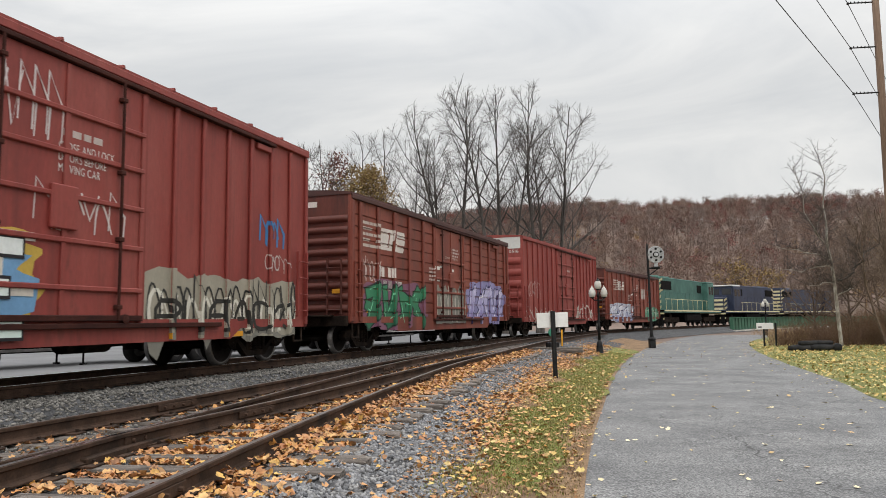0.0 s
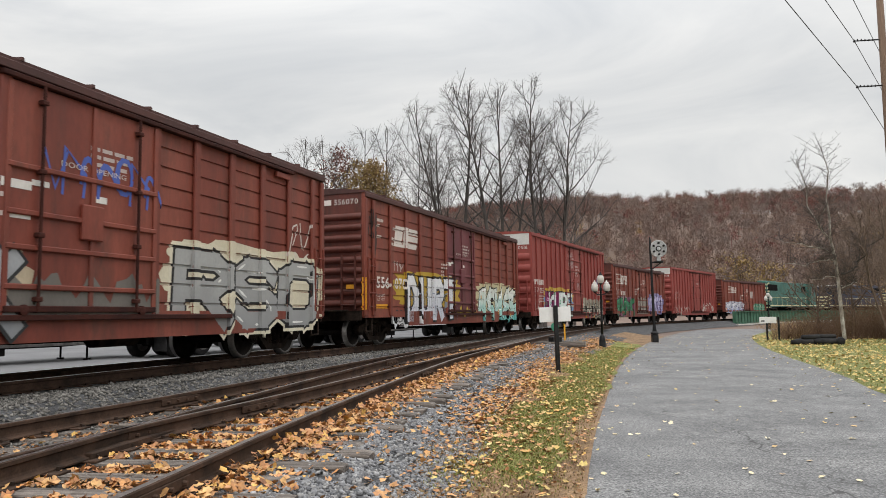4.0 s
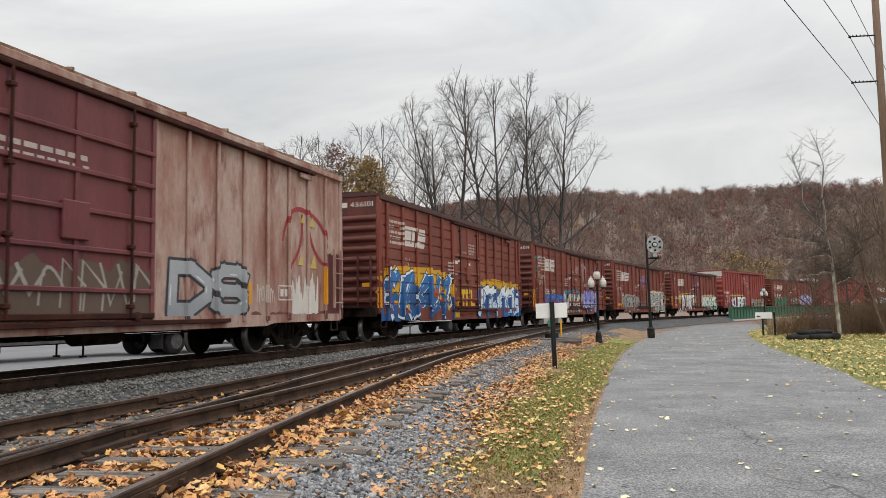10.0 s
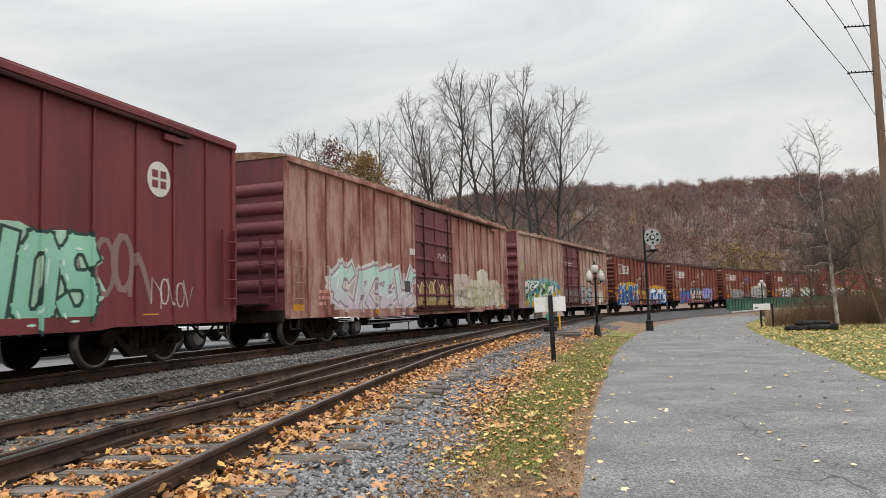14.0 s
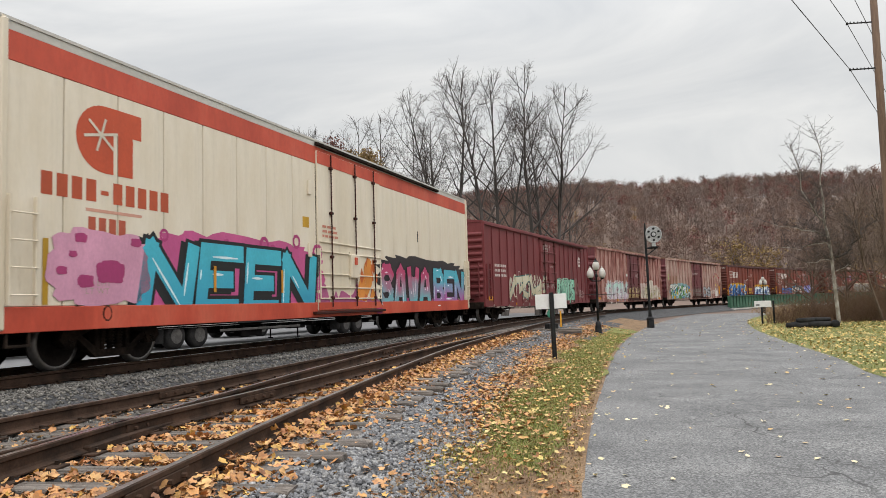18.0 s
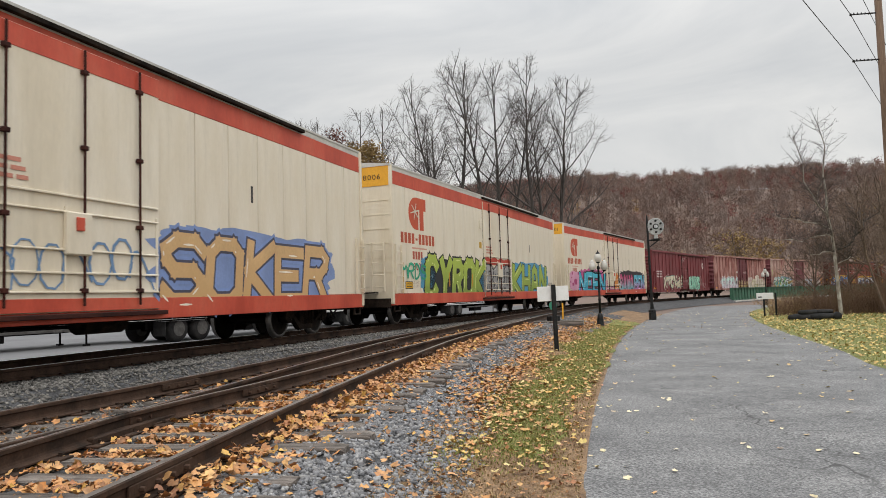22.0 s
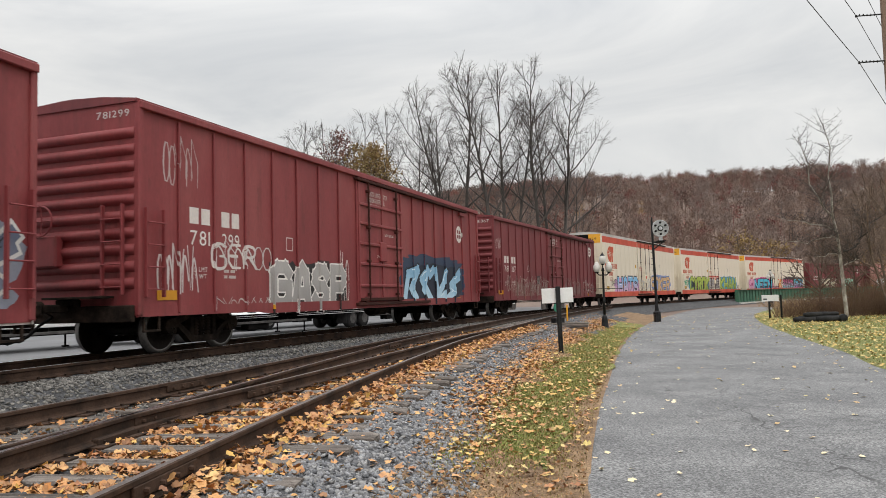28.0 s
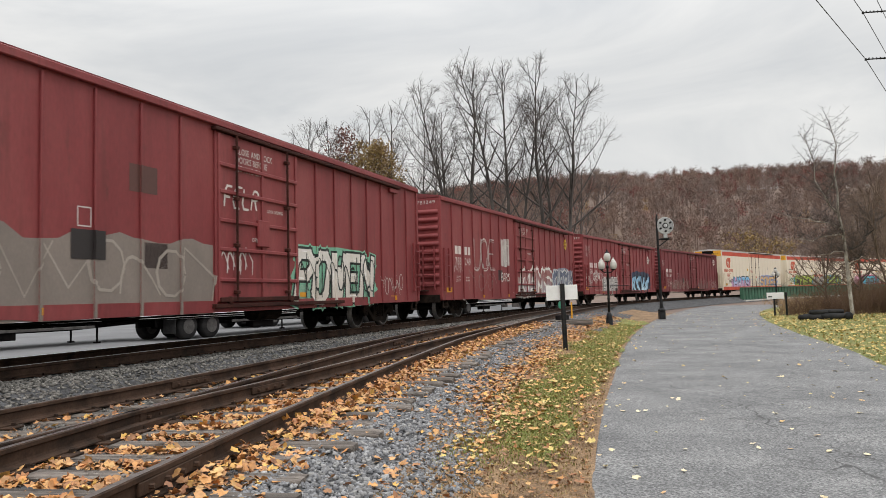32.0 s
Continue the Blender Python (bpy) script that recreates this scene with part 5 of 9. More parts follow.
        if e < 0:
            part("brake_box", Build().box(-half - 0.2, -half - 0.02, 0.1, 0.75, 1.55, 2.1, c=0.03), em, car)
            wheel = Build()
            for k in range(16):
                p, q = [(-half - 0.22, 0.42 + 0.26 * math.cos(0.3927 * a), 2.35 + 0.26 * math.sin(0.3927 * a)) for a in (k, k + 1)]
                wheel.tube(p, q, 0.016, n=6)
                if k % 4 == 0:
                    wheel.tube((-half - 0.19, 0.42, 2.35), p, 0.012, n=6)
            part("brake_wheel", wheel, em, car)
    part("roof", roof_mesh(half, eave, sp["ridge"], sp["roof"], kind not in "RB"), sp["roof"], car)
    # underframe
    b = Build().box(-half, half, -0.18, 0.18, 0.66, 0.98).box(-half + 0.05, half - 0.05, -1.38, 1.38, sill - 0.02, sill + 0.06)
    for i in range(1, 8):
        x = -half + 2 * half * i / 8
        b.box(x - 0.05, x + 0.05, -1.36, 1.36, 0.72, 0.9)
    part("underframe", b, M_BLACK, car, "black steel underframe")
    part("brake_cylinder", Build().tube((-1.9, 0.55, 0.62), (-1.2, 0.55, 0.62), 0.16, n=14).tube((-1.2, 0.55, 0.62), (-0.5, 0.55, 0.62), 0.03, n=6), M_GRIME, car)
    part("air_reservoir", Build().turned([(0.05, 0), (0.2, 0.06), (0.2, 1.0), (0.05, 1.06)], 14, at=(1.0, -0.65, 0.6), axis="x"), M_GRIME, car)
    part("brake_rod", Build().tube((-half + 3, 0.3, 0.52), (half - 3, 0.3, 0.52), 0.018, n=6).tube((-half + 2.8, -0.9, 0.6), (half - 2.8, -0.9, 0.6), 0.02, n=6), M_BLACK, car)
    for x in (-half + sp["inset"], half - sp["inset"]):
        truck(car, x)
    if kind == "R":
        posts = [q for q in posts if q[2] == 0.055]
    return car, Side(car, half + tail, face, posts, grooves), half, sp


def end_words(car, half, text, y0, y1, z0, z1, code, name="end_number", dx=0.012):
    """Lettering on a car's rear end; y0 to y1 from its left to its right as one faces it."""
    b = Build()
    for vs, fs in fitted(glyph(text, 0, 0.14)):
        b.add([(-half - dx, y0 + (y1 - y0) * u, z0 + (z1 - z0) * v) for u, v in vs], fs)
    part(name, b, paint(code), car)

# ---- the cars one by one ----
def horse_bars(sd, x0, x1, z0, z1, level=0, seed=1):
    """A worn white emblem: a stack of broken bars, then two bold leaning blocks, each with two slits."""
    r = random.Random(seed)
    h, w = z1 - z0, x1 - x0
    bars = []
    for i in range(5):
        x, z = x0 + w * 0.02 * r.random(), z1 + h * (0.12 - 0.25 * i)
        while x < x0 + w * 0.42:
            e = min(x + w * r.uniform(0.05, 0.16), x0 + w * 0.43)
            if r.random() < (0.45 if seed == 4 else 0.9):
                bars.append(([(x, z - h * 0.13), (e, z - h * 0.13), (e, z), (x, z)], [(0, 1, 2, 3)]))
            x = e + w * 0.012
    tagged(sd.lay("emblem_flag", bars, paint("bfb3aa"), level, "worn white bars"), kind="stuff")

    def leaning(rows, name):
        sd.lay(name, [([(x0 + w * x + w * 0.05 * (z - 0.5), z0 + h * z) for x, z in q], [tuple(range(len(q)))]) for q in rows], paint("d2cac3"), level, "worn white emblem block")
    leaning([[(0.41, 0.0), (0.70, 0.0), (0.70, 0.14), (0.41, 0.14)], [(0.41, 0.145), (0.60, 0.145), (0.60, 0.86), (0.41, 0.86)], [(0.625, 0.145), (0.70, 0.145), (0.70, 0.86), (0.625, 0.86)], [(0.41, 0.865), (0.70, 0.865), (0.70, 1.0), (0.41, 1.0)]], "emblem_block")
    leaning([[(0.73, 0.0), (0.98, 0.0), (1.0, 0.30), (0.73, 0.30)], [(0.73, 0.36), (1.0, 0.36), (1.0, 0.64), (0.73, 0.64)], [(0.73, 0.70), (1.0, 0.70), (0.97, 1.0), (0.75, 1.0)]], "emblem_block")


def small_print(sd, x0, x1, z0, z1, rows=3, code="b9aaa4", level=0, seed=1):
    """Stencilled lines too small to read."""
    r = random.Random(seed)
    out, h = [], (z1 - z0) / rows
    for i in range(rows):
        x, z = x0, z1 - h * (i + 1)
        while x < x1 - 0.1:
            w = r.uniform(0.08, 0.25)
            out.append((x, min(x + w, x1), z + h * 0.2, z + h * 0.72))
            x += w + 0.05
    sd.bars(out, code, level, "stencil_print", True)


def marks(sd, x0, x1, z0, z1, code="d5ccc6", level=0):
    """Owner's letters, as plain blocks of their size."""
    w = x1 - x0
    sd.bars([(x0, x0 + w * 0.17, z0, z1), (x0 + w * 0.22, x0 + w * 0.39, z0, z1), (x0 + w * 0.62, x0 + w * 0.79, z0, z1), (x0 + w * 0.84, x1, z0, z1)], code, level, "owner_mark")


def amber(sd, rows, level=2):
    sd.bars(rows, "d8961e", level, "reflector_strip")


RED2 = dict(body=M_DEEP, end=M_DEEP, doorm=M_DEEP)
back = 0.0
SIDES = []
LABELS = [
    "brown ribbed boxcar with white emblem and pale graffiti on the track",
    "tall red boxcar with white end top and pale tags",
    "brown ribbed boxcar with green and purple graffiti on the track",
    "tall oxide red boxcar with magenta graffiti and a grey patch",
    "brown ribbed boxcar with big white graffiti letters on its side",
    "brown ribbed boxcar with grey graffiti and a white emblem",
    "brown ribbed boxcar with blue, orange and purple graffiti",
    "brown ribbed boxcar covered with blue and white graffiti",
    "faded pinkish boxcar with teal and yellow graffiti and maroon door",
    "faded rosy boxcar with pale mint and pink graffiti and rusty door",
    "smooth red boxcar with mint graffiti and a round white emblem",
    "cream refrigerator car with orange band and turquoise graffiti",
    "cream refrigerator car with orange band and green graffiti",
    "cream refrigerator car with orange band and pink and blue graffiti",
    "smooth red boxcar with white letters and grey scribbles low down",
    "smooth red boxcar with white outlined graffiti and dark blue piece",
    "smooth dark red boxcar with white and silver graffiti on its side",
    "smooth red boxcar with a grey painted-over patch and mint graffiti",
]
for i, (kind, L) in enumerate(zip(KINDS, LENGTH)):
    over = {}
    if i == 4:
        over = dict(doorm=M_DOORRED)
    if i == 9:
        over = dict(body=M_FADED2)
    if i in (10, 14):
        over = dict(RED2)
    if i in (8, 9):
        over["postm"] = M_FADED if i == 8 else M_FADED2
    car, sd, half, sp = freight_car(kind, L, LABELS[i], over)
    SIDES.append((car, sd, half, sp))
    ROLL.append((car, back + L / 2 - (REAR / 2 if kind in "NH" else 0.0), 2 * (half - sp["inset"])))
    back += L

# ribbed brown cars
for i, lx in ((0, 2.0), (2, 0.95), (4, 1.12), (5, 1.3), (6, 1.07), (7, 0.9)):
    car, sd, half, sp = SIDES[i]
    horse_bars(sd, lx, lx + 2.95, 2.96, 3.60, seed=i)
    small_print(sd, sd.half + 0.0, sd.half + 0.9, 3.15, 3.5, 3, seed=i)
    small_print(sd, sd.half - 1.9, sd.half - 1.5, 2.2, 2.7, 4, seed=i + 9)
    amber(sd, [(1.02, 1.8, 1.08, 1.2), (0.18, 0.32, 1.04, 1.94)] if i in (4, 6) else [(1.3, 2.2, 1.1, 1.22)])
    end = {4: "556070", 5: "556040", 6: "556019", 7: "456101"}.get(i)
    sd.bars([(sd.half - 1.55, sd.half - 1.05, 2.62, 2.74), (sd.half - 1.5, sd.half - 1.05, 2.22, 2.34), (sd.half - 1.05, sd.half - 0.75, 2.7, 2.78), (sd.half + 0.05, sd.half + 0.35, 2.62, 2.72)], "d9d6d0", 1, "route_card")
    sd.words("DOOR OPENING", sd.half - 0.55, sd.half + 0.75, 3.06, 3.14, "c9bfb9", 1)
    if end:
        end_words(car, half, end, -0.55, -1.3, 4.0, 4.15, "d8d0ca")
    for y0, y1 in ((-1.28, -0.98), (0.75, 1.2)):
        part("end_reflector", Build().box(-half - 0.112, -half - 0.104, y0, y1, 1.62, 1.74), paint("d8961e"), car, "amber reflector strip")
    part("end_stencil", Build().box(-half - 0.012, -half - 0.006, -0.45, -0.15, 4.0, 4.15), paint("d8d0ca"), car)
c1, c2, c3, c4, c5, c6, c7, c8, c9, c10, c11, c12, c13, c14, c15, c16, c17, c18 = [q[1] for q in SIDES]

c1.cloud(1.0, 7.5, 0.62, 2.0, "b8bcc8", 0, 3)
c1.block("3152", 1.3, 7.2, 0.66, 1.9, "d4d4dc", "4a4f76", "9aa4c8", "ffffff", level=1, seed=2)
c1.cloud(10.6, 15.2, 0.62, 1.8, "4e8a72", 0, 5)
c1.scribble(10.8, 15.0, 0.7, 1.7, "b9c9b4", 8, 0.08, 1, 4)
c1.bars([(9.6, 10.7, 2.4, 3.2)], "b3aaa5", 0)

c2.scribble(0.6, 5.4, 0.62, 1.5, "b8b2aa", 9, 0.07, 0, 6)
c2.scribble(9.7, 14.2, 0.62, 1.8, "c6c2bb", 7, 0.11, 0, 7)
c2.scribble(1.0, 3.0, 1.9, 2.8, "b49a94", 5, 0.05, 0, 8)

marks(c3, 2.0, 3.1, 2.16, 2.46)
c3.bars([(2.0 + 0.35 * k, 2.26 + 0.35 * k, 1.76, 2.06) for k in range(5)], "cfc8c2", 0)
c3.scribble(0.95, 2.2, 2.0, 2.7, "cbbfba", 5, 0.04, 0, 11)
c3.cloud(0.9, 5.7, 0.6, 2.1, "7a4d63", 0, 9)
c3.block("4263", 1.1, 5.5, 0.62, 2.0, "2f7a55", "122a20", "1f5a40", "7ec9a0", level=1, seed=5)
c3.patch(6.4, 9.4, 0.75, 2.2, "7d7a72", 0.2, 1, seed=4)
c3.scribble(6.5, 9.3, 0.8, 2.1, "b9b5a8", 8, 0.07, 2, 14)
c3.cloud(9.7, 14.8, 0.68, 2.45, "8b86b0", 0, 4)
c3.block("15324", 9.9, 14.6, 0.68, 2.3, "bcb7d6", "3b3560", "8a84b4", "ffffff", level=1, seed=9)

# tall red cars
for car, sd, half, sp in (SIDES[1], SIDES[3]):
    part("end_panel", Build().box(-half - 0.016, -half - 0.002, -1.4, 1.4, 4.34, 4.94, c=0.003), M_WHITEEND, car, "grey-white painted end top")
    end_words(car, half, "EXCESS HEIGHT CAR", 0.75, -0.6, 4.56, 4.67, "3a3a3a", "end_lettering", 0.022)
    end_words(car, half, "570516", -0.5, -1.3, 4.12, 4.28, "d8d0ca")
    part("end_stencil", Build().box(-half - 0.012, -half - 0.006, -0.42, 0.0, 4.12, 4.28), paint("d8d0ca"), car)
    for k in range(3):
        part("end_stencil", Build().box(-half - 0.105, -half - 0.099, 0.1, 0.7, 1.75 + 0.62 * k, 1.83 + 0.62 * k), paint("b9aaa4"), car)
    small_print(sd, sd.half + 0.1, sd.half + 0.95, 3.55, 3.75, 1, seed=3)
marks(c4, 0.78, 2.02, 2.36, 2.62)
c4.words("57", 0.8, 1.2, 1.95, 2.2, "d9d2cc")
c4.words("05", 1.6, 2.0, 1.95, 2.2, "d9d2cc")
c4.words("16", 0.8, 1.05, 1.74, 1.86, "c9c0ba")
small_print(c4, 1.5, 2.0, 1.45, 1.85, 3, seed=4)
c4.scribble(0.85, 1.5, 0.95, 1.75, "cfc6c2", 4, 0.05, 0, 21)
c4.cloud(2.05, 7.7, 0.8, 2.3, "c4a443", 0, 6, 15)
c4.cloud(2.1, 7.6, 0.62, 2.0, "6e9cc4", 1, 8, 11)
c4.cloud(2.5, 7.0, 0.62, 1.7, "b9c6d2", 2, 3, 13)
c4.block("KUBE", 2.35, 6.95, 0.60, 2.12, "7a1450", "1a1218", "5e0f46", "", level=3, seed=12, slant=0.0, fat=0.42, wild=0.4)
c4.block("KUBE", 2.85, 7.45, 0.62, 2.08, "dfe4e2", "17131a", "cfe0d8", "ffffff", level=5, seed=12, slant=0.0, fat=0.19, rim=0.045, wild=0.4)
c4.rings(2.5, 7.0, 0.75, 1.95, "4fb07a", 9, 0.09, 8, 3)
c4.rings(2.4, 7.0, 0.7, 1.95, "e3b4d0", 9, 0.08, 8, 5)
c4.patch(9.8, 14.95, 0.58, 1.86, "9d9787", 0.10, 0, seed=2)
c4.patch(9.8, 14.95, 0.58, 1.2, "7d7a70", 0.5, 1, seed=12)
c4.scribble(9.9, 14.9, 0.65, 1.75, "2b2a28", 16, 0.06, 2, 31)
c4.scribble(9.9, 14.9, 0.65, 1.5, "d6d2c4", 14, 0.08, 2, 33)
c4.tag("PUEAC1", 10.1, 14.6, 0.68, 1.35, "26241f", 0.10, 3, 31, 0.0)
c4.bars([(6.95, 7.55, 2.0, 2.12), (6.95, 7.55, 1.25, 1.37), (6.95, 7.05, 1.37, 2.0)], "cfc8bd", 3, "paint_stripe")
c4.scribble(6.7, 7.9, 3.45, 4.45, "d4c8c6", 5, 0.05, 1, 23)
c4.scribble(7.5, 9.2, 2.2, 2.9, "cfc4c0", 6, 0.045, 1, 24)
c4.words("CLOSE AND LOCK\nDOORS BEFORE\nMOVING CAR", 7.9, 9.0, 3.05, 3.5, "d9d2cc", 1)
c4.scribble(13.4, 14.35, 2.5, 3.15, "3a78b0", 4, 0.09, 1, 25)
c4.scribble(13.6, 14.6, 1.95, 2.35, "c4b7b2", 5, 0.035, 1, 26)
amber(c4, [(9.9, 10.5, 0.6, 0.7), (12.2, 12.8, 0.6, 0.7)])

c5.words("556", 1.07, 1.9, 1.66, 2.0, "dcd6d0", 3, fat=0.02)
c5.words("070", 2.3, 3.1, 1.66, 2.0, "dcd6d0", 3, fat=0.02)
c5.words("LD LMT\nLT WT", 1.15, 1.65, 1.30, 1.50, "cfc6c0")
c5.scribble(2.3, 2.9, 2.2, 2.5, "c9bdb8", 3, 0.035, 0, 41)
c5.scribble(0.5, 1.1, 2.6, 3.9, "2e2220", 5, 0.06, 0, 42)
c5.cloud(2.15, 7.9, 1.15, 2.28, "b5952c", 0, 7, 13)
c5.patch(2.0, 4.6, 0.58, 1.05, "d9d9db", 0.3, 1, seed=5)
c5.block("DURT", 2.95, 7.5, 0.60, 2.2, "dcdde0", "151518", "c4c8d2", "", level=2, seed=15, slant=0.02, fat=0.36, rim=0.07, wild=0.8)
c5.tag("CBM", 2.3, 3.1, 0.66, 1.05, "2a2a2e", 0.035, 3, 3)
c5.scribble(3.2, 7.4, 0.7, 1.9, "8f95a4", 12, 0.025, 5, 17)
c5.cloud(9.8, 15.4, 1.0, 2.2, "c9bf9a", 0, 3, 15)
c5.patch(9.8, 15.5, 0.6, 1.25, "69b4ae", 0.4, 1, seed=9)
c5.block("13254", 9.95, 15.4, 0.62, 2.08, "dcdfd8", "161a19", "8cc8c0", "ffffff", level=2, seed=16, slant=0.05)
c5.rings(10.2, 15.2, 0.8, 1.6, "d09a2c", 6, 0.1, 6, 8)
c5.patch(6.7, 9.7, 0.9, 1.3, "c2a43c", 0.3, 1, seed=8)

c6.words("556", 2.5, 3.35, 1.70, 2.0, "dcd6d0")
c6.words("040", 3.7, 4.55, 1.70, 2.0, "dcd6d0")
c6.patch(1.3, 2.3, 1.08, 1.32, "c89a2c", 0.05, 0, seed=3)
c6.scribble(1.2, 2.6, 1.7, 2.7, "c4bbb6", 5, 0.05, 0, 44)
c6.cloud(2.5, 7.0, 0.6, 1.95, "b3a58c", 0, 4, 11)
c6.block("24153", 2.7, 6.9, 0.60, 1.85, "9a9da0", "202224", "75787c", "c6c8ca", level=1, seed=18, slant=0.03)
c6.cloud(9.7, 15.6, 0.9, 2.35, "d3cbb2", 0, 9, 13)
c6.block("RSO", 9.9, 15.4, 0.58, 2.15, "a3a4a2", "1f1f20", "8b8c8c", "e2e2de", "d9d2bb", level=1, seed=19, slant=0.02, fat=0.34, glow=0.07, wild=0.6)
c6.tag("12", 13.9, 15.0, 2.2, 3.1, "d4ccc4", 0.05, 1, 4)
c6.scribble(7.1, 9.5, 2.65, 3.35, "4a5fae", 7, 0.09, 1, 45)
c6.patch(6.6, 9.6, 0.9, 1.7, "6b6660", 0.3, 1, seed=6)

c7.words("556", 2.17, 3.0, 1.70, 2.0, "dcd6d0")
c7.words("019", 3.3, 4.0, 1.70, 2.0, "dcd6d0")
c7.scribble(1.0, 2.2, 2.0, 2.9, "c9beb8", 6, 0.05, 0, 51)
c7.scribble(1.1, 1.9, 3.3, 3.8, "7f7a86", 4, 0.05, 0, 52)
for k in range(5):
    c7.scribble(0.42, 0.9, 1.9 + 0.37 * k, 2.2 + 0.37 * k, "4f9c8c", 2, 0.06, 0, 60 + k)
c7.patch(2.17, 5.6, 0.58, 1.8, "2f66a8", 0.1, 0, seed=5)
c7.block("ABAD", 2.2, 5.7, 0.6, 1.72, "3b78bd", "1c3f78", "2f66a8", "", level=1, seed=22, fat=0.34, wild=0.4, slant=0.0)
c7.tag("ABAD", 2.4, 5.5, 0.8, 1.5, "a02a3a", 0.10, 3, 22, 0.0)
c7.cloud(5.2, 9.8, 0.7, 2.05, "3d7f96", 0, 7, 13)
c7.block("A1254", 5.25, 9.7, 0.6, 1.95, "c9c4ba", "18171a", "b0705c", "f0efe9", level=1, seed=23, slant=0.1, fat=0.30)
c7.shards(5.4, 9.6, 0.65, 1.5, ["8c8478", "b3553f", "d2cec6"], 24, 0.3, 4, 7)
c7.cloud(9.7, 13.6, 0.72, 2.0, "b3aecb", 0, 4)
c7.block("3145", 9.8, 13.5, 0.62, 2.12, "8c86cc", "2f2a5c", "8fb0dc", "e6e6f6", level=1, seed=24, fat=0.34)
c7.rings(9.9, 13.4, 0.7, 1.2, "6b1f3c", 4, 0.16, 4, 6)
c7.scribble(9.6, 10.4, 2.2, 3.9, "c6bcc0", 4, 0.05, 1, 53)
c7.scribble(13.8, 15.2, 1.6, 2.2, "b9aaa4", 5, 0.03, 0, 54)

c8.cloud(0.2, 6.6, 1.0, 2.34, "d2a021", 0, 11, 25)
c8.patch(0.3, 6.5, 0.58, 2.2, "1d4f86", 0.5, 1, seed=3)
c8.block("31524", 0.4, 6.4, 0.60, 2.25, "e4eaee", "0e1826", "c8d6e2", "", level=2, seed=27, slant=0.1, fat=0.40, rim=0.04)
c8.block("31524", 0.55, 6.25, 0.72, 2.15, "2a69a8", "2a69a8", "1c4a80", "9cc4e0", level=4, seed=27, slant=0.1, fat=0.24, rim=0.01)
c8.shards(0.8, 6.0, 0.8, 1.7, ["a84a2a", "d2a838"], 10, 0.22, 7, 4)
c8.cloud(6.5, 8.9, 0.75, 1.4, "8f2a22", 0, 6, 9)
c8.patch(6.4, 6.95, 0.6, 1.6, "d2a021", 0.4, 1, seed=6)
c8.block("TFL", 7.05, 8.75, 0.95, 1.75, "dcb632", "7a1a1a", "d2a021", level=1, seed=31, slant=0.0, fat=0.34, rim=0.03, wild=0.4)
c8.cloud(9.0, 15.4, 0.9, 2.2, "d2a021", 0, 5, 15)
c8.patch(9.1, 15.3, 0.58, 2.0, "2a60a0", 0.25, 1, seed=9)
c8.block("14532", 9.15, 15.2, 0.60, 2.0, "e6ebee", "101c30", "b4cce0", "", level=2, seed=28, slant=0.2, fat=0.28, rim=0.04)
c8.scribble(9.3, 15.0, 0.7, 1.8, "1f5698", 10, 0.10, 4, 77, "graffiti_shine")
amber(c8, [(0.2, 0.36, 1.0, 1.6), (15.1, 15.25, 0.9, 1.5)])
c8.scribble(2.1, 2.5, 2.35, 2.6, "cfc6c2", 2, 0.03, 1, 29)

# faded cars
c9.bars([(0.8, 1.3, 2.08, 2.85), (1.65, 2.15, 2.08, 2.85), (2.5, 3.0, 2.08, 2.85)], "98745f", 0, "owner_mark")
c9.words("12919", 0.9, 2.95, 1.52, 1.76, "26221f", 6)
c9.cloud(0.6, 6.8, 0.72, 2.2, "7fa7ab", 0, 9, 15)
c9.shards(0.65, 6.7, 0.72, 2.05, ["cfd3cc", "3f8f96", "c9b03c", "5f86b8", "e2e4de", "5d8f52"], 110, 0.42, 0, 12)
c9.block("315246", 0.7, 6.75, 0.72, 1.95, "e0e2dc", "2a3a40", "7fb0b8", "ffffff", level=7, seed=33, slant=0.1, fat=0.16, rim=0.035)
c9.shards(0.75, 6.7, 0.74, 1.9, ["7a9a2e", "2f8a94", "c9a52c", "3a3f48"], 28, 0.28, 9, 14)
c9.scribble(0.1, 0.6, 2.3, 3.2, "8fae2f", 4, 0.05, 0, 34)
c9.patch(7.6, 11.0, 0.85, 1.8, "5c4a40", 0.15, 1, seed=4)
c9.scribble(7.6, 11.0, 0.95, 1.7, "98938c", 9, 0.08, 2, 35)
c9.block("DS", 11.5, 14.1, 0.78, 1.9, "a4a8ac", "33383e", "8a8f94", "d9dcde", level=1, seed=36, slant=0.02, fat=0.32, wild=0.3)
c9.patch(14.2, 18.46, 0.72, 0.98, "6a3a34", 0.08, 0, "maroon_sill_band", 5)
c9.patch(17.66, 18.46, 0.72, 2.42, "5e2b2d", 0.05, 1, "maroon_corner", 6)
c9.patch(15.9, 17.2, 0.8, 2.05, "d2cdc6", 0.5, 1, seed=6)
c9.lay("spray_arch", [ribbon(bend((15.46, 2.5), (15.7, 3.5), (16.6, 3.28), 9) + bend((16.6, 3.28), (17.5, 3.2), (17.72, 2.5), 9)[1:], 0.11)], paint("9c2f33"), 2)
c9.lay("spray_arch", [ribbon(bend((15.72, 1.9), (16.5, 2.35), (16.35, 3.2), 9), 0.10)], paint("9c2f33"), 2)
c9.lay("spray_arch", [ribbon(bend((17.62, 2.05), (16.7, 2.3), (16.7, 3.2), 9), 0.10)], paint("9c2f33"), 2)
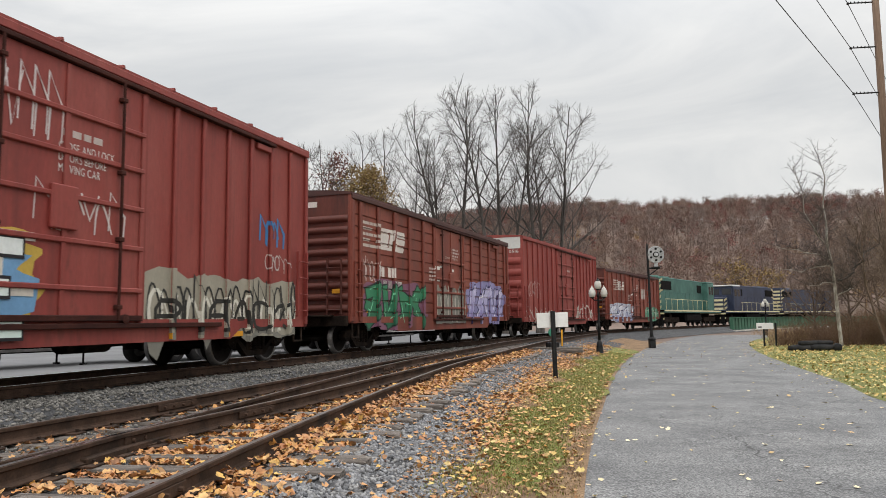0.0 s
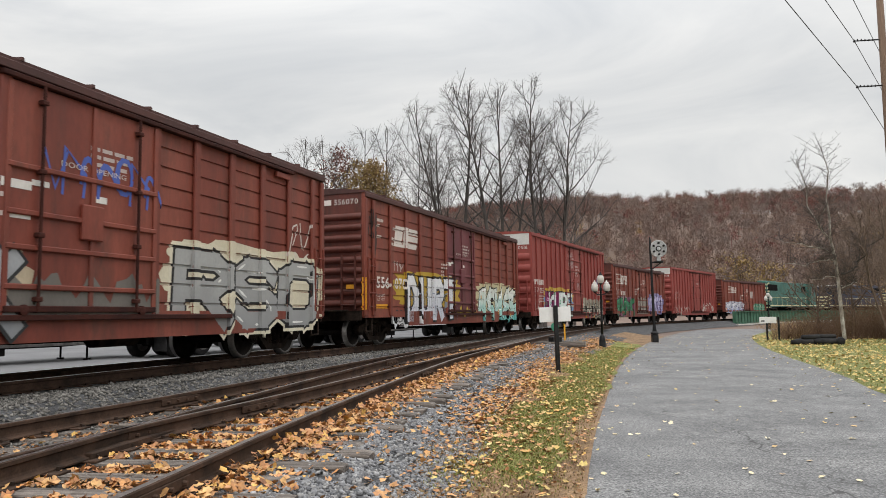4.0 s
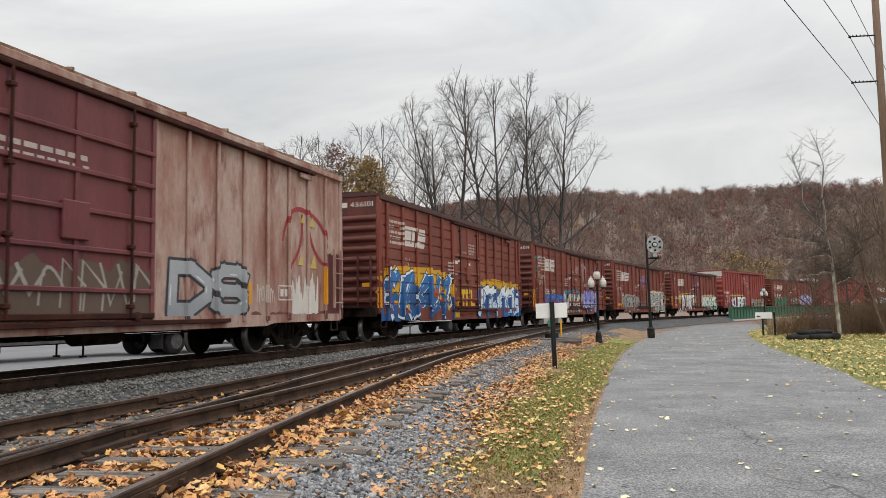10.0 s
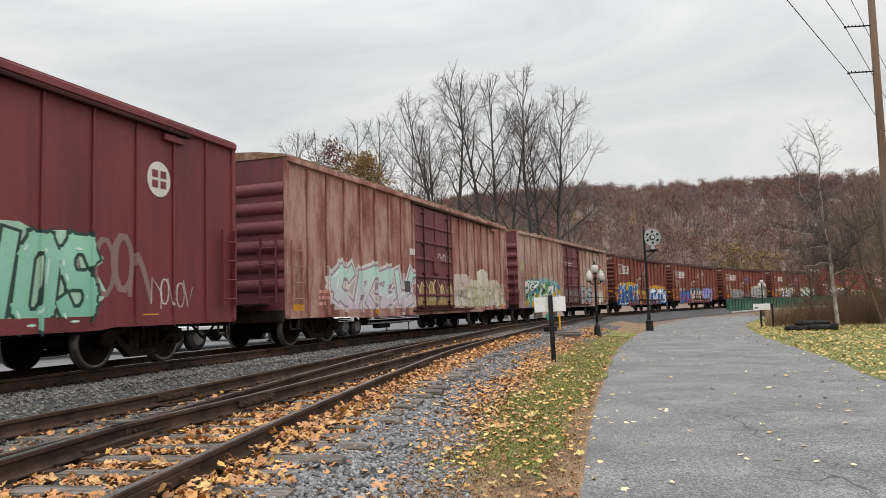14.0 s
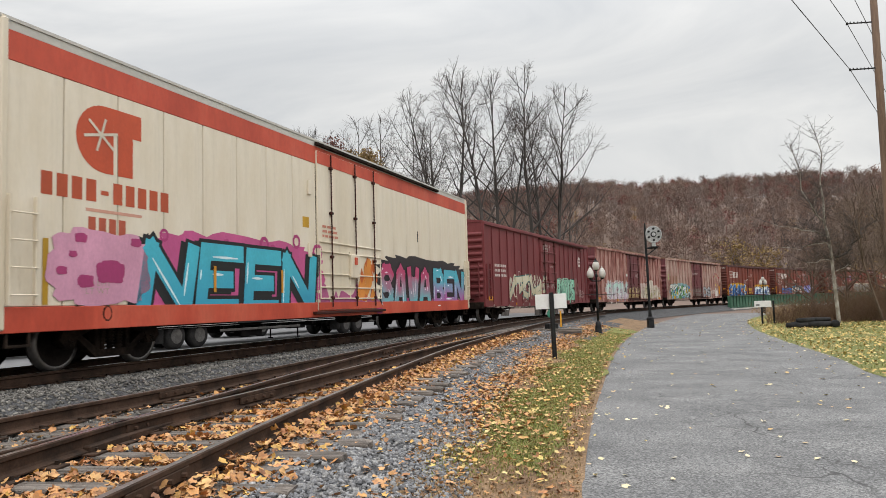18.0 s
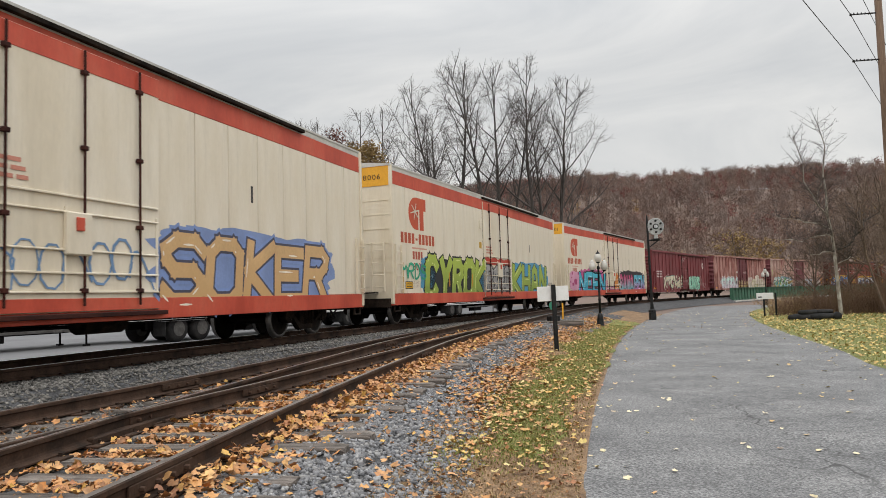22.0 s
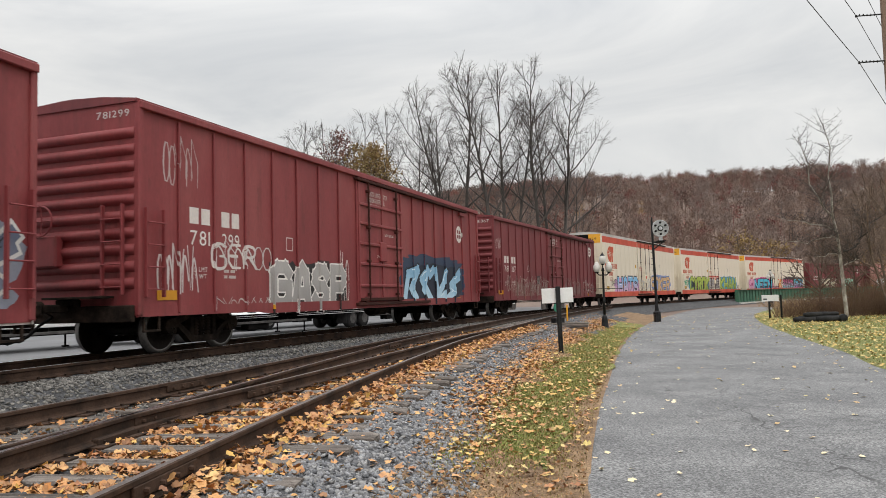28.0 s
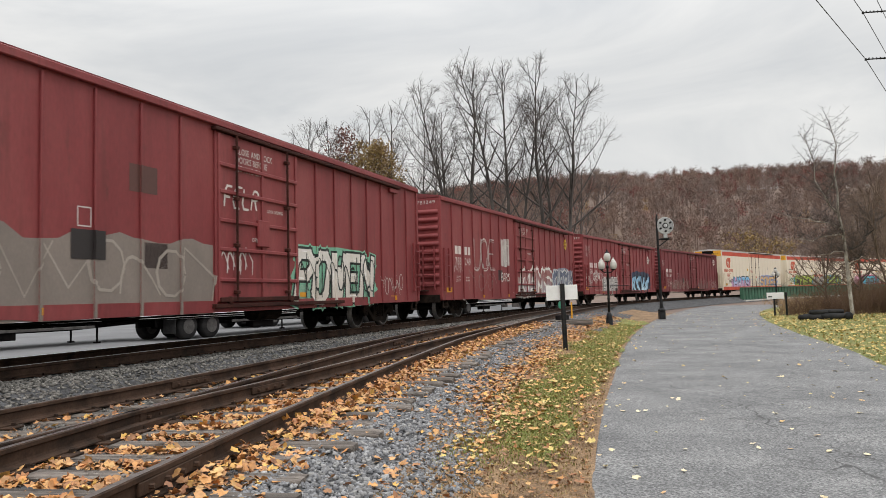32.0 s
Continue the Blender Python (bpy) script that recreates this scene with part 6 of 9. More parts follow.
for a, b, c, d in ((16.25, 16.5, 3.0, 3.2), (16.68, 17.0, 2.95, 3.2), (16.15, 16.42, 2.0, 2.3), (16.75, 17.1, 1.95, 2.3)):
    c9.lay("spray_fill", [([(a, c), (b, c), ((a + b) / 2 + 0.06, d)], [(0, 1, 2)])], paint("c9ad5c"), 3)
amber(c9, [(17.47, 17.6, 1.09, 2.01), (14.07, 14.19, 1.07, 1.53)], 3)
c9.bars([(15.28, 15.75, 1.17, 1.2), (15.28, 15.75, 1.48, 1.51), (15.28, 15.31, 1.2, 1.48), (15.72, 15.75, 1.2, 1.48), (15.36, 15.5, 1.26, 1.42), (15.55, 15.67, 1.26, 1.42)], "d8d0c8", 2, "emblem_bar")
c9.scribble(14.4, 15.1, 1.1, 1.5, "cfc3b8", 8, 0.03, 2, 38)
small_print(c9, 7.8, 9.6, 3.0, 3.3, 2, seed=37, level=1)
amber(c9, [(0.72, 0.80, 1.1, 2.0)], 8)

c10.cloud(1.9, 7.4, 0.72, 2.0, "b3a6a4", 0, 8, 13)
c10.block("3142", 1.9, 7.4, 0.70, 2.1, "b9d4cc", "9a8494", "c7b2c0", "e6ece8", "cfc8c6", level=1, seed=41, slant=0.05, fat=0.36)
c10.patch(7.4, 11.0, 0.86, 1.9, "9c8050", 0.5, 1, seed=7)
c10.scribble(7.5, 10.9, 1.0, 1.8, "c8b98f", 9, 0.09, 2, 42)
c10.patch(11.1, 18.2, 0.74, 1.75, "c4bba8", 0.2, 0, seed=11)
for k, (a, b, c, d, code) in enumerate(((11.2, 13.2, 1.2, 2.1, "cbb9b0"), (12.8, 14.9, 0.85, 1.9, "cfc8ac"), (14.0, 15.6, 1.3, 2.35, "d3c9bb"), (15.3, 17.4, 0.9, 1.95, "cdbfb2"), (16.4, 18.2, 1.0, 1.8, "bda79e"), (13.4, 15.0, 0.78, 1.3, "b9b58c"), (11.5, 12.6, 0.8, 1.5, "d6d0c2"))):
    c10.cloud(a, b, c, d, code, 1 + k % 3, 60 + k, 7)
c10.scribble(11.2, 18.1, 0.85, 1.95, "a88f80", 15, 0.05, 5, 71)
c10.scribble(11.4, 18.0, 0.8, 1.7, "dcd4c6", 13, 0.09, 5, 72)
c10.scribble(12.0, 17.6, 1.0, 1.8, "a9a878", 8, 0.07, 5, 73)
c10.scribble(9.6, 10.8, 2.35, 2.8, "d6cbc6", 5, 0.035, 1, 43)
c10.bars([(7.2, 7.45, 2.55, 2.75)], "d9d6d0", 1)
c10.bars([(6.6, 7.15, 1.35, 1.7)], "4a4642", 6, "mesh_panel")
c10.scribble(1.75, 2.05, 1.6, 2.1, "cdbfba", 3, 0.03, 0, 44)
amber(c10, [(4.6, 5.0, 0.72, 0.84), (6.7, 7.1, 0.72, 0.84), (17.2, 17.6, 0.75, 0.9), (0.25, 0.75, 0.85, 1.02), (11.9, 12.3, 0.7, 0.8)])
small_print(c10, 1.45, 1.95, 0.95, 1.4, 3, "c98f84", seed=40)

# smooth red cars
for sd, n1, n2, ex in ((c15, "781", "367", 17.1), (c16, "781", "299", 16.45), (c17, "783", "249", 17.3), (c18, "", "", 0), (c11, "", "", 16.5)):
    sd.words("CLOSE AND LOCK\nDOORS BEFORE\nMOVING CAR", sd.half - 0.75, sd.half + 0.55, 3.38, 3.85, "d9d2cc", 1)
    sd.words("DOOR OPENING", sd.half + 0.35, sd.half + 0.95, 2.66, 2.73, "d4ccc6", 1)
    sd.words("OPEN", sd.half - 0.25, sd.half + 0.05, 2.02, 2.1, "d4ccc6", 6)
    if n1:
        marks(sd, 1.3, 2.8, 2.34, 2.64)
        sd.words(n1, 1.32, 1.88, 1.95, 2.22, "d9d2cc")
        sd.words(n2, 2.25, 2.8, 1.95, 2.22, "d9d2cc")
        sd.words("LD LMT\nLT WT", 1.35, 1.8, 1.33, 1.55, "cfc6c0")
        small_print(sd, 2.3, 2.75, 1.33, 1.55, 2, seed=9)
    else:
        small_print(sd, 1.3, 2.8, 1.95, 2.6, 3, "c9bdb8", seed=10)
    if ex:
        sd.emblem(ex, 3.2 if sd in (c11, c16) else 3.5, 0.31, "cfae3c" if sd is c17 else "d9d4ce", "9a6a2a" if sd is c17 else "7a3436")
    sd.bars([(4.55, 4.57, 2.0, 2.3), (4.8, 4.82, 2.0, 2.3), (4.55, 4.82, 2.0, 2.02), (4.55, 4.82, 2.28, 2.3)], "cfc6c2", 0)
    amber(sd, [(0.45, 0.95, 0.95, 1.12), (3.9, 4.25, 0.72, 0.82), (7.1, 7.4, 0.72, 0.82), (10.9, 11.2, 0.9, 1.0), (16.1, 16.5, 0.75, 0.88)])
    sd.bars([(5.95, 6.5, 1.42, 1.84)], "3c2a2a", 0, "mesh_panel")
for k, seed in ((10, "761203"), (14, "781367"), (15, "781299"), (16, "783249")):
    car, sd, half, sp = SIDES[k]
    if k != 10:
        end_words(car, half, seed, -0.6, -1.3, 4.05, 4.17, "cfc6c2")

c11.patch(0.2, 9.0, 0.66, 1.0, "a79f96", 0.25, 0, seed=3)
c11.scribble(3.2, 8.9, 0.9, 2.2, "cfcab8", 12, 0.14, 1, 46)
c11.cloud(10.8, 15.2, 0.68, 2.15, "a9cdb6", 0, 12, 15)
c11.patch(0.2, 11.2, 0.62, 0.86, "b5ada4", 0.2, 0, seed=23)
c11.block("RANOS", 11.1, 15.1, 0.64, 2.12, "95cbb2", "23423c", "7ab49c", "d2ebdf", level=1, seed=47, slant=0.1, fat=0.32)
c11.block("12", 3.2, 8.9, 0.95, 2.2, "cfc8b0", "3f6a66", "b4ac90", level=1, seed=46, fat=0.25)
c11.scribble(14.5, 16.2, 1.0, 2.1, "8c6f6a", 4, 0.13, 0, 48)
c11.scribble(8.4, 10.6, 1.5, 1.9, "c9beb8", 9, 0.035, 1, 49)
c11.scribble(16.3, 17.4, 0.95, 1.5, "cfc6c2", 5, 0.035, 1, 50)

c15.scribble(1.6, 7.8, 0.9, 1.8, "a89a90", 26, 0.035, 1, 51)
c15.scribble(2.4, 8.2, 0.75, 1.5, "8a6f68", 24, 0.05, 1, 57)
c15.patch(2.6, 7.7, 0.66, 1.2, "7e5a54", 0.3, 0, seed=12)
c15.patch(11.0, 14.7, 0.72, 1.7, "6f4a48", 0.35, 0, seed=21)
c15.scribble(11.1, 14.6, 0.95, 1.8, "94817a", 9, 0.035, 1, 52)
c15.scribble(15.2, 17.8, 0.9, 1.7, "b3a8a2", 9, 0.035, 1, 53)
c15.scribble(0.3, 0.9, 2.9, 3.4, "c9b6b2", 4, 0.035, 0, 54)

c16.patch(3.85, 7.4, 0.62, 1.82, "1f1b1b", 0.1, 0, seed=31)
c16.block("GASP", 3.85, 7.4, 0.62, 1.8, "a9a5a2", "e6e2dc", "8f8b88", level=1, seed=55, slant=0.04, fat=0.30, rim=0.035, wild=0.5)
c16.tag("GER", 1.9, 3.4, 1.5, 2.05, "d6cdc8", 0.07, 1, 56, 0.0)
c16.scribble(2.0, 3.9, 1.5, 2.1, "cfc6c2", 6, 0.045, 1, 56)
c16.cloud(10.7, 17.0, 0.7, 2.3, "2a3a52", 0, 12, 17)
c16.cloud(12.0, 16.6, 0.65, 2.0, "1d2636", 1, 5, 11)
c16.block("1325", 11.0, 16.4, 0.62, 2.0, "86b0cc", "141a26", "b4d0de", "dceaf0", level=2, seed=57, fat=0.24, slant=0.15)
c16.scribble(0.6, 1.5, 3.0, 3.9, "b8a5a2", 6, 0.035, 0, 58)
c16.scribble(0.45, 1.5, 1.05, 1.95, "cfc4c0", 8, 0.04, 0, 59)
c16.scribble(7.0, 7.5, 0.8, 2.2, "d6cdc8", 3, 0.05, 1, 60)
c16.scribble(2.0, 4.0, 0.72, 1.0, "b9aaa6", 8, 0.03, 1, 61)

c17.tag("UOE", 3.1, 5.6, 1.75, 3.1, "bfb2ae", 0.07, 1, 62, 0.0)
c17.tag("UOE", 3.2, 5.5, 1.85, 3.0, "a8928e", 0.04, 2, 62, 0.0)
c17.scribble(2.6, 5.6, 0.95, 1.8, "8e6a66", 6, 0.04, 0, 63)
c17.bars([(6.38, 6.68, 2.02, 3.15), (6.72, 7.1, 2.0, 3.2), (7.14, 7.45, 2.06, 3.22)], "bdb3ae", 0, "paint_patch")
c17.scribble(6.4, 7.4, 2.0, 3.2, "d6cec8", 7, 0.05, 1, 64)
c17.patch(7.9, 19.1, 0.64, 0.98, "b9b2ab", 0.2, 0, seed=24)
c17.patch(8.3, 14.6, 0.66, 1.95, "9a7f7a", 0.35, 0, seed=25)
c17.block("1AMS", 8.5, 14.3, 0.66, 2.12, "96625e", "e2ded8", "a8a4a8", "", level=1, seed=65, slant=0.06, fat=0.22, rim=0.13, wild=0.5)
c17.tag("BARS", 6.3, 7.4, 1.35, 1.75, "ddd5cf", 0.05, 1, 6, 0.0)
c17.cloud(14.2, 19.0, 0.72, 2.15, "8b8f9c", 0, 4)
c17.block("32145", 14.3, 18.9, 0.68, 2.1, "5d6478", "d8d6d2", "8a909e", "24262e", level=1, seed=66, slant=0.08, fat=0.24, rim=0.06)
c17.patch(8.2, 11.3, 0.7, 1.1, "c9c4be", 0.25, 0, seed=14)
c17.scribble(1.2, 1.9, 1.65, 1.95, "d2c8c4", 4, 0.03, 1, 66)

c18.patch(0.1, 7.75, 0.62, 2.05, "857a72", 0.16, 0, seed=15)
c18.bars([(4.43, 5.1, 1.52, 1.96)], "2a2424", 2, "mesh_panel")
c18.bars([(5.6, 6.25, 2.65, 3.1)], "5a3a34", 0, "mesh_panel")
c18.scribble(1.0, 7.6, 0.8, 1.8, "a49a90", 9, 0.05, 1, 67)
c18.cloud(10.6, 14.9, 0.64, 1.35, "9fc4ae", 0, 7, 13)
c18.cloud(10.5, 15.1, 0.62, 2.1, "7fb89c", 0, 9, 15)
c18.block("POWEN", 10.6, 14.95, 0.62, 2.05, "ddd8d0", "1c2422", "c9bfb4", "f4f2ee", "7fb89c", level=1, seed=68, slant=0.12, fat=0.26, rim=0.06, glow=0.04, wild=1.5)
c18.scribble(10.8, 14.9, 0.8, 1.9, "2a302e", 11, 0.05, 5, 19)
c18.tag("FELR", 8.0, 9.2, 2.62, 3.1, "d4cbc6", 0.06, 2, 69)
c18.scribble(7.9, 8.9, 1.35, 1.9, "d4cbc6", 5, 0.045, 2, 70)
c18.scribble(15.4, 17.0, 0.9, 1.5, "c4b8b2", 6, 0.035, 1, 71)

# refrigerator cars
def snow_mark(sd, x0, x1, z0, z1):
    """The owner's orange badge, as plain shapes, with a pale star of six strokes."""
    w, h = x1 - x0, z1 - z0
    n = 14
    arc = [(x0 + w * 0.42 - w * 0.42 * math.sin(3.14159 * i / n), z0 + h * 0.5 + h * 0.5 * math.cos(3.14159 * i / n)) for i in range(n + 1)]
    vs = arc + [(x0 + w * 0.55, z0), (x0 + w * 0.55, z1), (x0 + w * 0.42, z0 + h * 0.5)]
    k = len(vs) - 1
    sd.lay("badge", [(vs, [(i, (i + 1) % k, k) for i in range(k)]), ([(x0 + w * 0.55, z0 + h * 0.62), (x1, z0 + h * 0.62), (x1, z1), (x0 + w * 0.55, z1)], [(0, 1, 2, 3)]),
                     ([(x0 + w * 0.62, z0), (x0 + w * 0.86, z0), (x0 + w * 0.86, z0 + h * 0.7), (x0 + w * 0.62, z0 + h * 0.7)], [(0, 1, 2, 3)])], paint("c4512f"), 0, "orange badge with a pale snow star")
    c = (x0 + w * 0.36, z0 + h * 0.56)
    sd.lay("snow_star", [ribbon([(c[0] - 0.26 * w * math.cos(a), c[1] - 0.26 * h * math.sin(a)), (c[0] + 0.26 * w * math.cos(a), c[1] + 0.26 * h * math.sin(a))], 0.045, 0) for a in (0.26, 1.31, 2.36)], paint("d9d0be"), 2)


for k, (sd, num) in enumerate(((c12, "8401"), (c13, "8006"), (c14, "8129"))):
    car, _, half, sp = SIDES[11 + k]
    snow_mark(sd, 1.3, 2.68, 3.05, 4.12)
    xs = [0.68 + 0.275 * j for j in range(10)]
    sd.bars([(x, x + 0.2, 2.58, 2.92) for j, x in enumerate(xs) if j != 4] + [(xs[4] + 0.02, xs[4] + 0.18, 2.70, 2.77)], "b8512f", 0, "name_bar")
    sd.bars([(1.5, 2.7, 2.42, 2.47)], "cf9a86", 0, "name_bar")
    sd.bars([(1.55 + 0.21 * j, 1.7 + 0.21 * j, 2.08, 2.34) for j in range(4)], "b0543c", 0, "owner_mark")
    sd.words(num, 1.6, 2.35, 1.72, 1.97, "a8462f")
    sd.bars([(0.94, 1.5, 1.12, 1.36)], "1f1d1a", 0, "notice_border")
    sd.bars([(0.965, 1.475, 1.145, 1.335)], "d8a31c", 1, "notice_plate")
    sd.bars([(1.02, 1.42, 1.27, 1.29), (1.02, 1.42, 1.19, 1.21)], "3a2f1a", 2, "notice_line")
    sd.bars([(0.72, 0.82, 1.0, 1.95)], "b98f1e", 1, "reflector_strip")
    sd.bars([(4.6, 4.68, 1.2, 1.7), (7.0, 7.08, 1.2, 1.7)], "cf8f1e", 6, "reflector_strip")
    sd.words("LD LMT\nLT WT", 1.5, 2.0, 1.16, 1.36, "b3a294", 3)
    sd.bars([(8.0, 8.3, 2.75, 3.0)], "c99a1e", 0, "notice_plate")
    small_print(sd, half - 1.55, half - 0.7, 2.55, 2.9, 3, "c98672", 1, 5)
    sd.bars([(15.4, 15.48, 2.9, 3.25)], "2a2622", 0, "door_catch")
    part("end_panel", Build().box(-half - 0.016, -half - 0.002, -1.42, 1.42, 4.3, 4.93, c=0.003), M_YELLOW, car, "amber painted end top")
    end_words(car, half, num, -0.55, -1.15, 4.5, 4.66, "3a2c18", "end_number", 0.024)
    part("end_stencil", Build().box(-half - 0.024, -half - 0.018, -0.45, 0.05, 4.5, 4.66), paint("3a2c18"), car)
    for j in range(7):
        part("end_seam", Build().box(-half - 0.012, -half - 0.002, -1.42, 1.42, 1.2 + 0.44 * j, 1.215 + 0.44 * j), M_CREAM, car)
    if k == 2:
        part("exhaust_stain_plate", Build().box(-half - 0.03, -half - 0.02, -0.6, 0.6, 4.6, 4.9, c=0.003), M_BLACK, car, "sooty vent plate")

c12.cloud(0.8, 2.9, 0.98, 2.15, "d59ab4", 3, 6)
for j, (x, z, w) in enumerate(((1.05, 1.5, 0.1), (1.4, 2.0, 0.12), (1.25, 1.75, 0.08), (1.5, 1.35, 0.16), (2.0, 1.5, 0.3), (2.55, 2.0, 0.12))):
    c12.cloud(x - w, x + w, z - w * 0.6, z + w * 0.6, "a8386f", 4, j, 5)
c12.cloud(2.6, 8.9, 0.7, 2.35, "c4558c", 0, 11, 19)
c12.rings(2.9, 8.8, 2.05, 2.4, "b03a78", 8, 0.16, 1, 9)
c12.block("NEEN", 2.55, 8.6, 0.64, 2.2, "43b4ca", "111418", "2f93b4", "d6f0f4", level=1, seed=72, slant=0.1, fat=0.36, rim=0.07, drop="15181c", wild=0.6)
c12.cloud(12.0, 20.5, 0.9, 2.4, "2a2226", 0, 9, 21)
c12.patch(12.0, 20.5, 0.62, 1.2, "a8326f", 0.3, 1, seed=41)
c12.block("SAWA", 12.2, 16.6, 0.68, 2.15, "b8406c", "221420", "4fb4bc", "e6d8e4", level=2, seed=73, slant=0.05, wild=0.6)
c12.block("BEN", 16.7, 20.3, 0.68, 2.15, "4fb0c4", "221420", "b03a90", "e6f0f4", level=2, seed=74, slant=0.05, wild=0.6)
c12.patch(8.7, 12.2, 0.8, 1.6, "b05a86", 0.4, 1, seed=16)
c12.shards(10.6, 12.2, 1.0, 2.2, ["c4622a", "d88a3a"], 16, 0.35, 2, 17)
c12.scribble(0.95, 2.0, 0.72, 1.0, "2a2622", 6, 0.03, 4, 74)

c13.tag("MRDS", 0.62, 2.6, 1.4, 1.98, "2fa07c", 0.10, 4, 75, 0.0)
c13.cloud(2.1, 3.4, 1.0, 2.2, "4f94b8", 0, 4)
c13.cloud(2.4, 8.7, 0.66, 2.2, "1d2126", 0, 15, 23)
c13.cloud(7.6, 8.9, 0.9, 1.9, "4f94b8", 0, 6)
c13.block("CYROK", 2.4, 8.6, 0.60, 2.35, "a3b54a", "10130c", "76893a", "d2dc8c", level=1, seed=76, slant=0.12, fat=0.34, rim=0.06, wild=0.7)
c13.rings(2.8, 8.4, 0.9, 1.9, "cfe4ee", 9, 0.05, 0, 12)
c13.patch(8.4, 12.0, 0.9, 2.3, "8b8884", 0.3, 1, seed=18)
c13.patch(8.5, 12.0, 2.1, 2.45, "b5402a", 0.06, 1, seed=28)
c13.block("P42O", 8.6, 11.9, 0.95, 2.15, "9a9896", "232021", "7d7a78", "d4d0cc", level=2, seed=77, fat=0.28, slant=0.0)
c13.cloud(12.1, 18.9, 0.68, 2.4, "4c98bf", 0, 8, 17)
c13.block("KHAN", 12.3, 18.6, 0.62, 2.35, "a3b54a", "10140d", "76893a", "d2dc86", level=1, seed=78, fat=0.30, slant=0.05, wild=0.8)
c13.tag("24", 18.9, 19.7, 0.85, 1.5, "1c1a18", 0.09, 1, 79)

c14.cloud(2.6, 9.0, 0.7, 2.0, "c79bc0", 0, 10, 17)
c14.block("HATS", 3.3, 8.7, 0.64, 2.15, "7ab8dc", "131319", "dc9ab0", "f4e6ee", level=1, seed=80, slant=0.0, fat=0.36, rim=0.08, wild=0.7)
c14.tag("KNATS", 2.0, 3.2, 1.35, 1.85, "262320", 0.04, 3, 81)
c14.cloud(12.2, 19.2, 0.86, 2.3, "7f93c0", 0, 5, 15)
c14.block("SOKER", 12.5, 18.9, 0.70, 2.2, "d0aa78", "4a4a5c", "c8a06c", "f0e6d4", "7f96c8", level=1, seed=82, fat=0.21, rim=0.05, glow=0.06)
c14.scribble(9.0, 12.2, 1.1, 1.9, "6f8fb4", 7, 0.05, 2, 83)

# ---- locomotives at the head ----
M_TEAL = surf("weathered_green_hood", [hexa("2b524b"), hexa("386158"), hexa("457066")], 0.8, 16.0, 0.6, 0, 0.1, grit=0.15)
M_NAVY = surf("dark_navy_hood", [hexa("1c2436"), hexa("262f45"), hexa("30394e")], 0.8, 16.0, 0.55, 0, 0.1, grit=0.15)
M_STRIPE = surf("pale_yellow_stripe", [hexa("c9bf94"), hexa("d6cda6")], 0.8, 16.0, 0.6, 0, 0.05, grit=0.1)
M_GLASS = surf("dark_cab_glass", [(0.02, 0.022, 0.025), (0.03, 0.032, 0.035)], 1.0, 10.0, 0.08, 0, 0, grit=0.05)


